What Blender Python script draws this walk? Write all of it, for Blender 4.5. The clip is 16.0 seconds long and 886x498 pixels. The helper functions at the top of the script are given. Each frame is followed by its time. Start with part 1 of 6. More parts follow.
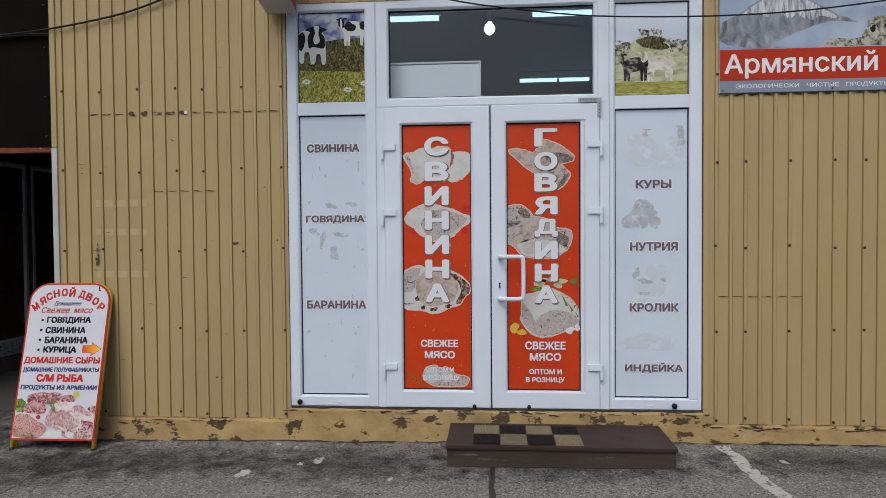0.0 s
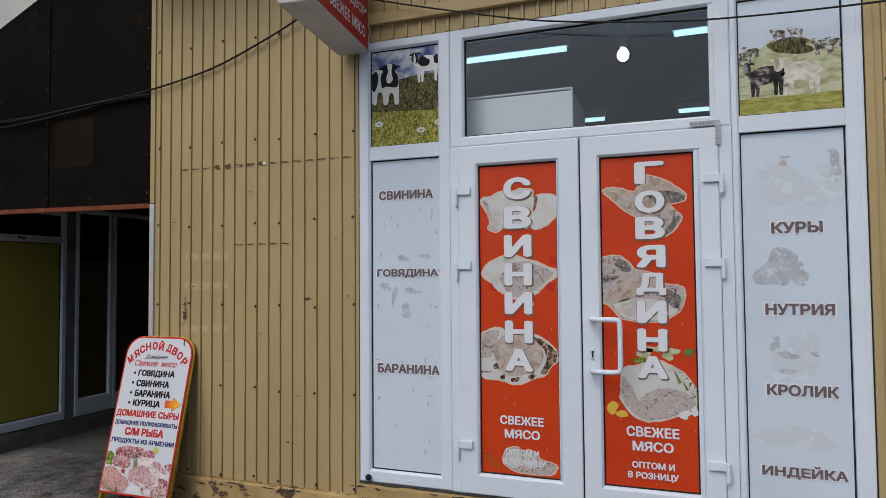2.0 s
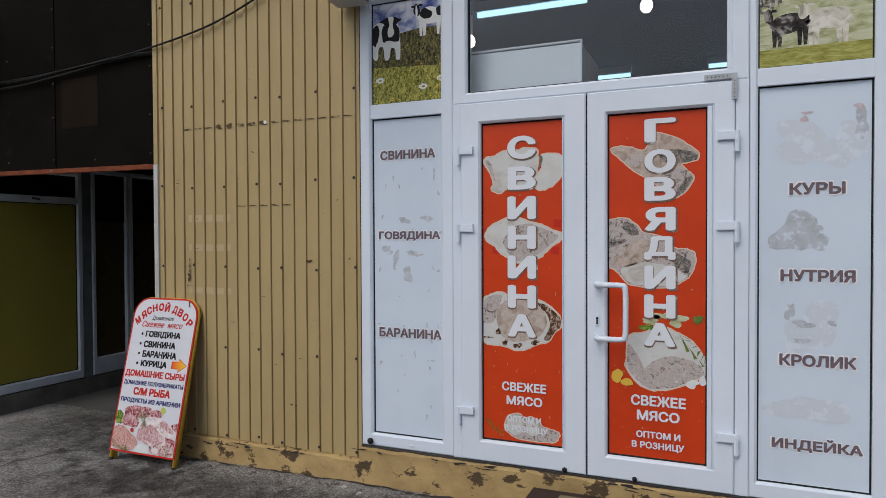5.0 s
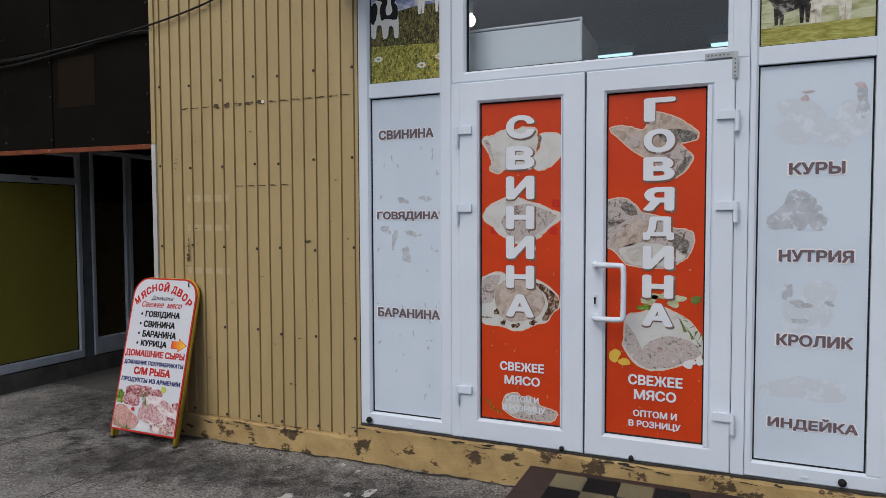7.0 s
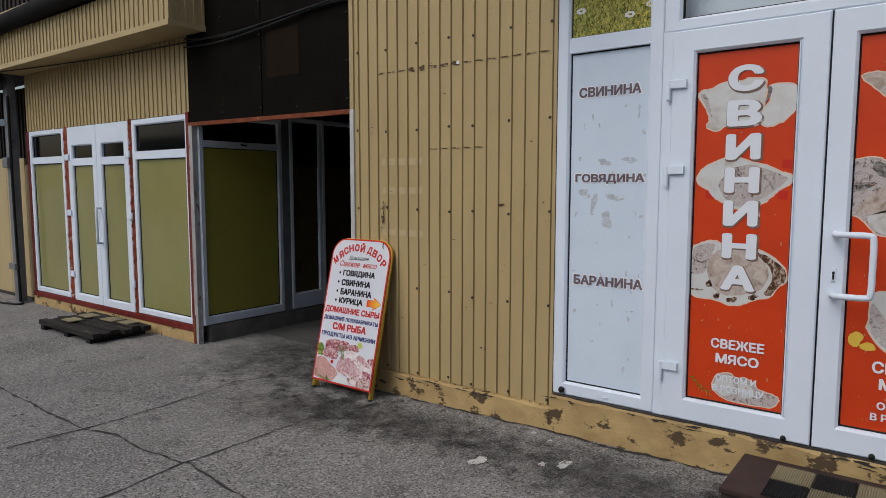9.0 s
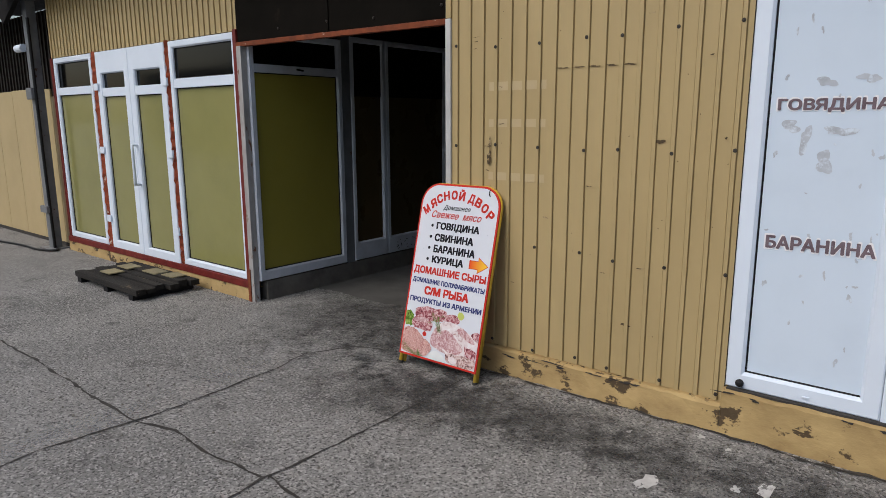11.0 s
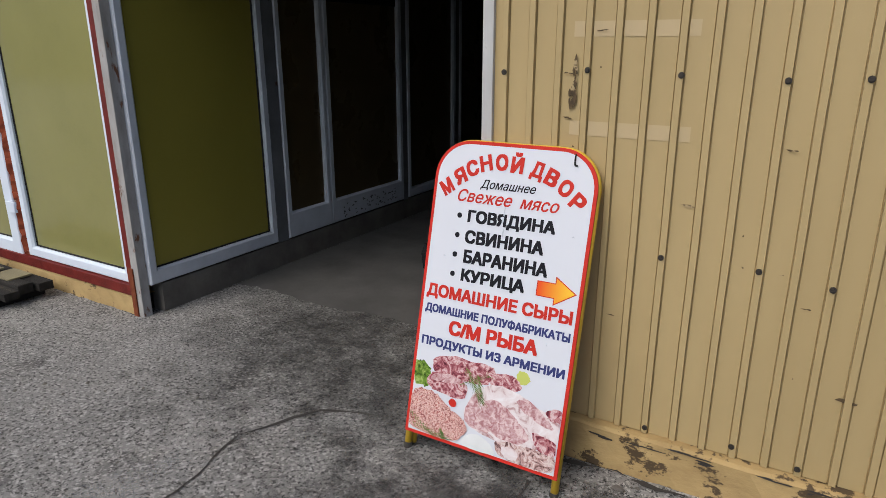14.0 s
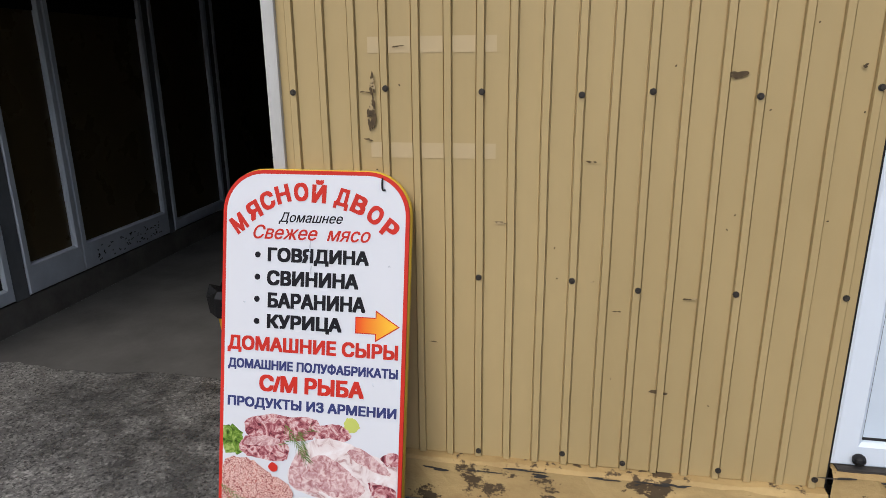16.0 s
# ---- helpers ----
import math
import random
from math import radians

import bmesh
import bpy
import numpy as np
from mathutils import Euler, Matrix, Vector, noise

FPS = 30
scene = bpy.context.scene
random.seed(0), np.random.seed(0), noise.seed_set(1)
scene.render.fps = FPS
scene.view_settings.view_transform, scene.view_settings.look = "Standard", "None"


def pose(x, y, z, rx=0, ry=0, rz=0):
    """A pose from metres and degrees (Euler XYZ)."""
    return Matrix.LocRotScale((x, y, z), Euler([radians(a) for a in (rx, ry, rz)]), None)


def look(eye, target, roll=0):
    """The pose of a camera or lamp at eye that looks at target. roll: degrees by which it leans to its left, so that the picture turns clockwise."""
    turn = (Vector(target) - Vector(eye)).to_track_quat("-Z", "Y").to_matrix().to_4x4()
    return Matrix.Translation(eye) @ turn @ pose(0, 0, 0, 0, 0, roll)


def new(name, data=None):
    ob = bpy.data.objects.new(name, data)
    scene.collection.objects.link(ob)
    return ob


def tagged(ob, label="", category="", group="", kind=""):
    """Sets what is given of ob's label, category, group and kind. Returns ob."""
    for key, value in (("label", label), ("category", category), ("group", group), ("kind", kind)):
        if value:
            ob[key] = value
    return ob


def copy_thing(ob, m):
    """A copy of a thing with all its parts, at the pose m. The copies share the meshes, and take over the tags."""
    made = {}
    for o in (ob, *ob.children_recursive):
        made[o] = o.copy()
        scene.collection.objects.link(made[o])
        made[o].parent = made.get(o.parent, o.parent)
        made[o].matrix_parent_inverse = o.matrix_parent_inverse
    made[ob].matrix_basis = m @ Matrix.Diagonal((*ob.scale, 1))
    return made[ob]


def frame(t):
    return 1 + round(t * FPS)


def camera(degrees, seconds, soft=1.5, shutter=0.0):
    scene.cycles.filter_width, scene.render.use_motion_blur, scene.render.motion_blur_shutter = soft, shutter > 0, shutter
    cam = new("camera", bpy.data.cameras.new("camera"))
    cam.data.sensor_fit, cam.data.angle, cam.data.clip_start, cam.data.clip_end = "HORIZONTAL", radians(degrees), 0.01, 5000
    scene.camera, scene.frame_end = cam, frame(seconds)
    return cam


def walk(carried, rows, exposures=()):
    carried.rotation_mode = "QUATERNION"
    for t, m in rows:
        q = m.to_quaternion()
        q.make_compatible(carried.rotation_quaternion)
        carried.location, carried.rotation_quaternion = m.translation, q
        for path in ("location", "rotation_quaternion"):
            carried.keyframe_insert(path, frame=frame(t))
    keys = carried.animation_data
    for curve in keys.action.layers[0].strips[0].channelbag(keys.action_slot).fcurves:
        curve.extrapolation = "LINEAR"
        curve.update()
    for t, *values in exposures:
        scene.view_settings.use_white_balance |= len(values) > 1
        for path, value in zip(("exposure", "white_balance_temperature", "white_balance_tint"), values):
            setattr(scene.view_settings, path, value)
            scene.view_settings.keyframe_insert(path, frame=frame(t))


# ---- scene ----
cam = camera(67.7, 16.0, soft=0.8)
METRES, EYE, TILT, LEAN, TURN = 5.0, 1.42, 0.0, 0.0, 4.3
ROWS = [
    (0.0, 0.0, 0.0, 0.0, -0.01, -1.56, 0.47),
    (0.5, 0.0292, 0.0426, 0.0046, 3.28, -0.8, 0.7),
    (1.0, 0.0655, 0.073, 0.0061, 7.6, 0.14, 0.63),
    (1.5, 0.1065, 0.1016, 0.0119, 11.89, 1.24, 0.49),
    (2.0, 0.1242, 0.1398, 0.0142, 16.28, 2.3, 0.46),
    (2.5, 0.1485, 0.1604, 0.0216, 17.92, 2.28, 0.18),
    (3.0, 0.1508, 0.1697, 0.0196, 18.36, 1.49, 0.2),
    (3.5, 0.1479, 0.177, 0.0213, 18.64, 0.79, 0.22),
    (4.0, 0.148, 0.1761, 0.0197, 19.11, 0.14, 0.19),
    (6.5, 0.151, 0.1722, 0.0146, 18.49, -2.42, 0.25),
    (7.0, 0.1516, 0.1754, 0.0146, 18.99, -2.68, 0.23),
    (7.5, 0.1505, 0.1744, 0.0148, 21.39, -3.12, 0.18),
    (8.0, 0.149, 0.1746, 0.0131, 25.88, -3.65, 0.08),
    (8.5, 0.1422, 0.1783, 0.0099, 29.41, -4.31, -0.09),
    (9.0, 0.1025, 0.1811, 0.009, 32.9, -5.45, 0.0),
    (9.5, 0.0518, 0.1895, 0.0083, 35.31, -6.64, -0.02),
    (12.0, -0.1936, 0.348, 0.001, 34.03, -13.65, -0.23),
    (12.5, -0.2483, 0.3762, -0.0041, 32.59, -14.32, -0.11),
    (13.0, -0.2909, 0.421, -0.0076, 30.96, -15.12, -0.1),
    (13.5, -0.3295, 0.4826, -0.005, 28.48, -15.99, -0.05),
    (14.0, -0.3733, 0.5202, -0.0062, 26.64, -17.24, 0.1),
    (14.5, -0.4018, 0.5493, -0.0077, 24.4, -18.38, 0.07),
    (15.0, -0.4173, 0.5633, -0.0068, 20.37, -18.11, 0.28),
    (15.5, -0.4262, 0.5528, -0.0036, 13.26, -17.22, 0.36),
    (16.0, -0.4082, 0.5497, -0.004, 6.02, -16.29, 0.58),
]
walk(cam, [(t, pose(0, 0, EYE, TILT, LEAN, TURN) @ pose(METRES * x, METRES * y, METRES * z, 90 + pitch, roll, yaw)) for t, x, y, z, yaw, pitch, roll in ROWS],
     exposures=[(0.0, -0.05), (1.5, -0.1), (3.5, -0.13), (9.0, -0.13), (9.7, 0.0), (12.0, 0.28), (13.5, 0.4), (16.0, 0.42)])

from mathutils.geometry import delaunay_2d_cdt

# ---- world and light: overcast day ----
world = bpy.data.worlds.new("overcast")
scene.world = world
world.use_nodes = True
_sky = world.node_tree.nodes.new("ShaderNodeTexSky")
_sky.sky_type = 'NISHITA'
_sky.sun_disc = False
_sky.sun_elevation, _sky.sun_rotation = radians(55), radians(200)
_sky.dust_density, _sky.air_density = 4.0, 1.2
_bg = world.node_tree.nodes["Background"]
world.node_tree.links.new(_sky.outputs[0], _bg.inputs[0])
_bg.inputs[1].default_value = 0.12
_sun = new("sun", bpy.data.lights.new("sun", 'SUN'))
_sun.data.energy, _sun.data.angle, _sun.data.color = 1.1, radians(40), (0.96, 0.98, 1.0)
_sun.matrix_basis = look((-2, -6, 9.5), (0, 4.5, 0))

# ---- materials ----


def mat(name, colour, rough=0.6, metal=0.0, dark=None, scale=3.0, fine=60.0, amount=0.35, bump=0.15, bump_scale=80.0,
        spots=None, spot_scale=6.0, spot_level=0.62, stretch=(1, 1, 1), coat=0.0, spec=0.25, vary=0.0, rough_var=0.15, spot_soft=0.04):
    """A painted or mineral surface: grain and stains at two scales, optional spots of a second colour."""
    m = bpy.data.materials.new(name)
    m.use_nodes = True
    nt = m.node_tree
    b = nt.nodes["Principled BSDF"]
    N, L = nt.nodes.new, nt.links.new
    tc = N("ShaderNodeTexCoord")
    mp = N("ShaderNodeMapping")
    mp.inputs["Scale"].default_value = stretch
    geo = N("ShaderNodeNewGeometry")
    L(geo.outputs["Position"], mp.inputs["Vector"])

    def noise(s, detail=5.0, rough_=0.6):
        n = N("ShaderNodeTexNoise")
        n.inputs["Scale"].default_value, n.inputs["Detail"].default_value, n.inputs["Roughness"].default_value = s, detail, rough_
        L(mp.outputs[0], n.inputs["Vector"])
        return n

    def mix(fac, a, c):
        x = N("ShaderNodeMix")
        x.data_type = 'RGBA'
        for val, sock in ((fac, x.inputs[0]), (a, x.inputs[6]), (c, x.inputs[7])):
            if isinstance(val, (tuple, list)):
                sock.default_value = (*val, 1)
            elif isinstance(val, (int, float)):
                sock.default_value = val
            else:
                L(val, sock)
        return x.outputs[2]

    def ramp(src, lo, hi):
        r = N("ShaderNodeMapRange")
        r.inputs[1].default_value, r.inputs[2].default_value = lo, hi
        L(src, r.inputs[0])
        return r.outputs[0]

    dark = dark or tuple(c * (1 - amount) for c in colour)
    n1, n2 = noise(scale), noise(fine, 3.0)
    col = mix(ramp(n1.outputs["Fac"], 0.35, 0.7), colour, dark)
    fineval = ramp(n2.outputs["Fac"], 0.3, 0.7)
    col = mix(fineval, mix(0.5, col, tuple(c * (1 - amount * 0.6) for c in colour)), col)
    if spots:
        n3 = noise(spot_scale, 8.0, 0.65)
        col = mix(ramp(n3.outputs["Fac"], spot_level, spot_level + spot_soft), col, spots)
    if vary:
        oi = N("ShaderNodeObjectInfo")
        v = N("ShaderNodeHueSaturation")
        r = N("ShaderNodeMapRange")
        r.inputs[3].default_value, r.inputs[4].default_value = 1 - vary, 1 + vary
        L(oi.outputs["Random"], r.inputs[0])
        L(r.outputs[0], v.inputs["Value"])
        L(col, v.inputs["Color"])
        col = v.outputs[0]
    L(col, b.inputs["Base Color"])
    rr = N("ShaderNodeMapRange")
    rr.inputs[3].default_value, rr.inputs[4].default_value = max(0.02, rough - rough_var), min(1, rough + rough_var)
    L(n1.outputs["Fac"], rr.inputs[0])
    L(rr.outputs[0], b.inputs["Roughness"])
    b.inputs["Metallic"].default_value = metal
    b.inputs["Specular IOR Level"].default_value = spec
    b.inputs["Coat Weight"].default_value = coat
    b.inputs["Coat Roughness"].default_value = 0.06
    if bump:
        bp = N("ShaderNodeBump")
        bp.inputs["Strength"].default_value, bp.inputs["Distance"].default_value = bump, 0.004
        n4 = noise(bump_scale, 4.0)
        L(n4.outputs["Fac"], bp.inputs["Height"])
        L(bp.outputs[0], b.inputs["Normal"])
    return m


def asphalt():
    """Worn grey asphalt with pale stone chips and large stains."""
    m = mat("worn_asphalt", (0.30, 0.293, 0.278), 0.9, dark=(0.175, 0.171, 0.163), scale=1.3, fine=14, amount=0.45, bump=1.0, bump_scale=60, spots=(0.13, 0.126, 0.12), spot_scale=3.2, spot_level=0.56, spot_soft=0.1)
    nt = m.node_tree
    b = nt.nodes["Principled BSDF"]
    base = b.inputs["Base Color"].links[0].from_socket
    geo = nt.nodes.new("ShaderNodeNewGeometry")
    vo = nt.nodes.new("ShaderNodeTexVoronoi")
    vo.inputs["Scale"].default_value = 95
    vo.inputs["Randomness"].default_value = 1.0
    nt.links.new(geo.outputs["Position"], vo.inputs["Vector"])
    sep = nt.nodes.new("ShaderNodeSeparateColor")
    nt.links.new(vo.outputs["Color"], sep.inputs[0])
    r = nt.nodes.new("ShaderNodeMapRange")
    r.inputs[1].default_value, r.inputs[2].default_value = 0.6, 1.0
    r.inputs[4].default_value = 0.8
    nt.links.new(sep.outputs[0], r.inputs[0])
    x = nt.nodes.new("ShaderNodeMix")
    x.data_type = 'RGBA'
    x.inputs[7].default_value = (0.50, 0.485, 0.46, 1)
    nt.links.new(r.outputs[0], x.inputs[0])
    nt.links.new(base, x.inputs[6])
    r2 = nt.nodes.new("ShaderNodeMapRange")
    r2.inputs[1].default_value, r2.inputs[2].default_value = 0.1, 0.30
    r2.inputs[3].default_value, r2.inputs[4].default_value = 0.0, 0.8
    vo2 = nt.nodes.new("ShaderNodeTexNoise")
    vo2.inputs["Scale"].default_value, vo2.inputs["Detail"].default_value, vo2.inputs["Roughness"].default_value = 70, 4.0, 0.75
    nt.links.new(geo.outputs["Position"], vo2.inputs["Vector"])
    r2.inputs[1].default_value, r2.inputs[2].default_value = 0.40, 0.48
    nt.links.new(vo2.outputs["Fac"], r2.inputs[0])
    x2 = nt.nodes.new("ShaderNodeMix")
    x2.data_type = 'RGBA'
    x2.inputs[6].default_value = (0.045, 0.043, 0.041, 1)
    nt.links.new(r2.outputs[0], x2.inputs[0])
    nt.links.new(x.outputs[2], x2.inputs[7])
    nt.links.new(x2.outputs[2], b.inputs["Base Color"])
    return m


def glass_mat(name, tint=(1, 1, 1)):
    """A thin clear pane: transparent, with a Fresnel gloss."""
    m = bpy.data.materials.new(name)
    m.use_nodes = True
    nt = m.node_tree
    nt.nodes.remove(nt.nodes["Principled BSDF"])
    out = nt.nodes["Material Output"]
    tr, gl, mx, fr = [nt.nodes.new(n) for n in ("ShaderNodeBsdfTransparent", "ShaderNodeBsdfGlossy", "ShaderNodeMixShader", "ShaderNodeFresnel")]
    tr.inputs[0].default_value = (*tint, 1)
    gl.inputs["Roughness"].default_value = 0.02
    fr.inputs[0].default_value = 1.5
    nt.links.new(fr.outputs[0], mx.inputs[0])
    nt.links.new(tr.outputs[0], mx.inputs[1])
    nt.links.new(gl.outputs[0], mx.inputs[2])
    nt.links.new(mx.outputs[0], out.inputs[0])
    return m


def lamp_mat(name, colour, strength):
    m = bpy.data.materials.new(name)
    m.use_nodes = True
    b = m.node_tree.nodes["Principled BSDF"]
    b.inputs["Emission Color"].default_value = (*colour, 1)
    b.inputs["Emission Strength"].default_value = strength
    return m


def stain_shade_mat(name, colour, level=0.42):
    """A thin ragged stain or painted shade that thins out towards its border."""
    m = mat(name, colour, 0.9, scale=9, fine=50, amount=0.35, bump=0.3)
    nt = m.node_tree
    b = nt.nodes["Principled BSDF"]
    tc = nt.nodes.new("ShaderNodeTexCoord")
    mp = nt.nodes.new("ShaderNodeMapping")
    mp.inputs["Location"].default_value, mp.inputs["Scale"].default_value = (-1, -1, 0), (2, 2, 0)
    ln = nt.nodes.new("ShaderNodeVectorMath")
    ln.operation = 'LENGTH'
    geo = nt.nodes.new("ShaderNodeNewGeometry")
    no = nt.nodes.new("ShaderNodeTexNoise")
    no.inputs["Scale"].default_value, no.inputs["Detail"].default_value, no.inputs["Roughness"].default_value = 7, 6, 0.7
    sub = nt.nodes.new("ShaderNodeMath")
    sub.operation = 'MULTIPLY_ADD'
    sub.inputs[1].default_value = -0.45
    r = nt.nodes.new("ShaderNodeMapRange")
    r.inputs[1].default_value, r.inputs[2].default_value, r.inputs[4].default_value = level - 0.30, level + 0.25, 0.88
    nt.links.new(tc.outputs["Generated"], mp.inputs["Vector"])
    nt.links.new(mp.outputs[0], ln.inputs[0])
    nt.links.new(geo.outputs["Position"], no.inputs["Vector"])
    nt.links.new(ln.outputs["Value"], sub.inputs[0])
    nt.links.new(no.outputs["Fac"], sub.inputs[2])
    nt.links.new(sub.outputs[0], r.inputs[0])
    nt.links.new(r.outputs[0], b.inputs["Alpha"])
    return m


def print_mat(name, stops, scale=20.0, distortion=1.5, detail=6.0, stretch=(1, 1, 1)):
    """A halftone photograph's surface: marbled tones along swirling grain, matt."""
    m = bpy.data.materials.new(name)
    m.use_nodes = True
    nt = m.node_tree
    b = nt.nodes["Principled BSDF"]
    geo, mp, no, ra = [nt.nodes.new(n) for n in ("ShaderNodeNewGeometry", "ShaderNodeMapping", "ShaderNodeTexNoise", "ShaderNodeValToRGB")]
    mp.inputs["Scale"].default_value = stretch
    no.inputs["Scale"].default_value, no.inputs["Detail"].default_value, no.inputs["Distortion"].default_value, no.inputs["Roughness"].default_value = scale, detail, distortion, 0.6
    while len(ra.color_ramp.elements) < len(stops):
        ra.color_ramp.elements.new(0.5)
    for e, (at, col) in zip(ra.color_ramp.elements, stops):
        e.position, e.color = at, (*col, 1)
    nt.links.new(geo.outputs["Position"], mp.inputs["Vector"])
    nt.links.new(mp.outputs[0], no.inputs["Vector"])
    nt.links.new(no.outputs["Fac"], ra.inputs[0])
    nt.links.new(ra.outputs[0], b.inputs["Base Color"])
    b.inputs["Roughness"].default_value, b.inputs["Specular IOR Level"].default_value = 0.45, 0.08
    return m


P_FAT = print_mat("print_smooth_fat", ((0.3, (0.42, 0.39, 0.34)), (0.42, (0.56, 0.55, 0.53)), (0.6, (0.60, 0.61, 0.60)), (0.75, (0.50, 0.49, 0.46))), 9, 0.6)
P_GRAIN = print_mat("print_grained_meat", ((0.33, (0.10, 0.075, 0.065)), (0.42, (0.36, 0.31, 0.29)), (0.5, (0.52, 0.48, 0.46)), (0.56, (0.40, 0.34, 0.33)), (0.7, (0.58, 0.56, 0.54))), 26, 1.6)
P_SIDE = print_mat("print_dark_side", ((0.35, (0.05, 0.045, 0.04)), (0.5, (0.17, 0.155, 0.14)), (0.65, (0.34, 0.31, 0.29))), 38, 1.2)
P_CHOP = print_mat("print_chop_eye", ((0.3, (0.28, 0.21, 0.16)), (0.5, (0.46, 0.38, 0.33)), (0.7, (0.55, 0.49, 0.45))), 24, 0.8)
P_CHAR = print_mat("print_browned_edge", ((0.35, (0.02, 0.012, 0.008)), (0.5, (0.14, 0.07, 0.04)), (0.62, (0.45, 0.38, 0.32))), 30, 1.5)
P_PINK = print_mat("print_raw_pink", ((0.34, (0.10, 0.02, 0.03)), (0.44, (0.30, 0.08, 0.10)), (0.53, (0.48, 0.23, 0.24)), (0.60, (0.66, 0.50, 0.50)), (0.70, (0.34, 0.11, 0.12))), 34, 1.8)
P_STEAK = print_mat("print_steak_face", ((0.3, (0.30, 0.10, 0.11)), (0.45, (0.46, 0.26, 0.27)), (0.58, (0.63, 0.46, 0.46)), (0.72, (0.70, 0.60, 0.60))), 55, 1.0)
P_RINDS = print_mat("print_fat_rind", ((0.35, (0.36, 0.19, 0.19)), (0.46, (0.66, 0.57, 0.57)), (0.7, (0.74, 0.71, 0.72))), 20, 1.2)
P_MINCE = print_mat("print_mince", ((0.40, (0.20, 0.04, 0.04)), (0.46, (0.66, 0.40, 0.36)), (0.5, (0.74, 0.58, 0.52)), (0.55, (0.62, 0.34, 0.31)), (0.62, (0.36, 0.11, 0.10))), 70, 2.5, 2.0)
P_BOTTOM = print_mat("print_marrow_bone", ((0.35, (0.10, 0.05, 0.05)), (0.46, (0.45, 0.28, 0.26)), (0.58, (0.68, 0.58, 0.55)), (0.7, (0.30, 0.15, 0.14))), 30, 2.0)
P_LEAF = print_mat("print_salad", ((0.35, (0.03, 0.06, 0.012)), (0.5, (0.12, 0.22, 0.03)), (0.65, (0.32, 0.42, 0.12))), 40, 1.2)
P_MEADOW = print_mat("print_flower_meadow", ((0.35, (0.05, 0.055, 0.012)), (0.46, (0.20, 0.20, 0.04)), (0.55, (0.33, 0.32, 0.10)), (0.64, (0.48, 0.44, 0.10)), (0.72, (0.60, 0.50, 0.04))), 60, 1.0, 6.0, (1.4, 1, 0.7))
P_SLOPE = print_mat("print_dark_slope", ((0.38, (0.025, 0.025, 0.015)), (0.5, (0.09, 0.085, 0.04)), (0.62, (0.20, 0.18, 0.07))), 55, 1.0, 6.0, (1.4, 1, 0.6))
P_CLOUD = print_mat("print_clouded_sky", ((0.36, (0.06, 0.08, 0.24)), (0.47, (0.20, 0.24, 0.42)), (0.56, (0.50, 0.54, 0.62)), (0.7, (0.60, 0.63, 0.68))), 7, 0.6)
P_FIELD = print_mat("print_pale_field", ((0.35, (0.30, 0.31, 0.15)), (0.5, (0.46, 0.48, 0.30)), (0.65, (0.56, 0.57, 0.42))), 22, 0.8, 6.0, (0.6, 1, 1.6))
P_HIDE = print_mat("print_dark_hide", ((0.4, (0.015, 0.014, 0.014)), (0.55, (0.05, 0.045, 0.042)), (0.68, (0.34, 0.32, 0.30))), 22, 0.8)
P_CREAM = print_mat("print_cream_hide", ((0.34, (0.20, 0.17, 0.13)), (0.46, (0.55, 0.52, 0.44)), (0.6, (0.70, 0.68, 0.62))), 14, 0.8)
P_HERD = print_mat("print_distant_herd", ((0.38, (0.05, 0.047, 0.04)), (0.5, (0.20, 0.18, 0.15)), (0.6, (0.56, 0.56, 0.53))), 40, 0.6)
P_RIDGE = print_mat("print_bare_mountain", ((0.35, (0.13, 0.15, 0.18)), (0.5, (0.27, 0.29, 0.33)), (0.68, (0.40, 0.43, 0.47))), 10, 1.5, 7.0, (1.0, 1, 0.5))
P_SNOW = print_mat("print_snow_gullies", ((0.38, (0.20, 0.22, 0.26)), (0.48, (0.42, 0.44, 0.48)), (0.6, (0.66, 0.67, 0.70))), 22, 0.8, 6.0, (2.2, 1, 0.35))
P_HAZE = print_mat("print_hazy_sky", ((0.3, (0.20, 0.27, 0.45)), (0.5, (0.38, 0.46, 0.58)), (0.7, (0.50, 0.57, 0.66))), 2.2, 0.3, 3.0)
P_RUIN = print_mat("print_stone_ruin", ((0.36, (0.05, 0.048, 0.03)), (0.46, (0.24, 0.23, 0.17)), (0.58, (0.48, 0.47, 0.42))), 30, 0.8)
P_TURF = print_mat("print_turf", ((0.35, (0.20, 0.19, 0.04)), (0.55, (0.36, 0.35, 0.10)), (0.7, (0.46, 0.45, 0.18))), 40, 0.8, 6.0, (0.4, 1, 1.8))

# Grime by the plinth; also the shade painted at the passage mouth.
M_STAIN_SHADE = stain_shade_mat("dark_grime_and_shade", (0.062, 0.060, 0.057))
M_DUST = stain_shade_mat("pale_dust_stain", (0.36, 0.355, 0.345), 0.5)
M_ASPHALT = asphalt()
M_SHEET = mat("yellow_profiled_sheet", (0.455, 0.346, 0.174), 0.38, dark=(0.372, 0.278, 0.134), scale=1.6, fine=30, amount=0.16, bump=0.05, bump_scale=14, stretch=(1, 1, 0.35))
M_SHEET_PALE = mat("unfaded_yellow_paint", (0.485, 0.378, 0.22), 0.4, amount=0.08, bump=0.02)
M_FENCE = mat("yellow_fence_sheet", (0.46, 0.36, 0.19), 0.5, amount=0.15, scale=1.2, bump=0.05)
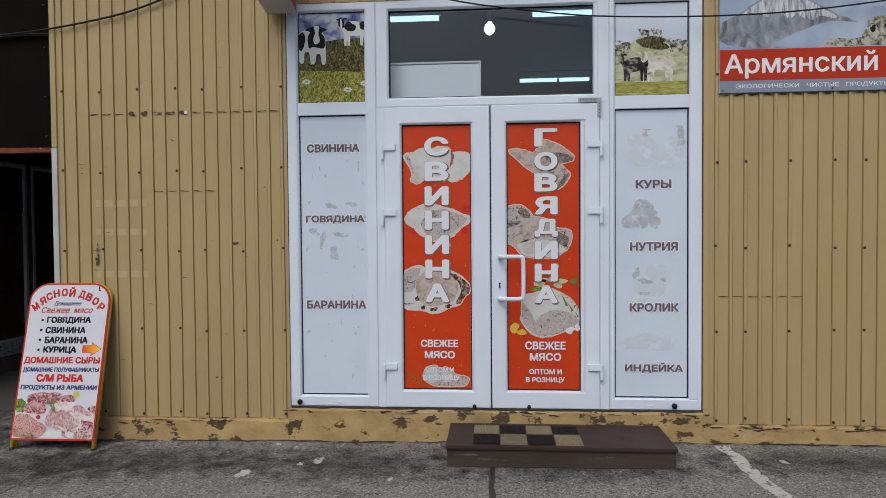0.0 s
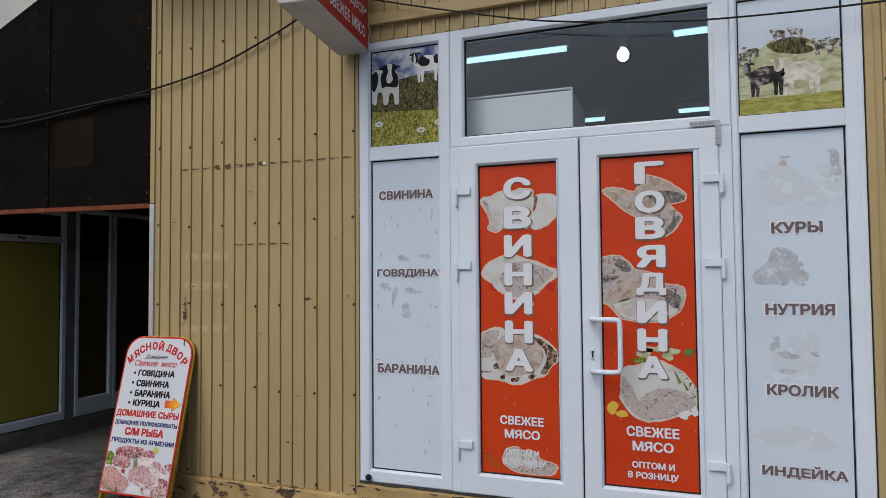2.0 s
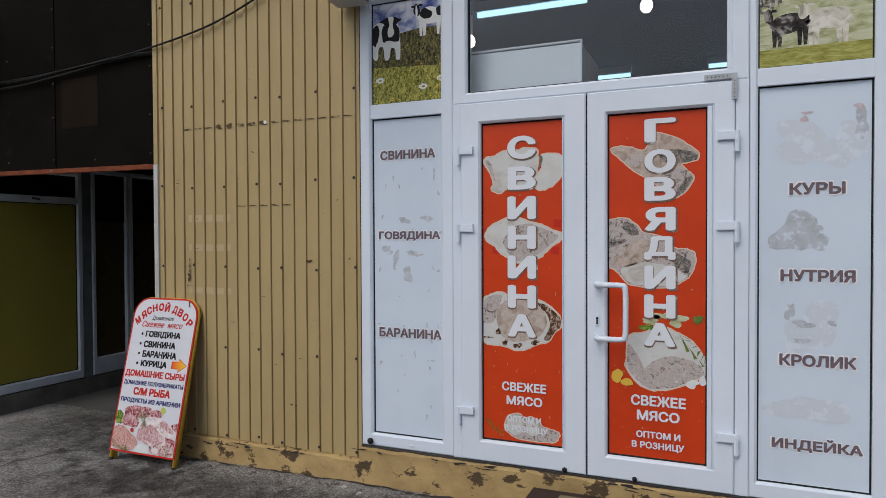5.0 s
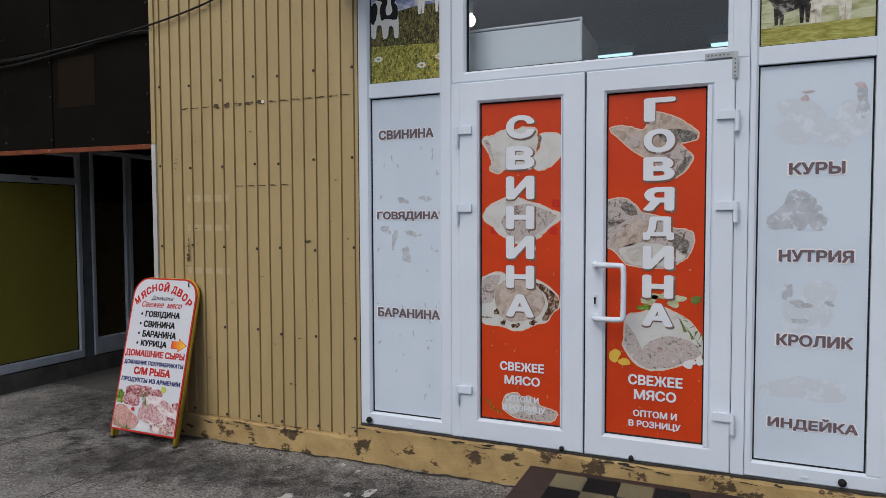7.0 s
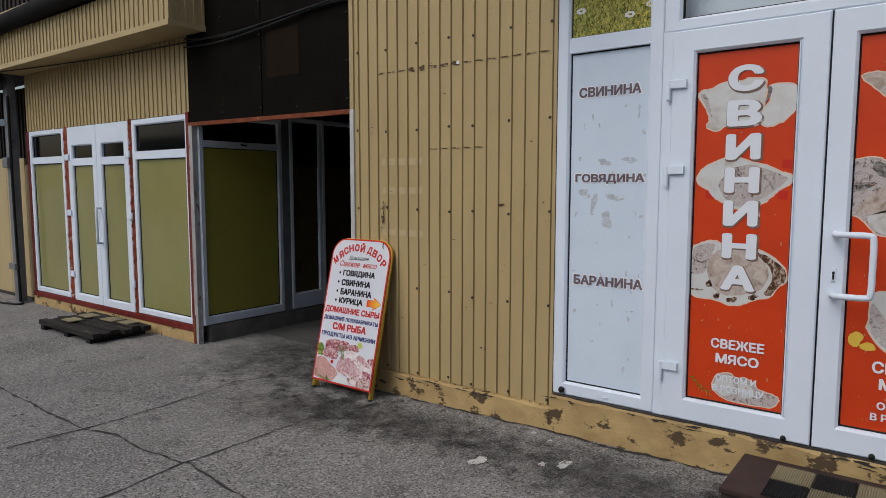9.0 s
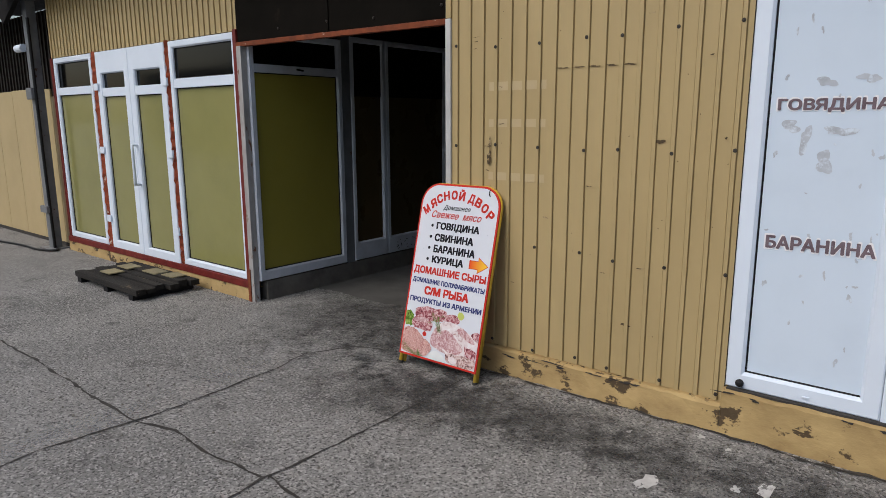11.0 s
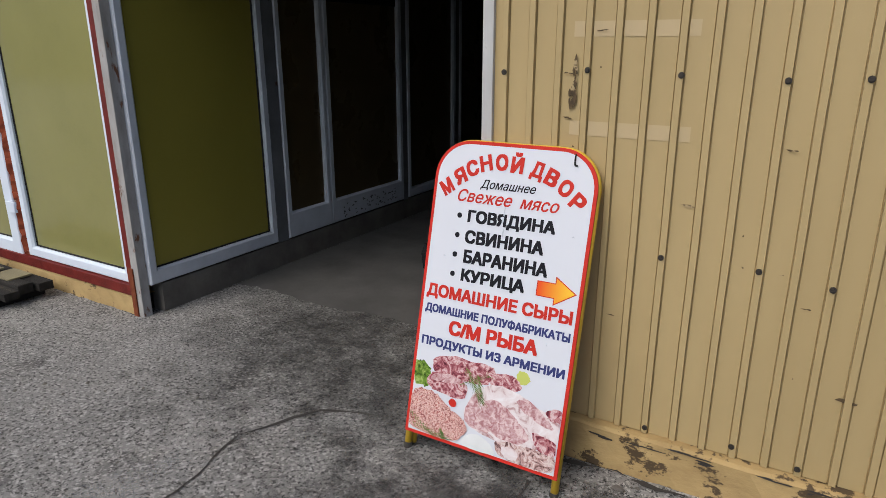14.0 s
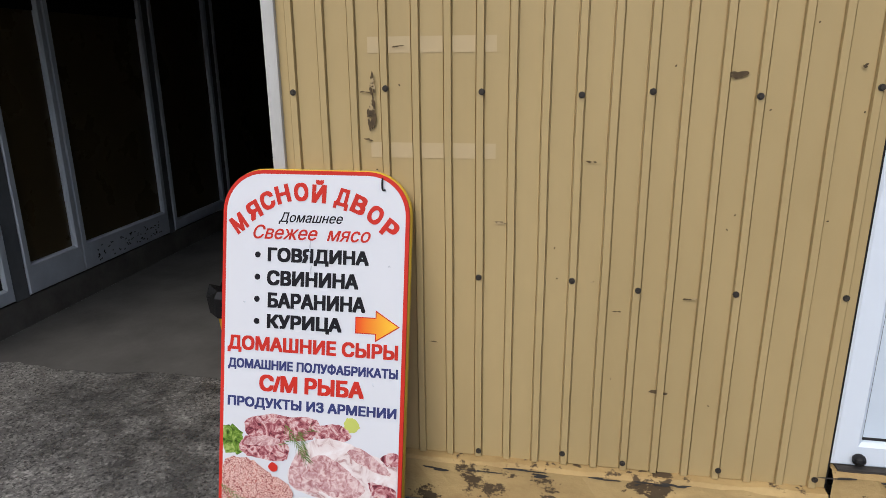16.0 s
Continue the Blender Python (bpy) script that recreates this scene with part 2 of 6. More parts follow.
M_PLINTH = mat("peeling_yellow_plinth", (0.47, 0.335, 0.15), 0.85, dark=(0.28, 0.185, 0.08), scale=4, fine=40, amount=0.25, bump=0.9, bump_scale=30, spots=(0.085, 0.058, 0.032), spot_scale=7, spot_level=0.57, spot_soft=0.03, stretch=(1, 1, 1.6))
M_DIRT = mat("dark_dirt", (0.055, 0.05, 0.045), 0.95, scale=8, bump=0.6)
M_PVC = mat("white_pvc", (0.70, 0.77, 0.865), 0.35, dark=(0.63, 0.70, 0.79), scale=1.5, fine=20, amount=0.06, bump=0.02)
M_PANEL = mat("weathered_white_film", (0.615, 0.70, 0.80), 0.45, dark=(0.55, 0.63, 0.725), scale=2.0, fine=8, amount=0.07, bump=0.04, bump_scale=5, spots=(0.5, 0.53, 0.57), spot_scale=13, spot_level=0.71)
M_SEAL = mat("black_rubber_seal", (0.012, 0.012, 0.013), 0.6, bump=0.05)
M_RED = mat("red_film", (0.60, 0.052, 0.008), 0.45, dark=(0.50, 0.038, 0.006), spec=0.25, scale=3, fine=25, amount=0.14, bump=0.05, bump_scale=10, spots=(0.6, 0.16, 0.1), spot_scale=16, spot_level=0.73)
M_SCUFF = mat("scuffed_red_film", (0.58, 0.22, 0.13), 0.6, amount=0.2, bump=0.0)
M_LETTER = mat("white_lettering", (0.72, 0.75, 0.80), 0.45, amount=0.05, bump=0.0, spec=0.08)
M_MAUVE = mat("faded_mauve_lettering", (0.14, 0.10, 0.115), 0.5, dark=(0.22, 0.17, 0.19), scale=25, amount=0.2, bump=0.0, spots=(0.5, 0.5, 0.55), spot_scale=30, spot_level=0.66, spec=0.08)
M_HALO = mat("pale_letter_outline", (0.80, 0.80, 0.82), 0.5, amount=0.04, bump=0.0, spec=0.08)
M_MEAT_DARK = mat("printed_meat_shade", (0.25, 0.17, 0.14), 0.4, dark=(0.12, 0.08, 0.06), scale=22, fine=60, amount=0.4, bump=0.0, spots=(0.5, 0.45, 0.42), spot_scale=20, spot_level=0.6, spec=0.08)
M_RIM = mat("cream_outline", (0.72, 0.55, 0.42), 0.4, amount=0.1, bump=0.0, spec=0.08)
M_HERB = mat("printed_herb", (0.10, 0.16, 0.05), 0.4, dark=(0.2, 0.27, 0.06), scale=20, amount=0.3, bump=0.0, spec=0.08)
M_LIME = mat("printed_lime", (0.55, 0.6, 0.15), 0.4, amount=0.2, bump=0.0, spec=0.08)
M_YELLOW_PRINT = mat("printed_yellow", (0.75, 0.5, 0.08), 0.4, amount=0.15, bump=0.0, spec=0.08)
M_FADED = mat("faded_grey_print", (0.50, 0.54, 0.60), 0.45, dark=(0.34, 0.36, 0.39), scale=14, fine=40, amount=0.15, bump=0.0, spots=(0.62, 0.69, 0.77), spot_scale=22, spot_level=0.52, spot_soft=0.1)
M_FADED_SOFT = mat("very_faded_print", (0.59, 0.65, 0.72), 0.45, dark=(0.52, 0.56, 0.62), scale=12, amount=0.08, bump=0.0, spots=(0.63, 0.70, 0.78), spot_scale=12, spot_level=0.5, spot_soft=0.1)
M_PRINT_PALE_SKY = mat("printed_pale_sky", (0.62, 0.70, 0.80), 0.35, dark=(0.55, 0.62, 0.72), scale=4, amount=0.06, bump=0.0, spec=0.08)
M_BLACK_PRINT = mat("printed_black", (0.02, 0.02, 0.022), 0.35, amount=0.3, bump=0.0, spec=0.08)
M_WHITE_PRINT = mat("printed_white", (0.72, 0.74, 0.74), 0.35, amount=0.15, bump=0.0, scale=14, spec=0.08)
M_BANNER_RED = mat("banner_red", (0.47, 0.045, 0.02), 0.4, amount=0.12, bump=0.02, spec=0.08)
M_BANNER_GREY = mat("banner_grey", (0.24, 0.29, 0.37), 0.4, amount=0.1, bump=0.02, spec=0.08)
M_BOARD = mat("board_white_print", (0.62, 0.64, 0.69), 0.4, amount=0.04, bump=0.02, spots=(0.62, 0.6, 0.6), spot_scale=16, spot_level=0.78, spec=0.08)
M_BOARD_RED = mat("board_red_print", (0.55, 0.035, 0.025), 0.4, dark=(0.45, 0.03, 0.02), amount=0.1, bump=0.0, spots=(0.72, 0.5, 0.46), spot_scale=28, spot_level=0.68, spec=0.08)
M_BOARD_BLACK = mat("board_black_print", (0.016, 0.016, 0.02), 0.4, amount=0.2, bump=0.0, spec=0.08)
M_BOARD_BLUE = mat("board_blue_print", (0.045, 0.055, 0.17), 0.4, amount=0.1, bump=0.0, spec=0.08)
M_ARROW = mat("arrow_fading_print", (0.8, 0.3, 0.04), 0.45, bump=0.0, spec=0.08)
_n = M_ARROW.node_tree
_tc, _sx, _cr = [_n.nodes.new(q) for q in ("ShaderNodeTexCoord", "ShaderNodeSeparateXYZ", "ShaderNodeValToRGB")]
_cr.color_ramp.elements[0].color, _cr.color_ramp.elements[1].color = (0.72, 0.07, 0.02, 1), (0.85, 0.55, 0.05, 1)
_n.links.new(_tc.outputs["Generated"], _sx.inputs[0])
_n.links.new(_sx.outputs[0], _cr.inputs[0])
_n.links.new(_cr.outputs[0], _n.nodes["Principled BSDF"].inputs["Base Color"])
M_YELLOW = mat("yellow_enamel_tube", (0.68, 0.44, 0.045), 0.4, dark=(0.52, 0.33, 0.05), scale=9, amount=0.2, bump=0.1, spots=(0.18, 0.11, 0.04), spot_scale=20, spot_level=0.68)
M_STEEL = mat("galvanised_steel", (0.42, 0.44, 0.46), 0.4, 0.8, scale=12, amount=0.3, bump=0.05)
M_SCREW = mat("dull_screw_steel", (0.06, 0.052, 0.045), 0.6, 0.3, scale=30, bump=0.1)
M_WOOD = mat("weathered_step_wood", (0.07, 0.052, 0.04), 0.8, dark=(0.03, 0.023, 0.018), scale=5, fine=50, amount=0.35, bump=0.5, stretch=(0.3, 1, 3), spots=(0.13, 0.11, 0.09), spot_scale=9, spot_level=0.62)
M_BROWN = mat("brown_laminate_deck", (0.048, 0.028, 0.024), 0.6, dark=(0.03, 0.02, 0.018), scale=4, amount=0.25, bump=0.15)
M_MAT_BLACK = mat("black_ribbed_mat", (0.018, 0.018, 0.02), 0.95, fine=180, amount=0.5, bump=0.8, bump_scale=260)
M_MAT_GOLD = mat("gold_grey_ribbed_mat", (0.30, 0.26, 0.15), 0.95, dark=(0.20, 0.18, 0.12), fine=180, amount=0.45, bump=0.8, bump_scale=260, vary=0.15)
M_DARKPANEL = mat("dark_brown_boards", (0.0085, 0.007, 0.0055), 0.75, dark=(0.0045, 0.004, 0.003), spec=0.03, scale=2.2, fine=12, amount=0.3, bump=0.1, bump_scale=9, spots=(0.014, 0.011, 0.008), spot_scale=2.5, spot_level=0.62)
M_RUST = mat("rusty_red_iron", (0.22, 0.055, 0.02), 0.85, dark=(0.10, 0.032, 0.018), scale=14, fine=70, amount=0.4, bump=0.5, spots=(0.4, 0.33, 0.28), spot_scale=16, spot_level=0.64)
M_REDPAINT = mat("dark_red_paint", (0.17, 0.02, 0.015), 0.55, dark=(0.10, 0.015, 0.012), scale=12, amount=0.3, bump=0.3, spots=(0.3, 0.2, 0.14), spot_scale=24, spot_level=0.7)
M_FOAM = mat("orange_red_mounting_foam", (0.34, 0.075, 0.03), 0.9, dark=(0.17, 0.035, 0.02), scale=18, amount=0.4, bump=1.0, bump_scale=40, spots=(0.62, 0.5, 0.4), spot_scale=9, spot_level=0.64)
M_OLIVE = mat("olive_green_window_film", (0.28, 0.235, 0.042), 0.35, dark=(0.24, 0.20, 0.035), scale=1.5, amount=0.12, bump=0.0, coat=0.25)
M_OLIVE_PALE = mat("pale_olive_window_film", (0.27, 0.255, 0.09), 0.35, dark=(0.22, 0.21, 0.07), scale=1.5, amount=0.08, bump=0.0, coat=1.0)
M_ALU = mat("grey_painted_aluminium", (0.60, 0.64, 0.70), 0.45, 0.1, scale=6, amount=0.2, bump=0.08, spots=(0.2, 0.18, 0.16), spot_scale=18, spot_level=0.72)
M_CONCRETE = mat("dirty_concrete_base", (0.17, 0.155, 0.135), 0.9, dark=(0.09, 0.08, 0.07), scale=5, amount=0.3, bump=0.7, bump_scale=25)
# Darker than the yard asphalt: the roofed passage's shade is in this colour.
M_PASSFLOOR = mat("trodden_floor_with_shade", (0.10, 0.097, 0.092), 0.9, dark=(0.055, 0.053, 0.05), scale=2.5, fine=30, amount=0.3, bump=0.4, bump_scale=40)
M_EDGE = mat("chipped_white_edge_paint", (0.52, 0.52, 0.51), 0.6, dark=(0.40, 0.39, 0.37), scale=8, fine=40, amount=0.2, bump=0.3, spots=(0.25, 0.19, 0.12), spot_scale=14, spot_level=0.64, stretch=(1, 1, 0.4))
M_SCRAPED = mat("scraped_white_paint_on_iron", (0.40, 0.39, 0.38), 0.6, dark=(0.24, 0.22, 0.2), scale=12, fine=40, amount=0.3, bump=0.4, spots=(0.16, 0.07, 0.035), spot_scale=11, spot_level=0.58, stretch=(1, 1, 0.4))
M_OLDPLANK = mat("blackened_old_plank", (0.028, 0.025, 0.022), 0.9, dark=(0.01, 0.009, 0.008), scale=6, fine=50, amount=0.4, bump=0.8, stretch=(0.25, 2, 2), spots=(0.12, 0.09, 0.06), spot_scale=8, spot_level=0.62)
M_BLUSH = mat("faded_rose_print", (0.50, 0.40, 0.43), 0.5, dark=(0.58, 0.55, 0.6), scale=30, amount=0.15, bump=0.0)
M_DARKPATCH = mat("paler_dark_board", (0.016, 0.011, 0.007), 0.75, amount=0.2, bump=0.05, spec=0.03)
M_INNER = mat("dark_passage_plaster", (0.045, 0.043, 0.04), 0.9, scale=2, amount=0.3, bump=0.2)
M_DARK_FILM = mat("brown_tinted_film", (0.075, 0.05, 0.02), 0.3, amount=0.15, bump=0.0, coat=0.5)
# Blue stands for sky reflected in the fanlight, painted into the room walls.
M_ROOM = mat("shop_wall_with_sky_blue", (0.14, 0.28, 0.44), 0.8, amount=0.1, bump=0.05)
M_CABINET = mat("white_cabinet_back", (0.74, 0.83, 0.90), 0.5, amount=0.05, bump=0.0)
M_GLASS = glass_mat("clear_pane")
# Opaque near-black pane: the unlit room behind is painted into its colour.
M_BLACKPANE = mat("opaque_pane_for_dark_room", (0.004, 0.004, 0.004), 0.08, amount=0.2, bump=0.0, spec=0.25, rough_var=0.03)
M_TUBE = lamp_mat("fluorescent_tube_glow", (0.50, 0.86, 1.0), 1.35)
M_BULB = lamp_mat("bulb_glow", (1.0, 0.93, 0.85), 5.0)
M_CABLE = mat("black_cable", (0.012, 0.012, 0.012), 0.5, bump=0.05)
M_BAG = mat("black_bin_bag", (0.012, 0.012, 0.013), 0.25, bump=0.7, bump_scale=25)
M_BIN = mat("yellow_plastic_bin", (0.42, 0.27, 0.02), 0.5, amount=0.2, bump=0.05)
M_GREYPOST = mat("grey_steel_post", (0.20, 0.21, 0.22), 0.55, 0.2, scale=6, amount=0.35, bump=0.2, spots=(0.10, 0.06, 0.04), spot_scale=10, spot_level=0.64)
M_DARKWALL = mat("dark_brown_profiled_sheet", (0.03, 0.02, 0.016), 0.55, scale=3, amount=0.3, bump=0.05)
M_BITUMEN = mat("black_roofing_felt", (0.012, 0.011, 0.011), 0.9, spec=0.15, scale=8, amount=0.3, bump=0.4)
M_PAINT = mat("worn_white_road_paint", (0.56, 0.55, 0.53), 0.8, dark=(0.34, 0.33, 0.31), scale=14, amount=0.3, bump=0.5, spots=(0.13, 0.125, 0.12), spot_scale=22, spot_level=0.56)
M_SOOT = mat("rust_and_soot_streak", (0.12, 0.08, 0.04), 0.8, dark=(0.04, 0.03, 0.02), scale=30, amount=0.4, bump=0.2, spots=(0.38, 0.29, 0.16), spot_scale=25, spot_level=0.55)
M_SIGN_RED = mat("sign_red_face", (0.5, 0.02, 0.02), 0.4, amount=0.1, bump=0.0)
M_LIGHTBOX = mat("white_lightbox_casing", (0.55, 0.54, 0.52), 0.5, dark=(0.42, 0.41, 0.39), amount=0.15, bump=0.03)

# ---- mesh helpers ----


def thing(name, label, category, group="", kind="", at=(0, 0, 0)):
    ob = new(name)
    ob.matrix_basis = Matrix.Translation(at)
    return tagged(ob, label, category, group, kind)


def part(name, bm, material, parent=None, label="", local=False):
    """Links a bmesh as one mesh object under a thing; its coordinates are the world's, or its parent's if local."""
    me = bpy.data.meshes.new(name)
    up = parent
    while up and not local:
        bmesh.ops.translate(bm, verts=bm.verts[:], vec=-up.matrix_basis.translation)
        up = up.parent
    bm.to_mesh(me)
    bm.free()
    me.materials.append(material)
    ob = new(name, me)
    if parent:
        ob.parent = parent
    if label:
        ob["label"] = label
    return ob


def structure(name, bm, material, label, category):
    return tagged(part(name, bm, material), label, category, "", "structure")


def add_box(bm, x0, x1, y0, y1, z0, z1, bevel=0.0):
    vs = [bm.verts.new((x, y, z)) for x in (x0, x1) for y in (y0, y1) for z in (z0, z1)]
    fs = [bm.faces.new([vs[i] for i in q]) for q in ((0, 1, 3, 2), (4, 6, 7, 5), (0, 4, 5, 1), (2, 3, 7, 6), (0, 2, 6, 4), (1, 5, 7, 3))]
    if bevel:
        es = list({e for f in fs for e in f.edges})
        bmesh.ops.bevel(bm, geom=es, offset=bevel, segments=2, affect='EDGES', profile=0.7)
    return bm


def box(x0, x1, y0, y1, z0, z1, bevel=0.0):
    return add_box(bmesh.new(), x0, x1, y0, y1, z0, z1, bevel)


def ring(bm, x0, x1, z0, z1, w, y0, y1, wt=None, wb=None):
    """A rectangular frame in the xz plane, mitred, from y0 (front) to y1, with a small front chamfer."""
    wt, wb = wt or w, wb or w
    c = min(0.006, w * 0.15)

    def loop(dx, dzt, dzb, y):
        return [bm.verts.new(p) for p in ((x0 + dx, y, z0 + dzb), (x1 - dx, y, z0 + dzb), (x1 - dx, y, z1 - dzt), (x0 + dx, y, z1 - dzt))]
    loops = [loop(0, 0, 0, y1), loop(0, 0, 0, y0 + c), loop(c, c, c, y0), loop(w - c * 2, wt - c * 2, wb - c * 2, y0), loop(w, wt, wb, y0 + c * 2), loop(w, wt, wb, y1)]
    for a, b in zip(loops, loops[1:] + loops[:1]):
        for i in range(4):
            j = (i + 1) % 4
            bm.faces.new((a[i], a[j], b[j], b[i]))
    return bm


def frame_ring(x0, x1, z0, z1, w, y0, y1, wt=None, wb=None):
    return ring(bmesh.new(), x0, x1, z0, z1, w, y0, y1, wt, wb)


def tube_bm(points, radius, sides=8, bm=None, smooth=3):
    """A round tube along a smoothed line of points."""
    bm = bm or bmesh.new()
    pts = [Vector(p) for p in points]
    for _ in range(smooth):
        out = [pts[0]]
        for a, b in zip(pts, pts[1:]):
            out += [a * 0.75 + b * 0.25, a * 0.25 + b * 0.75]
        pts = out + [pts[-1]]
    rings = []
    for i, p in enumerate(pts):
        d = (pts[min(i + 1, len(pts) - 1)] - pts[max(i - 1, 0)]).normalized()
        u = d.orthogonal().normalized() if not rings else (u - d * u.dot(d)).normalized()
        v = d.cross(u)
        rings.append([bm.verts.new(p + (u * math.cos(a) + v * math.sin(a)) * radius) for a in (2 * math.pi * k / sides for k in range(sides))])
    for a, b in zip(rings, rings[1:]):
        for k in range(sides):
            f = bm.faces.new((a[k], a[(k + 1) % sides], b[(k + 1) % sides], b[k]))
            f.smooth = True
    bm.faces.new(rings[0][::-1])
    bm.faces.new(rings[-1])
    return bm


def profiled(x0, x1, z0, z1, y, pitch=0.0935, rib=0.019, slope=0.0015, high=0.010, first=None, thick=0.012, wave=0.0012, seed=1):
    """Profiled steel sheet in the xz plane facing -y: flat pans with narrow raised ribs, slightly uneven."""
    rnd = random.Random(seed)
    xs = [(x0, 0.0)]
    k = first if first is not None else x0 + pitch * 0.6
    while k - rib / 2 - slope > x0 and k + rib / 2 + slope < x1:
        for dx, h in ((-rib / 2 - slope - 0.0035, 0), (-rib / 2 - slope - 0.0022, -0.005), (-rib / 2 - slope, -0.005), (-rib / 2, high), (rib / 2, high), (rib / 2 + slope, -0.005), (rib / 2 + slope + 0.0022, -0.005), (rib / 2 + slope + 0.0035, 0)):
            xs.append((k + dx, h))
        k += pitch
    xs.append((x1, 0.0))
    n = max(2, int((z1 - z0) / 0.35))
    bm = bmesh.new()
    rows = []
    for i in range(n + 1):
        z = z0 + (z1 - z0) * i / n
        sway = rnd.uniform(-1, 1) * wave
        rows.append([bm.verts.new((x + sway, y - h + rnd.uniform(-1, 1) * wave * 0.3, z)) for x, h in xs])
    for a, b in zip(rows, rows[1:]):
        for j in range(len(xs) - 1):
            bm.faces.new((a[j], a[j + 1], b[j + 1], b[j]))
    back = [[bm.verts.new((v.co.x, v.co.y + thick, v.co.z)) for v in (row[0], row[-1])] for row in (rows[0], rows[-1])]
    bm.faces.new((back[0][0], back[1][0], back[1][1], back[0][1]))
    bm.faces.new([rows[0][j] for j in range(len(xs))][::-1] + [back[0][0], back[0][1]])
    bm.faces.new([rows[-1][j] for j in range(len(xs))] + [back[1][1], back[1][0]])
    bm.faces.new([r[0] for r in rows] + [back[1][0], back[0][0]])
    bm.faces.new([r[-1] for r in rows][::-1] + [back[0][1], back[1][1]])
    bmesh.ops.recalc_face_normals(bm, faces=bm.faces[:])
    return bm


def blob(cx, cz, rx, rz, seed=0, rough=0.16, n=36, y=0.0, bm=None):
    """A flat irregular outline in the xz plane facing -y."""
    rnd = random.Random(seed)
    ph = [rnd.uniform(0, 6.28) for _ in range(6)]
    bm = bm or bmesh.new()
    y -= 0.00004 * len(bm.faces)
    vs = []
    for i in range(n):
        a = 2 * math.pi * i / n
        r = 1 + sum(rough / (k + 1) * math.sin((k + 2) * a + ph[k]) for k in range(5)) + rnd.uniform(-1, 1) * rough * 0.12
        vs.append(bm.verts.new((cx + rx * r * math.cos(a), y, cz + rz * r * math.sin(a))))
    bm.faces.new(vs)
    return bm


def poly(points, y, bm=None):
    bm = bm or bmesh.new()
    y -= 0.00004 * len(bm.faces)
    bm.faces.new([bm.verts.new((x, y, z)) for x, z in points])
    return bm


def outline(points, y, bm=None, grow=0.0, seed=0, rough=0.0025, rounds=2):
    """A flat cut-out with softened, slightly ragged edges from a few corners, optionally grown all round."""
    rnd = random.Random(seed)
    pts = [Vector(p) for p in points]
    for _ in range(rounds):
        pts = [q for a, b in zip(pts, pts[1:] + pts[:1]) for q in (a * 0.8 + b * 0.2, a * 0.2 + b * 0.8)]
    pts = [p + Vector((rnd.uniform(-rough, rough), rnd.uniform(-rough, rough))) for p in pts]
    area = sum(a.x * b.y - b.x * a.y for a, b in zip(pts, pts[1:] + pts[:1]))
    if grow:
        side = 1 if area > 0 else -1
        moved = []
        for k, p in enumerate(pts):
            d = (pts[(k + 1) % len(pts)] - pts[k - 1]).normalized()
            moved.append(p + Vector((d.y, -d.x)) * grow * side)
        pts = moved
    if area < 0:
        pts = pts[::-1]
    return poly([tuple(p) for p in pts], y, bm)


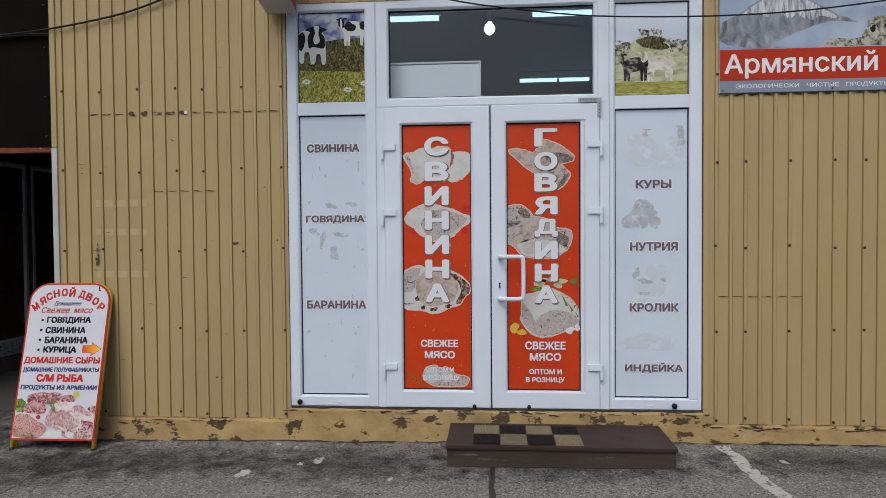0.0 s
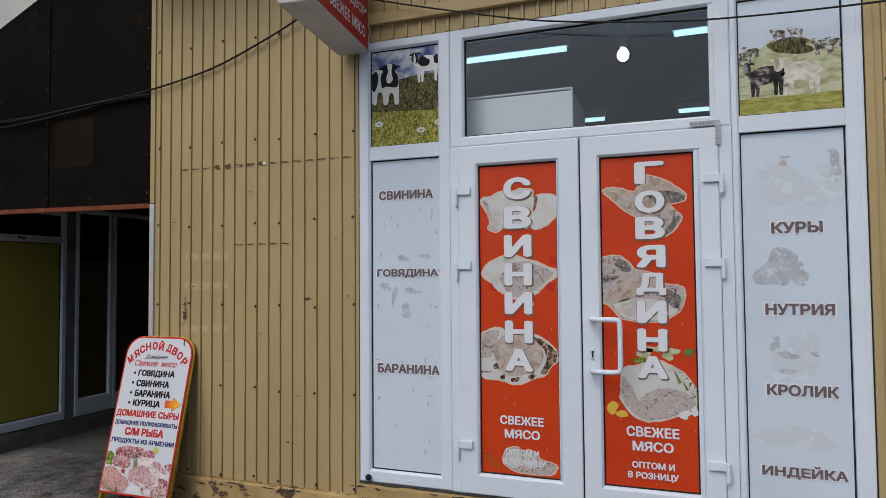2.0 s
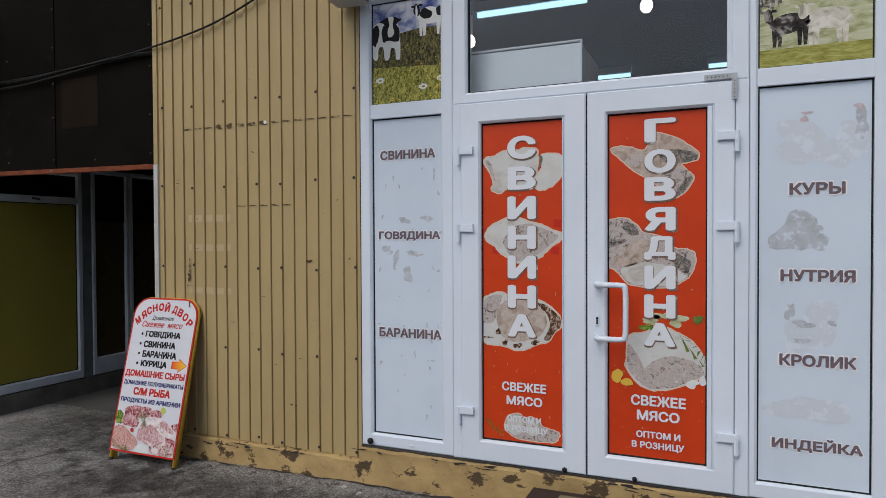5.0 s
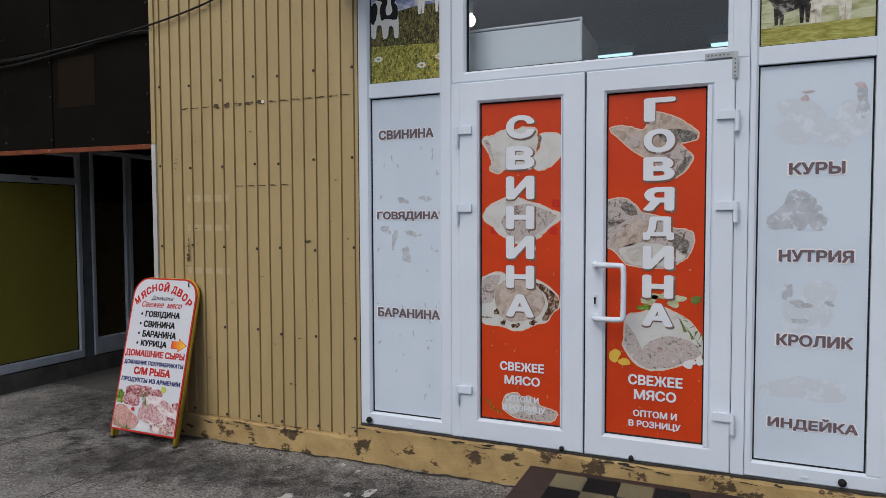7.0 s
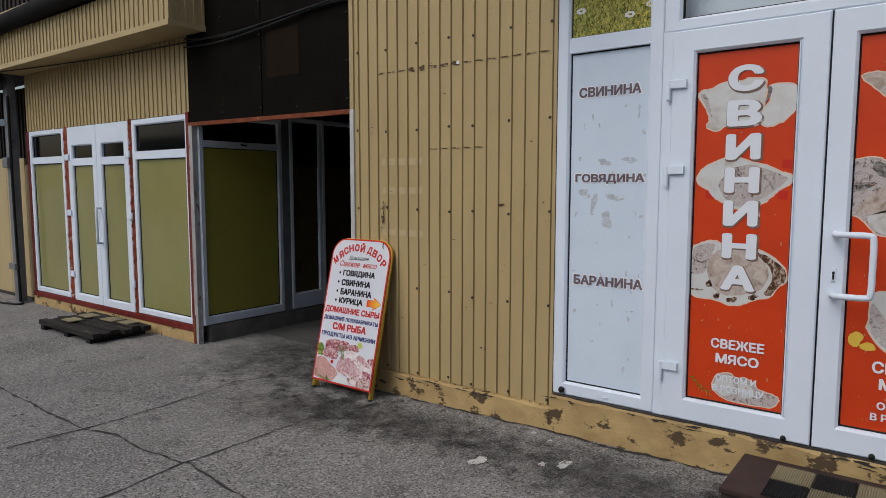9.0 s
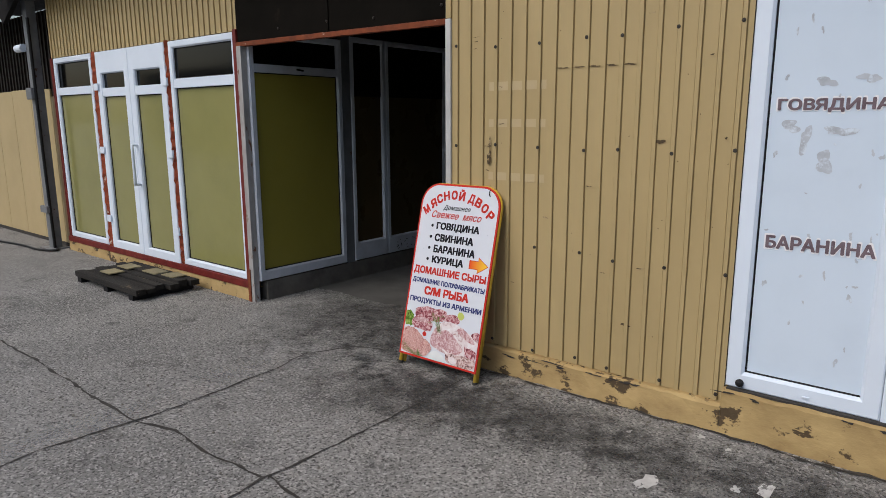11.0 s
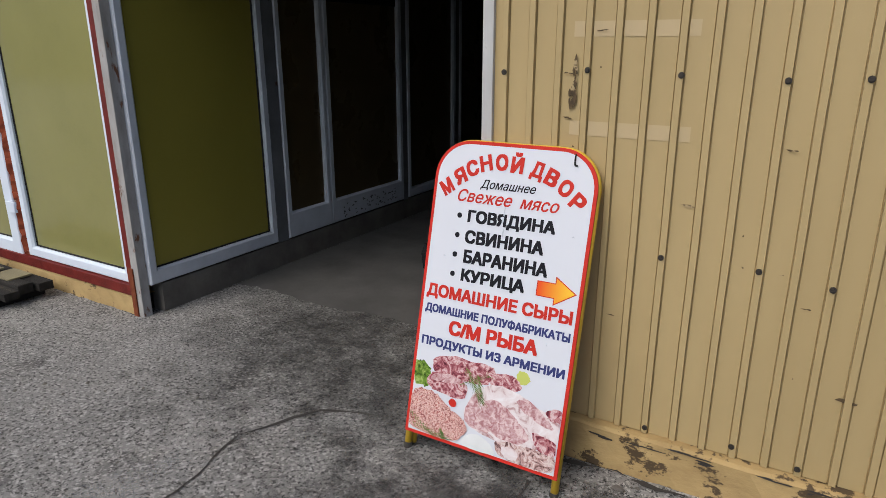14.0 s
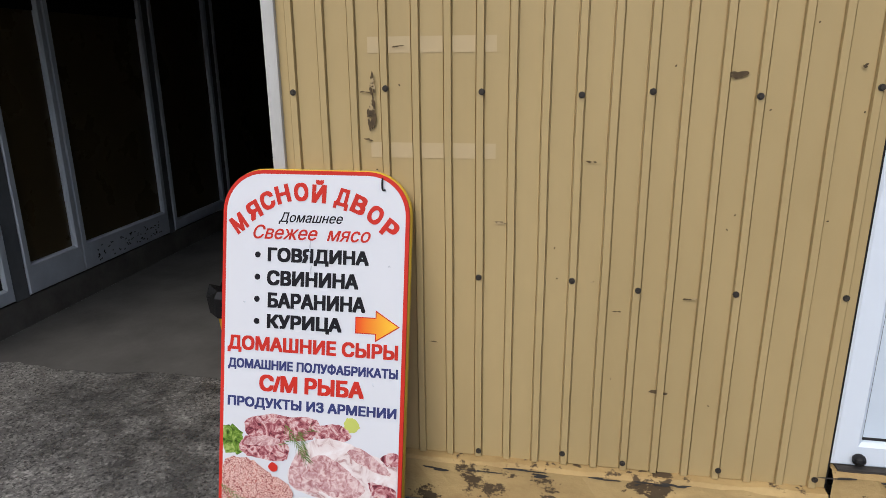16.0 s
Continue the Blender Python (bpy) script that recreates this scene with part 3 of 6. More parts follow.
def letters(text, cx, cz, y, width=None, height=None, bold=0.0, shear=0.0, turn=0.0, square=False):
    """Flat lettering in the xz plane facing -y, fitted to a width and height about its centre."""
    cu = bpy.data.curves.new("lettering", 'FONT')
    cu.body, cu.size, cu.shear = text, 1.0, shear
    cu.fill_mode, cu.resolution_u = 'NONE', 3
    ob = bpy.data.objects.new("lettering", cu)
    scene.collection.objects.link(ob)
    me = bpy.data.meshes.new_from_object(ob.evaluated_get(bpy.context.evaluated_depsgraph_get()))
    pts = [Vector((v.co.x, v.co.y)) for v in me.vertices]
    links = [tuple(sorted(q.vertices)) for q in me.edges]
    joined = {a for a, b in links if b == a + 1}
    loops, run = [], []
    for n in range(len(pts)):
        run.append(n)
        if n not in joined:
            loops.append(run)
            run = []
    edges = [(a, b) for r in loops for a, b in zip(r, r[1:] + r[:1])]
    bpy.data.objects.remove(ob)
    bpy.data.curves.remove(cu)
    bpy.data.meshes.remove(me)
    verts, _, faces = delaunay_2d_cdt(pts, edges, [], 0, 1e-6)[:3]
    bm = bmesh.new()
    corner = [bm.verts.new((q.x, q.y, 0)) for q in verts]
    for f in faces:
        c = sum((verts[n] for n in f), Vector((0, 0))) / len(f)
        turns = 0
        for a, b in edges:
            p, q = pts[a], pts[b]
            if (p.y <= c.y) != (q.y <= c.y) and p.x + (c.y - p.y) / (q.y - p.y) * (q.x - p.x) > c.x:
                turns += 1 if q.y > p.y else -1
        if turns:
            bm.faces.new([corner[n] for n in f])
    bmesh.ops.delete(bm, geom=[v for v in bm.verts if not v.link_faces], context='VERTS')
    if bold:
        thin = bm.copy()
        for k in range(8):
            extra = bpy.data.meshes.new("stroke")
            thin.to_mesh(extra)
            a = math.pi * k / 4
            c = 0.6 if square and k % 2 == 0 else 1.0
            grow = 1.3 if square and k % 2 else 1.0
            extra.transform(Matrix.Translation((bold * c * grow * math.cos(a), bold * c * grow * 0.8 * math.sin(a), 0.0001 * (k + 1))))
            bm.from_mesh(extra)
            bpy.data.meshes.remove(extra)
        thin.free()
    x0, x1 = min(v.co.x for v in bm.verts), max(v.co.x for v in bm.verts)
    z0, z1 = min(v.co.y for v in bm.verts), max(v.co.y for v in bm.verts)
    sz = height / (z1 - z0) if height else width / (x1 - x0)
    sx = width / (x1 - x0) if width else sz
    c, s = math.cos(turn), math.sin(turn)
    for v in bm.verts:
        a, b = (v.co.x - (x0 + x1) / 2) * sx, (v.co.y - (z0 + z1) / 2) * sz
        v.co = (cx + a * c - b * s, y - v.co.z, cz + a * s + b * c)
    return bm


def words(text, bm):
    """Splits lettering at its widest gaps, one bmesh for each word; each with its word."""
    names = text.split()
    spans = sorted((min(v.co.x for v in f.verts), max(v.co.x for v in f.verts)) for f in bm.faces)
    gaps, reach = [], spans[0][1]
    for a, b in spans:
        if a > reach:
            gaps.append((a - reach, (a + reach) / 2))
        reach = max(reach, b)
    cuts = sorted(c for _, c in sorted(gaps)[::-1][:len(names) - 1])
    out = []
    for k, name in enumerate(names):
        lo, hi = ([-1e9] + cuts)[k], (cuts + [1e9])[k]
        one = bm.copy()
        bmesh.ops.delete(one, geom=[f for f in one.faces if not lo <= f.calc_center_median().x < hi], context='FACES')
        out.append((name, one))
    bm.free()
    return out


def cylinder(bm, centre, radius, length, axis='Y', sides=12, taper=1.0):
    turn = {'Y': Matrix.Rotation(math.pi / 2, 4, 'X'), 'X': Matrix.Rotation(math.pi / 2, 4, 'Y'), 'Z': Matrix()}[axis]
    bmesh.ops.create_cone(bm, cap_ends=True, segments=sides, radius1=radius, radius2=radius * taper, depth=length, matrix=Matrix.Translation(centre) @ turn)
    return bm


def ball(bm, centre, r, squash=1.0):
    bmesh.ops.create_uvsphere(bm, u_segments=12, v_segments=8, radius=r, matrix=Matrix.Translation(centre) @ Matrix.Diagonal((1, 1, squash, 1)))
    return bm


def strip(points, width, z, seed=0, bm=None, ragged=0.4):
    """A flat ragged strip on the ground along points (x, y)."""
    rnd = random.Random(seed)
    bm = bm or bmesh.new()
    pts = []
    for (ax, ay), (bx, by) in zip(points, points[1:]):
        n = max(2, int(math.hypot(bx - ax, by - ay) / 0.05))
        pts += [(ax + (bx - ax) * i / n, ay + (by - ay) * i / n) for i in range(n)]
    pts.append(points[-1])
    prev = None
    wob = 0.0
    for i, (px, py) in enumerate(pts):
        q = pts[min(i + 1, len(pts) - 1)]
        o = pts[max(i - 1, 0)]
        d = Vector((q[0] - o[0], q[1] - o[1], 0)).normalized()
        nrm = Vector((-d.y, d.x, 0))
        wob = wob * 0.6 + rnd.uniform(-1, 1) * width * ragged * 0.8
        w = width * (1 + rnd.uniform(-1, 1) * ragged) * 0.5
        p = Vector((px, py, ground_z(px) + z)) + nrm * wob
        cur = (bm.verts.new(p + nrm * w), bm.verts.new(p - nrm * w))
        if prev:
            bm.faces.new((prev[0], prev[1], cur[1], cur[0]))
        prev = cur
    return bm


def ground_z(x):
    """The ground falls gently along the row of shops."""
    return max(-0.06, min(0.0, -0.009 * (1.5 - x)))

# ---- ground ----
_bm = bmesh.new()
_xs, _ys = [-400, -60, -20, -12, -8, -5.2, -3, -1, 1.5, 4, 12, 60, 400], [-400, -60, -15, -5, 0, 3, 4.5, 8, 16, 60, 400]
_v = [[_bm.verts.new((x, y, ground_z(x))) for y in _ys] for x in _xs]
for _i in range(len(_xs) - 1):
    for _j in range(len(_ys) - 1):
        _bm.faces.new((_v[_i][_j], _v[_i + 1][_j], _v[_i + 1][_j + 1], _v[_i][_j + 1]))
structure("ground", _bm, M_ASPHALT, "worn grey asphalt with pale stone chips and cracks", "ground")

structure("trim", strip([(-2.77, -3), (-2.77, 1), (-2.72, 2.4), (-2.776, 2.84), (-2.76, 3.4), (-2.79, 4.25)], 0.011, 0.004, 1, ragged=0.7), M_DIRT, "dark crack between asphalt slabs", "crack")
structure("trim", strip([(-3.77, 0.2), (-3.75, 2.0), (-3.8, 2.35), (-3.76, 3.0), (-3.8, 3.7), (-3.88, 3.95), (-3.72, 4.25), (-3.45, 4.35)], 0.012, 0.004, 2, ragged=0.7), M_DIRT, "dark wavering crack in the asphalt", "crack")
structure("trim", strip([(-2.776, 2.84), (-3.2, 2.82), (-3.5, 2.85), (-3.76, 2.77), (-5.2, 2.8), (-9, 2.75)], 0.013, 0.004, 3, ragged=0.7), M_DIRT, "dark cross crack in the asphalt", "crack")
structure("trim", strip([(-0.01, -40), (-0.012, 2), (-0.012, 4.0)], 0.035, 0.004, 4, ragged=0.12), M_DIRT, "dark earth-filled joint between slabs", "joint")
structure("trim", strip([(-2.78, 2.87), (-2.46, 2.83), (-2.16, 2.8), (-1.7, 2.74)], 0.012, 0.0045, 12, ragged=0.7), M_DIRT, "dark cross crack in the asphalt", "crack")
structure("trim", strip([(-5.25, 4.6), (-5.12, 5.6), (-5.05, 7.5), (-5.0, 9)], 0.006, 0.004, 6, ragged=0.7), M_DIRT, "thin crack along the passage floor", "crack")
structure("trim", strip([(-3.1, 4.44), (-2.5, 4.43), (-1.4, 4.44), (0, 4.43), (1.4, 4.44), (6, 4.43)], 0.016, 0.006, 7, ragged=1.2), M_DIRT, "damp dirt line along the plinth", "dirt")
structure("trim", strip([(1.49, 4.40), (1.505, 4.05), (1.526, 3.6), (1.6, 2.6)], 0.085, 0.004, 8, ragged=0.18), M_PAINT, "worn white painted line on asphalt", "road marking")
_rnd = random.Random(5)
for _x, _y, _s in ((-1.5, 3.81, 0.05), (-1.46, 4.36, 0.022), (-1.1, 4.05, 0.04), (-1.32, 4.3, 0.02), (-1.2, 3.98, 0.025), (-0.6, 3.75, 0.02), (1.75, 4.1, 0.03), (-1.75, 4.2, 0.015)):
    _b = bmesh.new()
    _n = 14
    _vs = []
    for _k in range(_n):
        _a, _r = 2 * math.pi * _k / _n, _s * _rnd.uniform(0.6, 1.25)
        _vs.append((_x + _r * 0.8 * math.cos(_a), _y + _r * 1.3 * math.sin(_a)))
    _b.faces.new([_b.verts.new((px, py, ground_z(px) + 0.0062)) for px, py in _vs])
    structure("trim", _b, M_PAINT, "splash of old white paint on asphalt", "paint splash")


# Grime along the plinth and dust; patches at the passage mouth paint its shade.
for _cx, _cy, _rx, _ry, _m in ((-2.2, 4.35, 1.3, 0.75, M_STAIN_SHADE), (-0.9, 4.3, 1.3, 0.75, M_STAIN_SHADE), (-2.9, 4.2, 0.8, 0.9, M_STAIN_SHADE), (-3.3, 4.6, 0.9, 0.8, M_STAIN_SHADE), (0.5, 4.1, 1.2, 0.5, M_STAIN_SHADE), (2.1, 4.2, 1.3, 0.4, M_STAIN_SHADE),
                             (-4.2, 5.0, 1.0, 1.4, M_STAIN_SHADE), (-3.9, 2.5, 0.28, 0.9, M_DUST), (-3.95, 3.5, 0.22, 0.55, M_DUST), (-5.2, 2.2, 0.5, 0.6, M_DUST), (-0.9, 2.9, 0.5, 0.4, M_DUST), (0.7, 3.4, 0.5, 0.3, M_DUST)):
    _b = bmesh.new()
    _b.faces.new([_b.verts.new((x, y, ground_z(x) + (0.0045 if _m is M_STAIN_SHADE else 0.003) + 0.0002 * _cx)) for x, y in ((_cx - _rx, _cy - _ry), (_cx + _rx, _cy - _ry), (_cx + _rx, min(_cy + _ry, 4.45 if _cx > -3.1 else 9)), (_cx - _rx, min(_cy + _ry, 4.45 if _cx > -3.1 else 9)))])
    structure("ground_stain", _b, _m, "ragged patch of stain and painted shade on the asphalt", "stain")


def pebbles():
    """Loose grit swept against the plinth and over the forecourt."""
    rnd = random.Random(11)
    bm = bmesh.new()
    for _ in range(420):
        near = rnd.random() < 0.55
        x, y = rnd.uniform(-5, 2.6), (4.40 - abs(rnd.gauss(0, 0.07)) if near else rnd.uniform(1.8, 4.3))
        if x < -3.15 and near:
            y = rnd.uniform(2.5, 4.3)
        s = rnd.uniform(0.003, 0.009) * (1.3 if near else 1)
        z = ground_z(x) + s * 0.4
        c = [bm.verts.new((x + s * rnd.uniform(.6, 1.2) * dx, y + s * rnd.uniform(.6, 1.2) * dy, z + s * 0.7 * dz)) for dx, dy, dz in ((1, 0, 0), (-1, 0, 0), (0, 1, 0), (0, -1, 0), (0, 0, 1), (0, 0, -1))]
        for a, b, d in ((0, 2, 4), (2, 1, 4), (1, 3, 4), (3, 0, 4), (2, 0, 5), (1, 2, 5), (3, 1, 5), (0, 3, 5)):
            bm.faces.new((c[a], c[b], c[d]))
    return bm


tagged(part("grit", pebbles(), M_CONCRETE), "loose pale grit scattered on the asphalt", "grit", "", "stuff")


def debris(x, y, s, seed, material, label, category):
    rnd = random.Random(seed)
    bm = bmesh.new()
    z = ground_z(x)
    vs = [(x + s * rnd.uniform(0.7, 1.2) * math.cos(k * 1.05 + 0.3), y + s * 0.6 * rnd.uniform(0.7, 1.2) * math.sin(k * 1.05 + 0.3)) for k in range(6)]
    lo = [bm.verts.new((a, b, z)) for a, b in vs]
    hi = [bm.verts.new((x + (a - x) * 0.7, y + (b - y) * 0.7, z + s * rnd.uniform(0.25, 0.5))) for a, b in vs]
    bm.faces.new(hi)
    bm.faces.new(lo[::-1])
    for k in range(6):
        bm.faces.new((lo[k], lo[(k + 1) % 6], hi[(k + 1) % 6], hi[k]))
    tagged(part("stone_chip", bm, material), label, category, "stone chips by the plinth")


for _k, (_x, _y, _s) in enumerate(((-2.52, 4.36, 0.025), (-2.35, 4.38, 0.016), (-2.15, 4.37, 0.02), (-1.72, 4.36, 0.014), (-2.62, 4.34, 0.012), (-1.0, 4.37, 0.016))):
    debris(_x, _y, _s, _k, M_CONCRETE, "small grey stone chip lying by the plinth", "stone")

# ---- butcher's front: walls ----
Y = 4.505
structure("wall_left", profiled(-3.085, -1.415, 0.118, 3.62, Y, first=-3.044), M_SHEET, "yellow profiled steel wall, scratched and screwed down", "wall")
structure("wall_right", profiled(1.43, 6.5, 0.118, 3.62, Y, first=1.4775, pitch=0.0938, seed=2), M_SHEET, "yellow profiled steel wall beside the shop front", "wall")
structure("wall_above_door", profiled(-1.412, 1.428, 2.992, 3.09, Y, first=-1.36, seed=3), M_SHEET, "strip of yellow profiled steel above the windows", "wall")
structure("wall_top", profiled(-1.412, 1.428, 3.165, 3.62, Y - 0.01, first=-1.33, seed=4), M_SHEET, "yellow profiled steel above the flashing", "wall")
structure("trim", box(-1.41, 1.42, 4.462, 4.52, 3.088, 3.16, 0.006), M_SHEET, "folded yellow steel flashing above the windows", "flashing")
structure("trim", box(1.3865, 1.3905, 4.500, 4.6, 0.2, 3.0), M_SEAL, "dark gap beside the window frame", "gap")
structure("trim", box(-1.4165, -1.4125, 4.502, 4.6, 0.12, 3.0), M_SEAL, "dark gap beside the window frame", "gap")
structure("trim", box(1.391, 1.428, 4.488, 4.6, 0.118, 3.08, 0.004), M_SHEET, "folded yellow steel corner strip", "corner strip")
structure("trim", box(-3.122, -3.083, 4.492, 4.66, 2.034, 3.62, 0.004), M_SHEET, "folded yellow steel corner strip", "corner strip")
structure("trim", box(-3.124, -3.084, 4.490, 4.66, -0.04, 2.031, 0.005), M_EDGE, "white painted edge board of the passage", "edge board")
# solid wall behind the sheets
for _n, _b in (("wall_core_left", (-3.08, -1.42, 4.525, 4.75, 0.1, 3.6)), ("wall_core_right", (1.45, 6.5, 4.525, 4.75, 0.1, 3.6)), ("wall_core_top", (-1.415, 1.445, 4.56, 4.75, 3.0, 3.6))):
    structure(_n, box(*_b), M_INNER, "masonry behind the steel cladding", "wall")


def plinth(x0, x1, top, y, seed, front=0.0):
    """A rough rendered plinth with an uneven face."""
    rnd = random.Random(seed)
    bm = bmesh.new()
    n = int((x1 - x0) / 0.06)
    rows = []
    for i in range(n + 1):
        x = x0 + (x1 - x0) * i / n
        g = ground_z(x) - 0.03
        j = lambda a: rnd.uniform(-a, a)
        rows.append([bm.verts.new(p) for p in ((x, y + 0.25, top), (x, y + 0.012 + j(0.003), top + j(0.004)), (x, y + j(0.004), top - 0.012 + j(0.006)), (x, y - 0.004 + j(0.005), (top + g) * 0.5 + j(0.01)), (x, y - 0.012 + j(0.007), g), (x, y + 0.25, g))])
    for a, b in zip(rows, rows[1:]):
        for k in range(5):
            bm.faces.new((a[k], a[k + 1], b[k + 1], b[k]))
    return bm


structure("plinth_left", plinth(-3.12, -1.416, 0.116, 4.462, 1), M_PLINTH, "rough yellow plinth with peeling paint", "plinth")
structure("plinth_door", plinth(-1.415, 1.415, 0.196, 4.462, 2), M_PLINTH, "rough yellow plinth with peeling paint under the door", "plinth")
structure("plinth_right", plinth(1.416, 6.5, 0.116, 4.462, 3), M_PLINTH, "rough yellow plinth with peeling paint", "plinth")
structure("sill_strip", box(-1.40, 1.39, 4.475, 4.6, 0.196, 0.206), M_DIRT, "dark gap under the window frames", "sill")


_b = bmesh.new()
_rs = random.Random(41)
for _k in range(60):
    _x = _rs.uniform(-3.05, 3.5)
    _top = 0.19 if -1.41 < _x < 1.41 else 0.112
    blob(_x, _top - abs(_rs.gauss(0, 0.014)), _rs.uniform(0.008, 0.05), _rs.uniform(0.002, 0.007), _k, 0.5, 16, 4.4565, _b)
structure("trim", _b, M_DIRT, "dark cracks and chips in the peeling plinth", "cracks")


def screw(x, z, y=Y - 0.010):
    bm = bmesh.new()
    cylinder(bm, (x, y - 0.001, z), 0.0095, 0.003, sides=10)
    cylinder(bm, (x, y - 0.004, z), 0.0055, 0.006, sides=6)
    return bm


_first = tagged(part("screw", screw(0, 0, 0), M_SCREW), "small weathered screw head on the steel wall", "screw", "cladding screws")
_first.matrix_basis = Matrix.Translation((-3.044, Y - 0.010, 1.30))
_r = random.Random(3)
for _z in (0.15, 0.74, 1.30, 1.86, 2.43, 3.145):
    for _k in (0, 3, 6, 9, 11, 14, 17):
        if not (_z == 1.30 and _k == 0):
            copy_thing(_first, Matrix.Translation((-3.044 + 0.0935 * _k + _r.uniform(-.006, .006), Y - 0.010, _z + _r.uniform(-.012, .012))))
    for _k in (0, 2, 5, 8, 10, 13, 16):
        copy_thing(_first, Matrix.Translation((1.4775 + 0.0938 * _k + _r.uniform(-.006, .006), Y - 0.010, _z + _r.uniform(-.012, .012))))

# marks of a former sign on the cladding: pans of fresher paint and a rusty line
_b = bmesh.new()
for _z0, _z1 in ((1.612, 1.66), (1.41, 1.455), (1.11, 1.155)):
    for _k in range(5):
        _x = -3.044 + 0.0935 * (3 + _k)
        _l, _r0 = (-0.048 if _k == 0 else -0.080), (-0.048 if _k == 4 else -0.0145)
        poly([(_x + _l, _z0), (_x + _r0, _z0), (_x + _r0, _z1), (_x + _l, _z1)], Y - 0.0012, _b)
structure("trim", _b, M_SHEET_PALE, "pale unfaded patches left by an old sign", "paint patches")
_b = bmesh.new()
for _k in range(2, 17):
    _x = -3.044 + 0.0935 * _k
    _h = 0.005 if _k < 5 or _k > 9 else 0.014
    blob(_x + 0.045, 2.262, 0.03, _h, seed=_k, rough=0.3, n=16, y=Y - 0.004, bm=_b)
for _k in range(7, 12):
    blob(-3.044 + 0.0935 * _k + 0.045, 1.715, 0.03, 0.004, seed=_k, rough=0.3, n=14, y=Y - 0.004, bm=_b)
blob(-1.80, 1.345, 0.02, 0.012, seed=8, rough=0.35, n=24, y=Y - 0.004, bm=_b)
blob(-1.93, 0.40, 0.025, 0.006, seed=9, rough=0.35, n=24, y=Y - 0.004, bm=_b)
blob(-2.42, 0.92, 0.02, 0.004, seed=10, rough=0.35, n=24, y=Y - 0.004, bm=_b)
for _k in range(0, 12):
    blob(1.4775 + 0.0938 * _k + 0.047, 2.298, 0.026, 0.006, seed=30 + _k, rough=0.3, n=16, y=Y - 0.004, bm=_b)
for _k in range(0, 6):
    blob(1.4775 + 0.0938 * _k + 0.047, 0.97, 0.032, 0.003, seed=50 + _k, rough=0.3, n=16, y=Y - 0.004, bm=_b)
_rs = random.Random(77)
for _k in range(46):
    blob(-3.044 + 0.0935 * _rs.randrange(0, 17) + _rs.uniform(0.022, 0.07), _rs.uniform(0.2, 2.9), 0.0028, 0.0028, seed=_k, rough=0.3, n=8, y=Y - 0.003, bm=_b)
for _k in range(16):
    blob(-3.044 + 0.0935 * _rs.randrange(0, 17) + _rs.uniform(0.035, 0.06), _rs.uniform(0.2, 2.2), _rs.uniform(0.004, 0.016), _rs.uniform(0.0015, 0.004), seed=_k, rough=0.5, n=12, y=Y - 0.003, bm=_b)
for _k in range(7):
    blob(-2.802 + _rs.uniform(-0.012, 0.012), 1.27 + _rs.uniform(-0.09, 0.09), 0.006, 0.022, seed=_k, rough=0.5, n=14, y=Y - 0.004, bm=_b)
structure("trim", _b, M_SOOT, "rusty scratches and bolt stains on the steel", "stains")
structure("trim", blob(-2.135, 2.265, 0.011, 0.014, seed=3, y=Y - 0.007), M_WHITE_PRINT, "small pale hole torn in the cladding", "hole")

# ---- butcher's front: windows and doors ----
YF = 4.498


def seal(x0, x1, z0, z1, y):
    return frame_ring(x0 - 0.004, x1 + 0.004, z0 - 0.004, z1 + 0.004, 0.0125, y - 0.003, y + 0.01)


def side_window(name, x0, x1, ox0, ox1, label):
    w = thing(name, label, "window", "", "structure", ((x0 + x1) / 2, 4.53, 0.205))
    bm = bmesh.new()
    ring(bm, x0, x1, 0.206, 2.988, ox0 - x0, YF, 4.57, 0.058, 0.078)
    part("window_frame", bm, M_PVC, w)
    part("crossbar", box(ox0 - 0.002, ox1 + 0.002, YF + 0.003, 4.57, 2.225, 2.312, 0.004), M_PVC, w)
    if x1 - ox1 > 0.03:
        part("jamb", box(ox1, x1 - 0.002, YF + 0.001, 4.57, 0.28, 2.93, 0.003), M_PVC, w)
    lower = part("lower_panel", box(ox0 + 0.001, ox1 - 0.001, 4.524, 4.54, 0.284, 2.225), M_PANEL, w, "weathered white film with faded print")
    part("seal", seal(ox0, ox1, 0.284, 2.225, 4.524), M_SEAL, w)
    upper = part("upper_pane", box(ox0 + 0.001, ox1 - 0.001, 4.524, 4.54, 2.312, 2.93), M_PRINT_PALE_SKY, w, "printed picture of a pasture")
    part("seal", seal(ox0, ox1, 2.312, 2.93, 4.524), M_SEAL, w)
    return w, lower, upper


w1, low1, up1 = side_window("window_1", -1.412, -0.792, -1.335, -0.845, "white plastic window with cow pasture print and faded panel")
w2, low2, up2 = side_window("window_2", 0.782, 1.386, 0.819, 1.303, "white plastic window with grazing herd print and faded panel")
for _word, _cx, _cz, _w, _own in (("СВИНИНА", -1.098, 2.0, 0.37, low1), ("ГОВЯДИНА", -1.09, 1.506, 0.415, low1), ("БАРАНИНА", -1.087, 0.914, 0.42, low1),
                                  ("КУРЫ", 1.075, 1.723, 0.235, low2), ("НУТРИЯ", 1.078, 1.305, 0.315, low2), ("КРОЛИК", 1.08, 0.895, 0.325, low2), ("ИНДЕЙКА", 1.078, 0.487, 0.385, low2)):
    _h = 0.058 if "Й" not in _word else 0.072
    part("lettering", letters(_word, _cx, _cz, 4.5225, _w + 0.014, _h + 0.014, 0.05), M_HALO, _own, "pale outline of the word")
    part("lettering", letters(_word, _cx, _cz, 4.5212, _w, _h, 0.045), M_MAUVE, _own, "faded mauve word " + _word)

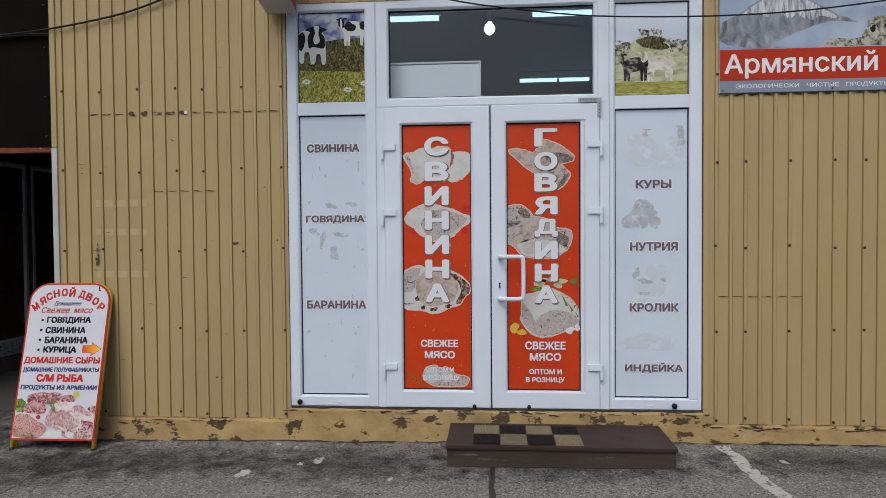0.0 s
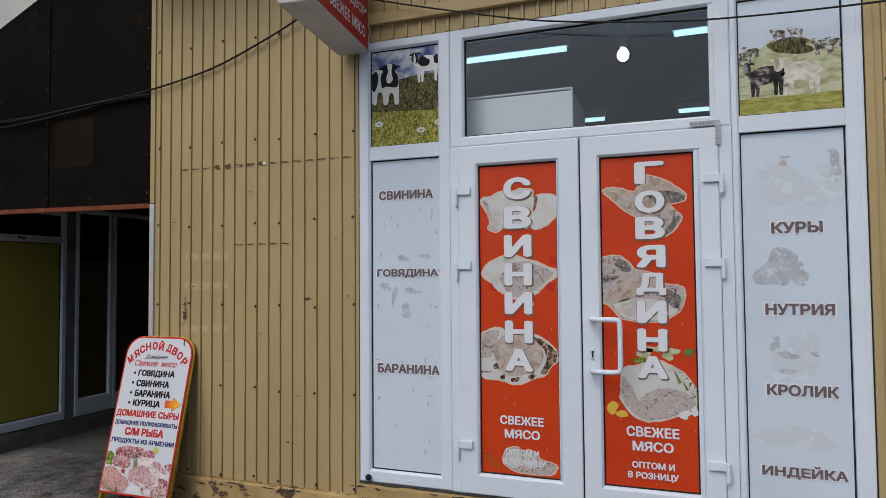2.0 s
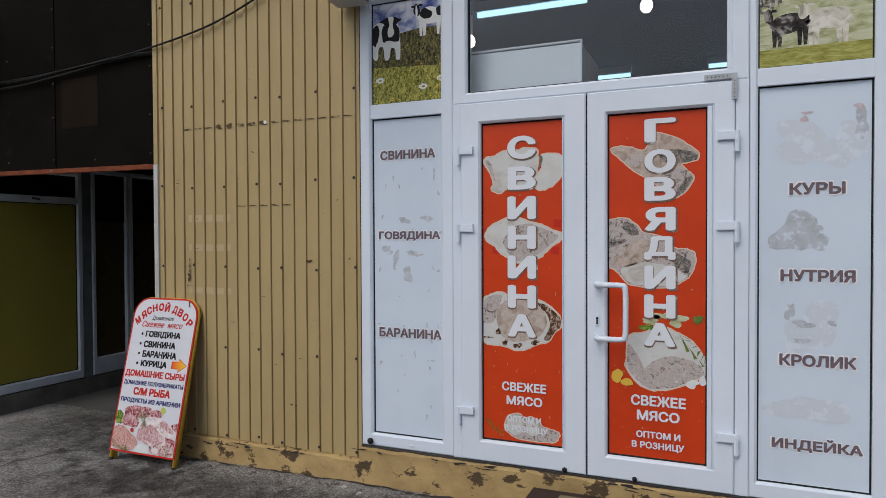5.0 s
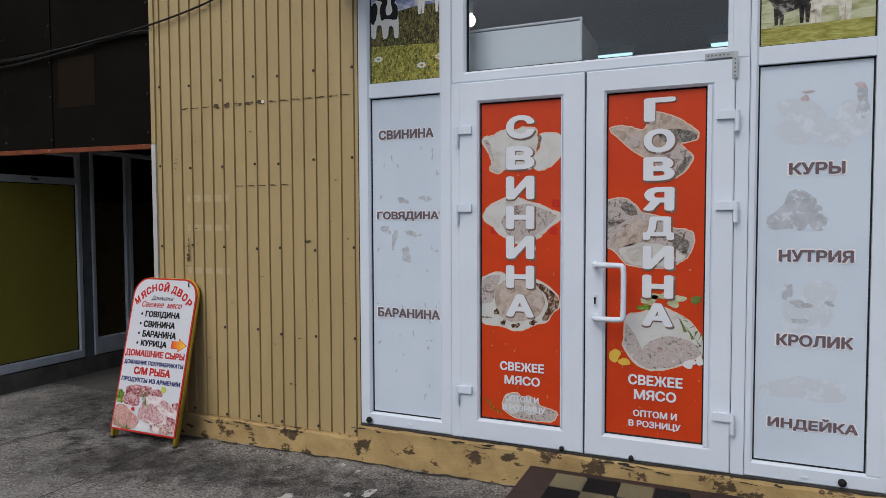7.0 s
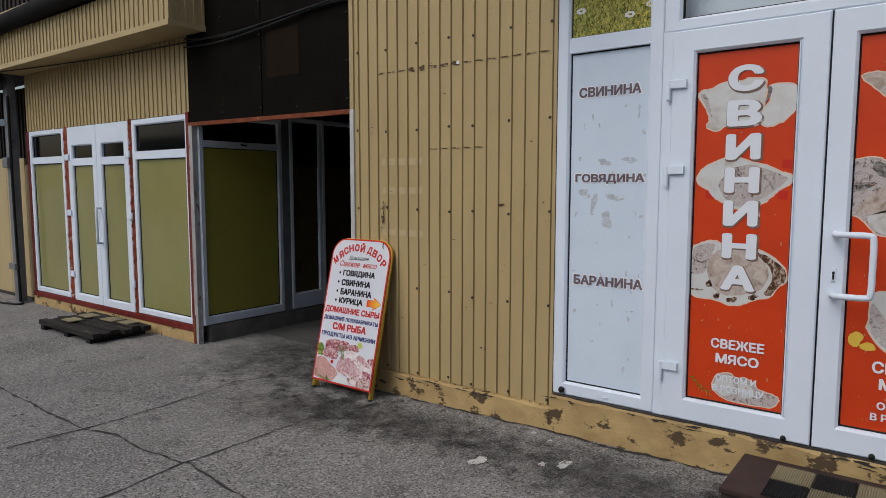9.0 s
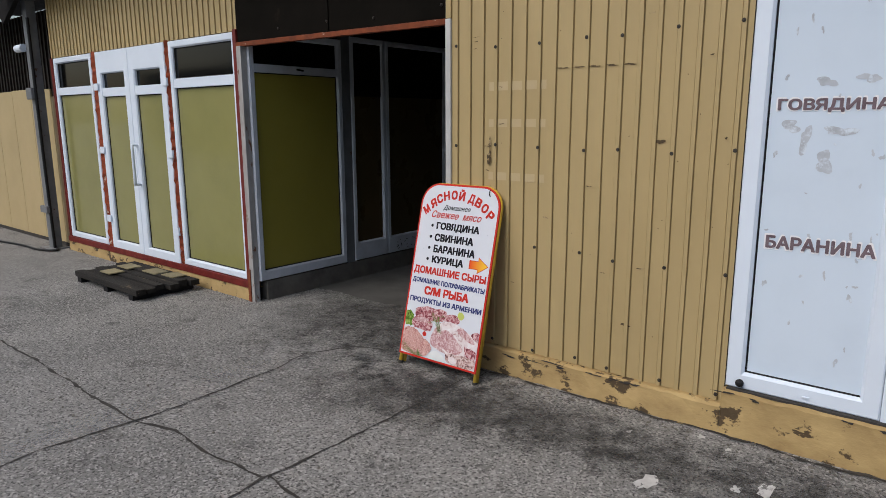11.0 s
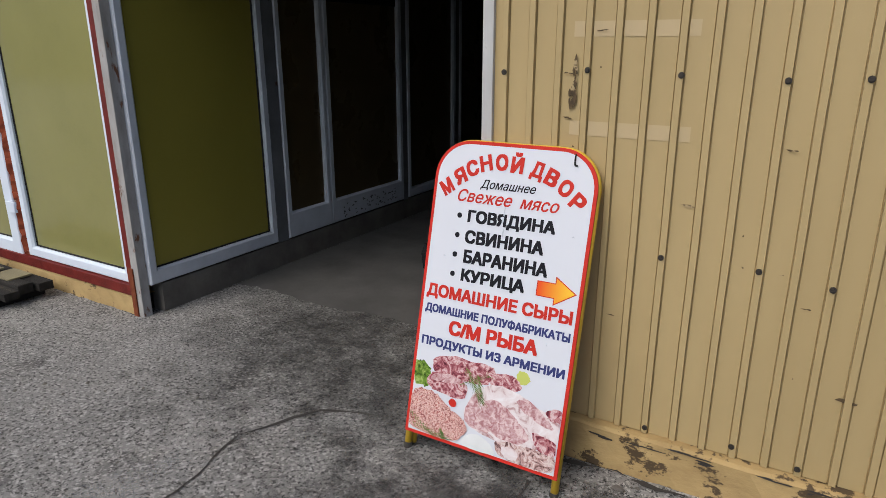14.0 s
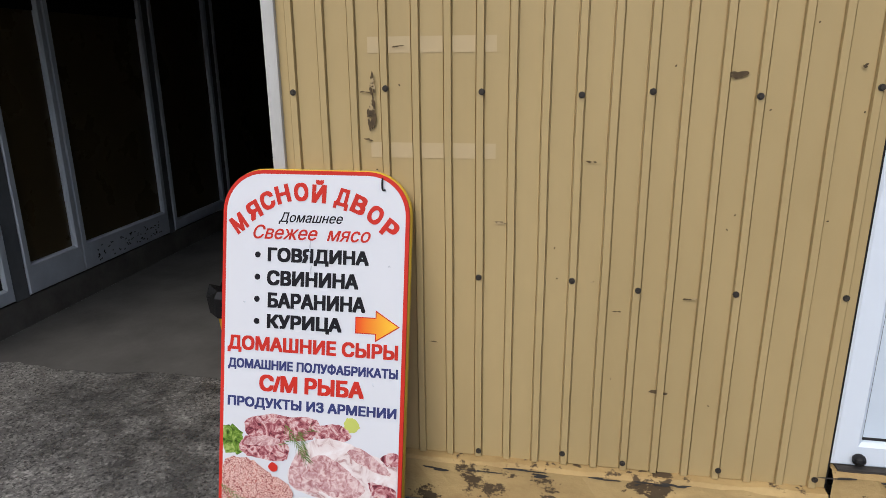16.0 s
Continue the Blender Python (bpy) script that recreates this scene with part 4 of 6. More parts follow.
# faded prints on the lower panels, worn to grey smudges
_r = random.Random(21)
_b = bmesh.new()
for _cx, _cz, _rx, _rz in ((-1.12, 1.60, 0.035, 0.018), (-0.97, 1.61, 0.035, 0.018), (-1.24, 1.42, 0.035, 0.025), (-1.18, 1.36, 0.018, 0.06), (-1.05, 1.40, 0.05, 0.02), (-1.10, 1.27, 0.035, 0.04)):
    blob(_cx, _cz, _rx, _rz, _r.random(), 0.3, 24, 4.5228, _b)
for _k in range(34):
    blob(_r.uniform(-1.30, -0.88), _r.uniform(0.4, 1.92), _r.uniform(0.003, 0.010), _r.uniform(0.004, 0.018), _k, 0.4, 12, 4.5228, _b)
part("faded_print", _b, M_FADED, low1, "worn grey smudges of a faded print")
_b = bmesh.new()
for _cx, _cz, _rx, _rz in ((0.985, 1.515, 0.10, 0.085), (0.93, 1.49, 0.055, 0.05), (1.07, 1.49, 0.06, 0.05), (1.255, 2.02, 0.03, 0.07), (0.96, 1.13, 0.02, 0.045), (1.02, 1.07, 0.04, 0.02), (1.02, 0.99, 0.05, 0.010), (1.14, 1.08, 0.02, 0.012)):
    blob(_cx, _cz, _rx, _rz, _r.random(), 0.25, 28, 4.5228, _b)
part("faded_print", _b, M_FADED, low2, "worn grey shapes of a faded print")
_b = bmesh.new()
for _cx, _cz, _rx, _rz in ((1.0, 1.95, 0.12, 0.09), (1.19, 1.92, 0.1, 0.1), (1.06, 1.05, 0.12, 0.11), (1.05, 0.66, 0.15, 0.07)):
    blob(_cx, _cz, _rx, _rz, _r.random(), 0.25, 28, 4.5232, _b)
part("faded_print", _b, M_FADED_SOFT, low2, "almost vanished pale print")
_b = bmesh.new()
blob(1.02, 2.055, 0.014, 0.02, 3, 0.3, 16, 4.5222, _b)
blob(1.03, 2.085, 0.02, 0.008, 4, 0.3, 16, 4.5222, _b)
blob(1.245, 2.10, 0.025, 0.012, 5, 0.3, 16, 4.5222, _b)
part("faded_print", _b, M_BLUSH, low2, "faint reddish marks")

# pictures in the upper panes: plain shapes of a pasture
part("picture_sky", poly([(-1.33, 2.6), (-0.85, 2.7), (-0.85, 2.925), (-1.33, 2.925)], 4.5230), P_CLOUD, up1)
part("picture_meadow", poly([(-1.33, 2.315), (-0.85, 2.315), (-0.85, 2.515), (-1.0, 2.525), (-1.33, 2.54)], 4.5222), P_MEADOW, up1)
part("picture_hill", poly([(-1.33, 2.54), (-1.0, 2.525), (-0.85, 2.515), (-0.85, 2.75), (-1.0, 2.752), (-1.134, 2.735), (-1.33, 2.70)], 4.5226), P_SLOPE, up1)
_b = bmesh.new()
_rs = random.Random(12)
for _k in range(70):
    _u = _rs.random()
    blob(_rs.uniform(-1.32, -0.86), 2.33 + 0.40 * _u, 0.007 - 0.004 * _u, 0.004 - 0.002 * _u, _k, 0.3, 8, 4.5219, _b)
part("picture_flowers", _b, M_YELLOW_PRINT, up1)


def frontal_animal(cx, top, s, own, y, lean):
    """A plain black and white patched shape seen from the front, head high, legs below."""
    def q(points, m, dy):
        part("picture_shape", outline([(cx + a * s * lean, top + b * s) for a, b in points], y - dy, None, 0.0, 5, 0.0012), m, own)
    q([(0.02, 0.0), (-0.10, 0.0), (-0.145, -0.04), (-0.15, -0.11), (-0.12, -0.23), (-0.09, -0.23), (-0.085, -0.15), (-0.05, -0.15), (-0.045, -0.235), (-0.01, -0.235), (0.0, -0.16), (0.03, -0.17), (0.035, -0.24), (0.065, -0.24), (0.065, -0.10), (0.055, -0.03)], M_WHITE_PRINT, 0.0)
    q([(-0.09, -0.005), (-0.135, -0.04), (-0.145, -0.10), (-0.11, -0.15), (-0.09, -0.12), (-0.075, -0.06)], M_BLACK_PRINT, 0.0004)
    q([(-0.05, -0.015), (-0.065, -0.06), (-0.055, -0.13), (-0.02, -0.115), (0.03, -0.13), (0.06, -0.13), (0.06, -0.03)], M_BLACK_PRINT, 0.0004)
    q([(-0.085, 0.0), (-0.05, 0.012), (-0.03, 0.025), (0.03, 0.025), (0.05, 0.01), (0.08, 0.0), (0.045, -0.012), (0.028, -0.06), (0.012, -0.10), (-0.02, -0.10), (-0.035, -0.05), (-0.045, -0.012)], M_BLACK_PRINT, 0.0008)
    q([(-0.022, 0.025), (0.024, 0.025), (0.012, -0.02), (0.026, -0.075), (0.008, -0.10), (-0.018, -0.098), (-0.022, -0.06), (-0.006, -0.02)], M_WHITE_PRINT, 0.0012)


frontal_animal(-1.205, 2.815, 1.0, up1, 4.5218, 1.0)


def patch_animal(cx, cz, s, own, y, body, blotch, seed):
    """A plain patched shape standing in a picture: trunk, head and four legs, seen from the side."""
    bm = bmesh.new()
    blob(cx, cz, 0.078 * s, 0.044 * s, seed, 0.07, 24, y, bm)
    for dx in (-0.058, -0.038, 0.04, 0.062):
        poly([(cx + (dx - 0.007) * s, cz - 0.1 * s), (cx + (dx + 0.006) * s, cz - 0.1 * s), (cx + (dx + 0.012) * s, cz - 0.02 * s), (cx + (dx - 0.012) * s, cz - 0.02 * s)], y, bm)
    part("picture_shape", bm, body, own)
    bm = bmesh.new()
    for k, (dx, dz, rx, rz) in enumerate(((-0.03, 0.012, 0.034, 0.028), (0.05, 0.016, 0.024, 0.024), (-0.082, 0.036, 0.019, 0.032), (-0.102, 0.056, 0.012, 0.006), (-0.06, 0.06, 0.013, 0.006))):
        blob(cx + dx * s, cz + dz * s, rx * s, rz * s, seed + k, 0.12, 20, y - 0.0004, bm)
    part("picture_shape", bm, blotch, own)
    if body is not blotch:
        part("picture_shape", blob(cx - 0.083 * s, cz + 0.03 * s, 0.006 * s, 0.03 * s, seed, 0.15, 16, y - 0.001), body, own)


patch_animal(-0.935, 2.815, 1.15, up1, 4.5218, M_WHITE_PRINT, M_BLACK_PRINT, 9)
_b = bmesh.new()
for _cx, _cz in ((-1.28, 2.46), (-0.872, 2.44), (-0.99, 2.40)):
    for _k in range(7):
        _a = _k * 0.9
        blob(_cx + 0.02 * math.cos(_a), _cz + 0.012 * math.sin(_a), 0.011, 0.006, _k, 0.1, 10, 4.5216, _b)
part("picture_flowers", _b, M_WHITE_PRINT, up1)
part("picture_field", poly([(0.823, 2.40), (1.299, 2.40), (1.299, 2.62), (1.2, 2.66), (1.13, 2.70), (0.98, 2.70), (0.9, 2.64), (0.823, 2.6)], 4.5230), P_FIELD, up2)
part("picture_grass", poly([(0.823, 2.316), (1.299, 2.316), (1.299, 2.405), (0.823, 2.40)], 4.5226), P_TURF, up2)
part("picture_rock", blob(1.07, 2.66, 0.11, 0.04, 5, 0.2, 28, 4.5226), P_SLOPE, up2)
patch_animal(0.955, 2.52, 1.1, up2, 4.5218, P_HIDE, P_HIDE, 31)
patch_animal(1.115, 2.525, 1.2, up2, 4.5218, P_CREAM, P_CREAM, 47)
for _k, (_cx, _cz, _s) in enumerate(((0.85, 2.63, 0.5), (0.89, 2.65, 0.45), (1.02, 2.73, 0.4), (1.10, 2.73, 0.4), (1.22, 2.65, 0.55), (1.28, 2.65, 0.5))):
    patch_animal(_cx, _cz, _s, up2, 4.5222, P_HERD, P_HERD, 60 + _k * 7)

w3 = thing("window_3", "wide clear fanlight above the double door", "window", "", "structure", (0, 4.53, 2.262))
part("window_frame", frame_ring(-0.79, 0.78, 2.268, 2.988, 0.088, YF, 4.57, 0.063, 0.062), M_PVC, w3)
part("jamb", box(0.679, 0.70, YF + 0.001, 4.57, 2.32, 2.93, 0.003), M_PVC, w3)
_p = part("pane", box(-0.71, 0.685, 4.530, 4.536, 2.325, 2.93), M_GLASS, w3)
_p.visible_shadow = False
part("seal", seal(-0.702, 0.692, 2.33, 2.925, 4.527), M_SEAL, w3)
_jamb = thing("door_frame", "white plastic frame posts of the double door", "door frame", "", "structure", (0, 4.53, 0.205))
part("post", box(-0.79, -0.738, YF - 0.002, 4.57, 0.206, 2.268, 0.004), M_PVC, _jamb)
part("post", box(0.718, 0.78, YF - 0.002, 4.57, 0.206, 2.268, 0.004), M_PVC, _jamb)


def door(name, x0, x1, ox0, ox1, label, hinge_x):
    d = thing(name, label, "door", "", "structure", ((x0 + x1) / 2, 4.53, 0.205))
    yf = YF - 0.014
    bm = bmesh.new()
    ring(bm, x0, x1, 0.208, 2.264, ox0 - x0, yf, 4.56, 0.118, 0.12)
    part("door_leaf", bm, M_PVC, d)
    if x1 - ox1 < ox0 - x0 - 0.004 or x1 - ox1 > ox0 - x0 + 0.004:
        part("stile", box(min(ox1, x1 - (ox0 - x0)), max(ox1, x1 - (ox0 - x0)), yf + 0.002, 4.55, 0.326, 2.146, 0.002), M_PVC, d)
    pane = part("red_panel", box(ox0 + 0.001, ox1 - 0.001, 4.516, 4.53, 0.329, 2.145), M_RED, d, "glass covered with glossy red film")
    part("seal", seal(ox0, ox1, 0.329, 2.145, 4.516), M_SEAL, d)
    for z in (1.99, 1.545, 0.49):
        s = -1 if hinge_x < 0 else 1
        bm = bmesh.new()
        add_box(bm, min(hinge_x, hinge_x - s * 0.085), max(hinge_x, hinge_x - s * 0.085), yf - 0.018, yf + 0.001, z - 0.018, z + 0.026, 0.004)
        h = part("hinge", bm, M_PVC, d, "white plastic door hinge")
        bm = cylinder(bmesh.new(), (hinge_x + s * 0.006, yf - 0.012, z - 0.028), 0.012, 0.10, 'Z')
        part("hinge_pin", bm, M_PVC, h)
    return d, pane


d1, red1 = door("door_1", -0.738, -0.017, -0.617, -0.144, "white plastic door with red meat-shop film, closed", -0.742)
d2, red2 = door("door_2", -0.008, 0.716, 0.096, 0.590, "white plastic door with red meat-shop film and pull handle, closed", 0.720)
part("gap_shadow_strip", box(-0.0165, -0.0085, 4.50, 4.55, 0.21, 2.26), M_SEAL, d2)


def cutout(own, points, material, y, seed, rim=True):
    """A printed piece of meat cut out of its photograph, with a thin cream rim."""
    lo, hi = (-0.612, -0.149) if own is red1 else (0.101, 0.585)
    for grow, dy, m in (((0.006, 0.0004, M_RIM),) if rim else ()) + ((0.0, 0.0, material),):
        bm = outline(points, y + dy, None, grow, seed)
        for v in bm.verts:
            v.co.x = max(lo, min(hi, v.co.x))
        part("meat_picture", bm, m, own)


def zr(y):
    """Height on the door film for a row counted down it."""
    return 2.147 - (y - 222) * 0.003885


def xr(x):
    return (x - 871) * 0.003803


Y1, Y2, Y3 = 4.5150, 4.5144, 4.5139
cutout(red1, [(-0.61, 1.93), (-0.59, 1.955), (-0.549, 1.953), (-0.474, 1.992), (-0.40, 1.98), (-0.373, 1.996), (-0.29, 1.992), (-0.285, 1.93), (-0.30, 1.79), (-0.315, 1.769), (-0.397, 1.765), (-0.46, 1.775), (-0.509, 1.743), (-0.567, 1.767), (-0.543, 1.80), (-0.565, 1.865)], P_FAT, Y1, 11)
cutout(red1, [(-0.281, 1.956), (-0.145, 1.956), (-0.143, 1.833), (-0.201, 1.779), (-0.266, 1.752), (-0.308, 1.775), (-0.301, 1.833), (-0.255, 1.885)], P_FAT, Y2, 12)
cutout(red1, [(-0.60, 1.94), (-0.56, 1.93), (-0.545, 1.86), (-0.53, 1.80), (-0.545, 1.83), (-0.575, 1.88)], P_GRAIN, Y3, 13, False)
cutout(red1, [(-0.282, 1.955), (-0.255, 1.94), (-0.262, 1.905), (-0.29, 1.86), (-0.276, 1.91)], P_SIDE, Y3, 14, False)
cutout(red1, [(-0.607, 1.489), (-0.579, 1.554), (-0.483, 1.602), (-0.398, 1.608), (-0.332, 1.578), (-0.257, 1.562), (-0.203, 1.53), (-0.155, 1.52), (-0.143, 1.489), (-0.22, 1.436), (-0.268, 1.385), (-0.334, 1.355), (-0.417, 1.348), (-0.467, 1.386), (-0.525, 1.414), (-0.545, 1.45)], P_FAT, Y1, 17)
cutout(red1, [(-0.50, 1.47), (-0.43, 1.56), (-0.33, 1.575), (-0.21, 1.525), (-0.16, 1.50), (-0.23, 1.44), (-0.33, 1.37), (-0.41, 1.355), (-0.46, 1.40)], P_GRAIN, Y2, 18, False)
cutout(red1, [(-0.30, 1.54), (-0.23, 1.53), (-0.20, 1.48), (-0.26, 1.44), (-0.31, 1.48)], P_GRAIN, Y3, 19, False)
cutout(red1, [(-0.63, 1.135), (-0.553, 1.174), (-0.502, 1.185), (-0.452, 1.161), (-0.319, 1.156), (-0.238, 1.127), (-0.165, 1.068), (-0.153, 1.0), (-0.191, 0.973), (-0.224, 0.909), (-0.304, 0.895), (-0.354, 0.863), (-0.42, 0.852), (-0.487, 0.877), (-0.631, 0.884)], P_FAT, Y1, 23)
cutout(red1, [(-0.62, 1.13), (-0.55, 1.165), (-0.49, 1.17), (-0.52, 1.09), (-0.545, 1.0), (-0.63, 1.0)], P_GRAIN, Y2, 24, False)
cutout(red1, [(-0.36, 1.15), (-0.24, 1.12), (-0.165, 1.06), (-0.155, 1.0), (-0.19, 0.975), (-0.22, 0.92), (-0.26, 0.92), (-0.215, 1.0), (-0.23, 1.07)], P_CHAR, Y2, 25, False)
cutout(red1, [(-0.526, 1.1), (-0.452, 1.15), (-0.319, 1.146), (-0.254, 1.085), (-0.229, 1.018), (-0.272, 0.937), (-0.42, 0.897), (-0.504, 0.93), (-0.53, 1.002)], P_CHOP, Y3, 26, False)
for _k, (_x, _z, _rx, _rz) in enumerate(((-0.48, 0.895, 0.02, 0.014), (-0.405, 0.882, 0.022, 0.016), (-0.305, 0.905, 0.022, 0.014), (-0.52, 0.955, 0.012, 0.022), (-0.59, 0.92, 0.03, 0.007))):
    part("meat_picture", blob(_x, _z, _rx, _rz, _k, 0.3, 18, Y3), P_CHAR, red1)
cutout(red1, [(-0.49, 0.40), (-0.47, 0.475), (-0.40, 0.50), (-0.37, 0.47), (-0.33, 0.485), (-0.28, 0.46), (-0.26, 0.43), (-0.20, 0.42), (-0.16, 0.405), (-0.19, 0.352), (-0.30, 0.35), (-0.42, 0.355)], P_GRAIN, Y1, 29)
cutout(red1, [(-0.48, 0.41), (-0.46, 0.465), (-0.40, 0.49), (-0.375, 0.45), (-0.38, 0.38), (-0.44, 0.37)], P_FAT, Y2, 30, False)
cutout(red1, [(-0.355, 0.46), (-0.29, 0.45), (-0.275, 0.39), (-0.33, 0.375), (-0.36, 0.40)], P_FAT, Y2, 31, False)
cutout(red2, [(0.102, 1.962), (0.156, 1.974), (0.215, 1.965), (0.285, 1.938), (0.302, 1.973), (0.332, 2.037), (0.389, 2.024), (0.486, 1.972), (0.554, 1.918), (0.54, 1.881), (0.457, 1.87), (0.492, 1.83), (0.531, 1.803), (0.497, 1.737), (0.441, 1.688), (0.399, 1.725), (0.315, 1.787), (0.243, 1.834), (0.17, 1.898)], P_CHOP, Y1, 31)
cutout(red2, [(0.34, 1.945), (0.472, 1.94), (0.550, 1.915), (0.538, 1.883), (0.457, 1.873), (0.38, 1.875)], P_SIDE, Y2, 32, False)
cutout(red2, [(0.33, 1.79), (0.46, 1.86), (0.525, 1.803), (0.49, 1.74), (0.441, 1.692), (0.40, 1.73)], P_GRAIN, Y2, 33, False)
cutout(red2, [(0.49, 1.80), (0.525, 1.80), (0.49, 1.735), (0.441, 1.694), (0.45, 1.74)], P_SIDE, Y3, 34, False)
cutout(red2, [(0.17, 1.90), (0.25, 1.85), (0.29, 1.93), (0.24, 1.925)], P_GRAIN, Y2, 35, False)
cutout(red2, [(0.068, 1.55), (0.098, 1.586), (0.182, 1.597), (0.24, 1.564), (0.274, 1.513), (0.354, 1.504), (0.41, 1.465), (0.424, 1.436), (0.493, 1.43), (0.531, 1.416), (0.536, 1.358), (0.505, 1.291), (0.464, 1.261), (0.38, 1.23), (0.266, 1.232), (0.193, 1.248), (0.143, 1.323), (0.066, 1.336)], P_GRAIN, Y1, 37)
cutout(red2, [(0.10, 1.33), (0.17, 1.43), (0.26, 1.49), (0.33, 1.47), (0.30, 1.38), (0.22, 1.34)], P_CHOP, Y2, 38, False)
cutout(red2, [(0.15, 1.325), (0.24, 1.36), (0.34, 1.36), (0.44, 1.33), (0.50, 1.29), (0.46, 1.265), (0.38, 1.236), (0.266, 1.238), (0.20, 1.255)], P_FAT, Y2, 39, False)
cutout(red2, [(0.18, 1.58), (0.235, 1.56), (0.265, 1.51), (0.21, 1.50), (0.17, 1.54)], P_SIDE, Y2, 40, False)
cutout(red2, [(0.06, 1.46), (0.17, 1.485), (0.20, 1.475), (0.10, 1.43), (0.06, 1.425)], P_SIDE, Y3, 41, False)
cutout(red2, [(0.43, 1.42), (0.52, 1.37), (0.50, 1.30), (0.46, 1.32), (0.42, 1.36)], P_SIDE, Y3, 42, False)
cutout(red2, [(0.199, 0.979), (0.292, 0.99), (0.349, 1.037), (0.405, 1.02), (0.46, 0.994), (0.528, 0.954), (0.589, 0.858), (0.588, 0.795), (0.526, 0.753), (0.429, 0.707), (0.317, 0.688), (0.246, 0.721), (0.203, 0.785), (0.186, 0.814), (0.195, 0.859)], P_FAT, Y1, 43)
cutout(red2, [(0.25, 0.73), (0.30, 0.83), (0.40, 0.88), (0.50, 0.87), (0.57, 0.83), (0.58, 0.79), (0.52, 0.757), (0.429, 0.713), (0.317, 0.694)], P_GRAIN, Y2, 44, False)
cutout(red2, [(0.20, 0.94), (0.235, 0.90), (0.28, 0.82), (0.29, 0.74), (0.25, 0.73), (0.205, 0.785), (0.195, 0.85)], P_GRAIN, Y3, 45, False)
for _k, (_x, _z, _rx, _rz) in enumerate(((0.32, 1.06, 0.05, 0.018), (0.38, 1.085, 0.045, 0.02), (0.45, 1.06, 0.04, 0.028), (0.30, 1.02, 0.03, 0.02))):
    part("herb_picture", blob(_x, _z, _rx, _rz, _k, 0.35, 26, Y2), P_LEAF if _k == 3 else P_FIELD, red2)
_b = bmesh.new()
for _k in range(16):
    _a = -0.9 + 0.16 * _k
    poly([(0.455 + 0.008 * _k, 1.0 - 0.011 * _k), (0.49 + 0.006 * _k + 0.012 * math.sin(_k * 2.1), 0.915 - 0.006 * _k + 0.06 * (_k % 2)), (0.496 + 0.006 * _k, 0.92 - 0.006 * _k + 0.06 * (_k % 2))], 4.5128, _b)
for _k in range(5):
    blob(0.555 + 0.006 * _k - 0.02, 1.07 + 0.012 * math.sin(_k * 2), 0.014, 0.012, _k, 0.3, 12, 4.5128, _b)
part("herb_picture", _b, M_HERB, red2)
_b = bmesh.new()
blob(0.145, 0.755, 0.03, 0.035, 2, 0.12, 24, 4.5128, _b)
blob(0.195, 0.725, 0.028, 0.022, 3, 0.12, 24, 4.5130, _b)
part("cheese_picture", _b, M_YELLOW_PRINT, red2)
_b = bmesh.new()
blob(0.52, 0.74, 0.03, 0.022, 2, 0.2, 24, 4.5128, _b)
blob(0.57, 0.76, 0.014, 0.03, 3, 0.15, 24, 4.5128, _b)
part("garlic_picture", _b, M_WHITE_PRINT, red2)
_b = bmesh.new()
for _k in range(12):
    _a = 0.5 * _k
    poly([(-0.60 + 0.009 * _k, 0.445 - 0.006 * _k), (-0.585 + 0.009 * _k + 0.012 * math.cos(_a), 0.43 - 0.006 * _k - 0.045 * (_k % 2) + 0.02), (-0.592 + 0.009 * _k, 0.437 - 0.006 * _k)], 4.5128, _b)
part("herb_picture", _b, P_LEAF, red1)
for _own, _word, _px, _rows, _w, _h in ((red1, "СВИНИНА", 771, (260, 304, 347, 390, 433, 476, 518), 0.165, 0.130), (red2, "ГОВЯДИНА", 966, (248, 289, 326, 366, 405, 444, 483, 521), 0.155, 0.122)):
    for _ch, _row in zip(_word, _rows):
        part("letter", letters(_ch, xr(_px) + 0.004, zr(_row) - 0.005, 4.5133, _w + 0.012, _h + 0.01, 0.06), M_MEAT_DARK, _own, "dark edge of the letter")
        part("letter", letters(_ch, xr(_px), zr(_row), 4.5118, _w, _h, 0.055), M_LETTER, _own, "rounded white letter " + _ch)
for _own, _text, _x0, _x1, _row, _h in ((red1, "СВЕЖЕЕ", 740, 808, 608, 0.052), (red1, "МЯСО", 747, 802, 628, 0.052), (red1, "ОПТОМ И", 748, 800, 655, 0.036), (red1, "В РОЗНИЦУ", 744, 810, 670, 0.042),
                                        (red2, "СВЕЖЕЕ", 928, 1000, 611, 0.056), (red2, "МЯСО", 936, 992, 631, 0.054), (red2, "ОПТОМ И", 935, 993, 657, 0.036), (red2, "В РОЗНИЦУ", 929, 998, 672, 0.042)):
    for _nm, _b in words(_text, letters(_text, xr((_x0 + _x1) / 2), zr(_row), 4.5114, (_x1 - _x0) * 0.0038, _h, 0.04)):
        part("lettering", _b, M_LETTER, _own, "white word " + _nm)

for _x, _z in ((-0.175, 1.57), (-0.19, 1.42), (-0.53, 1.42)):
    part("film_patch", poly([(_x - 0.024, _z - 0.018), (_x + 0.02, _z - 0.022), (_x + 0.024, _z + 0.02), (_x - 0.022, _z + 0.024)], 4.5152), M_BOARD_RED, red1, "darker red square in the print")
_rs = random.Random(31)
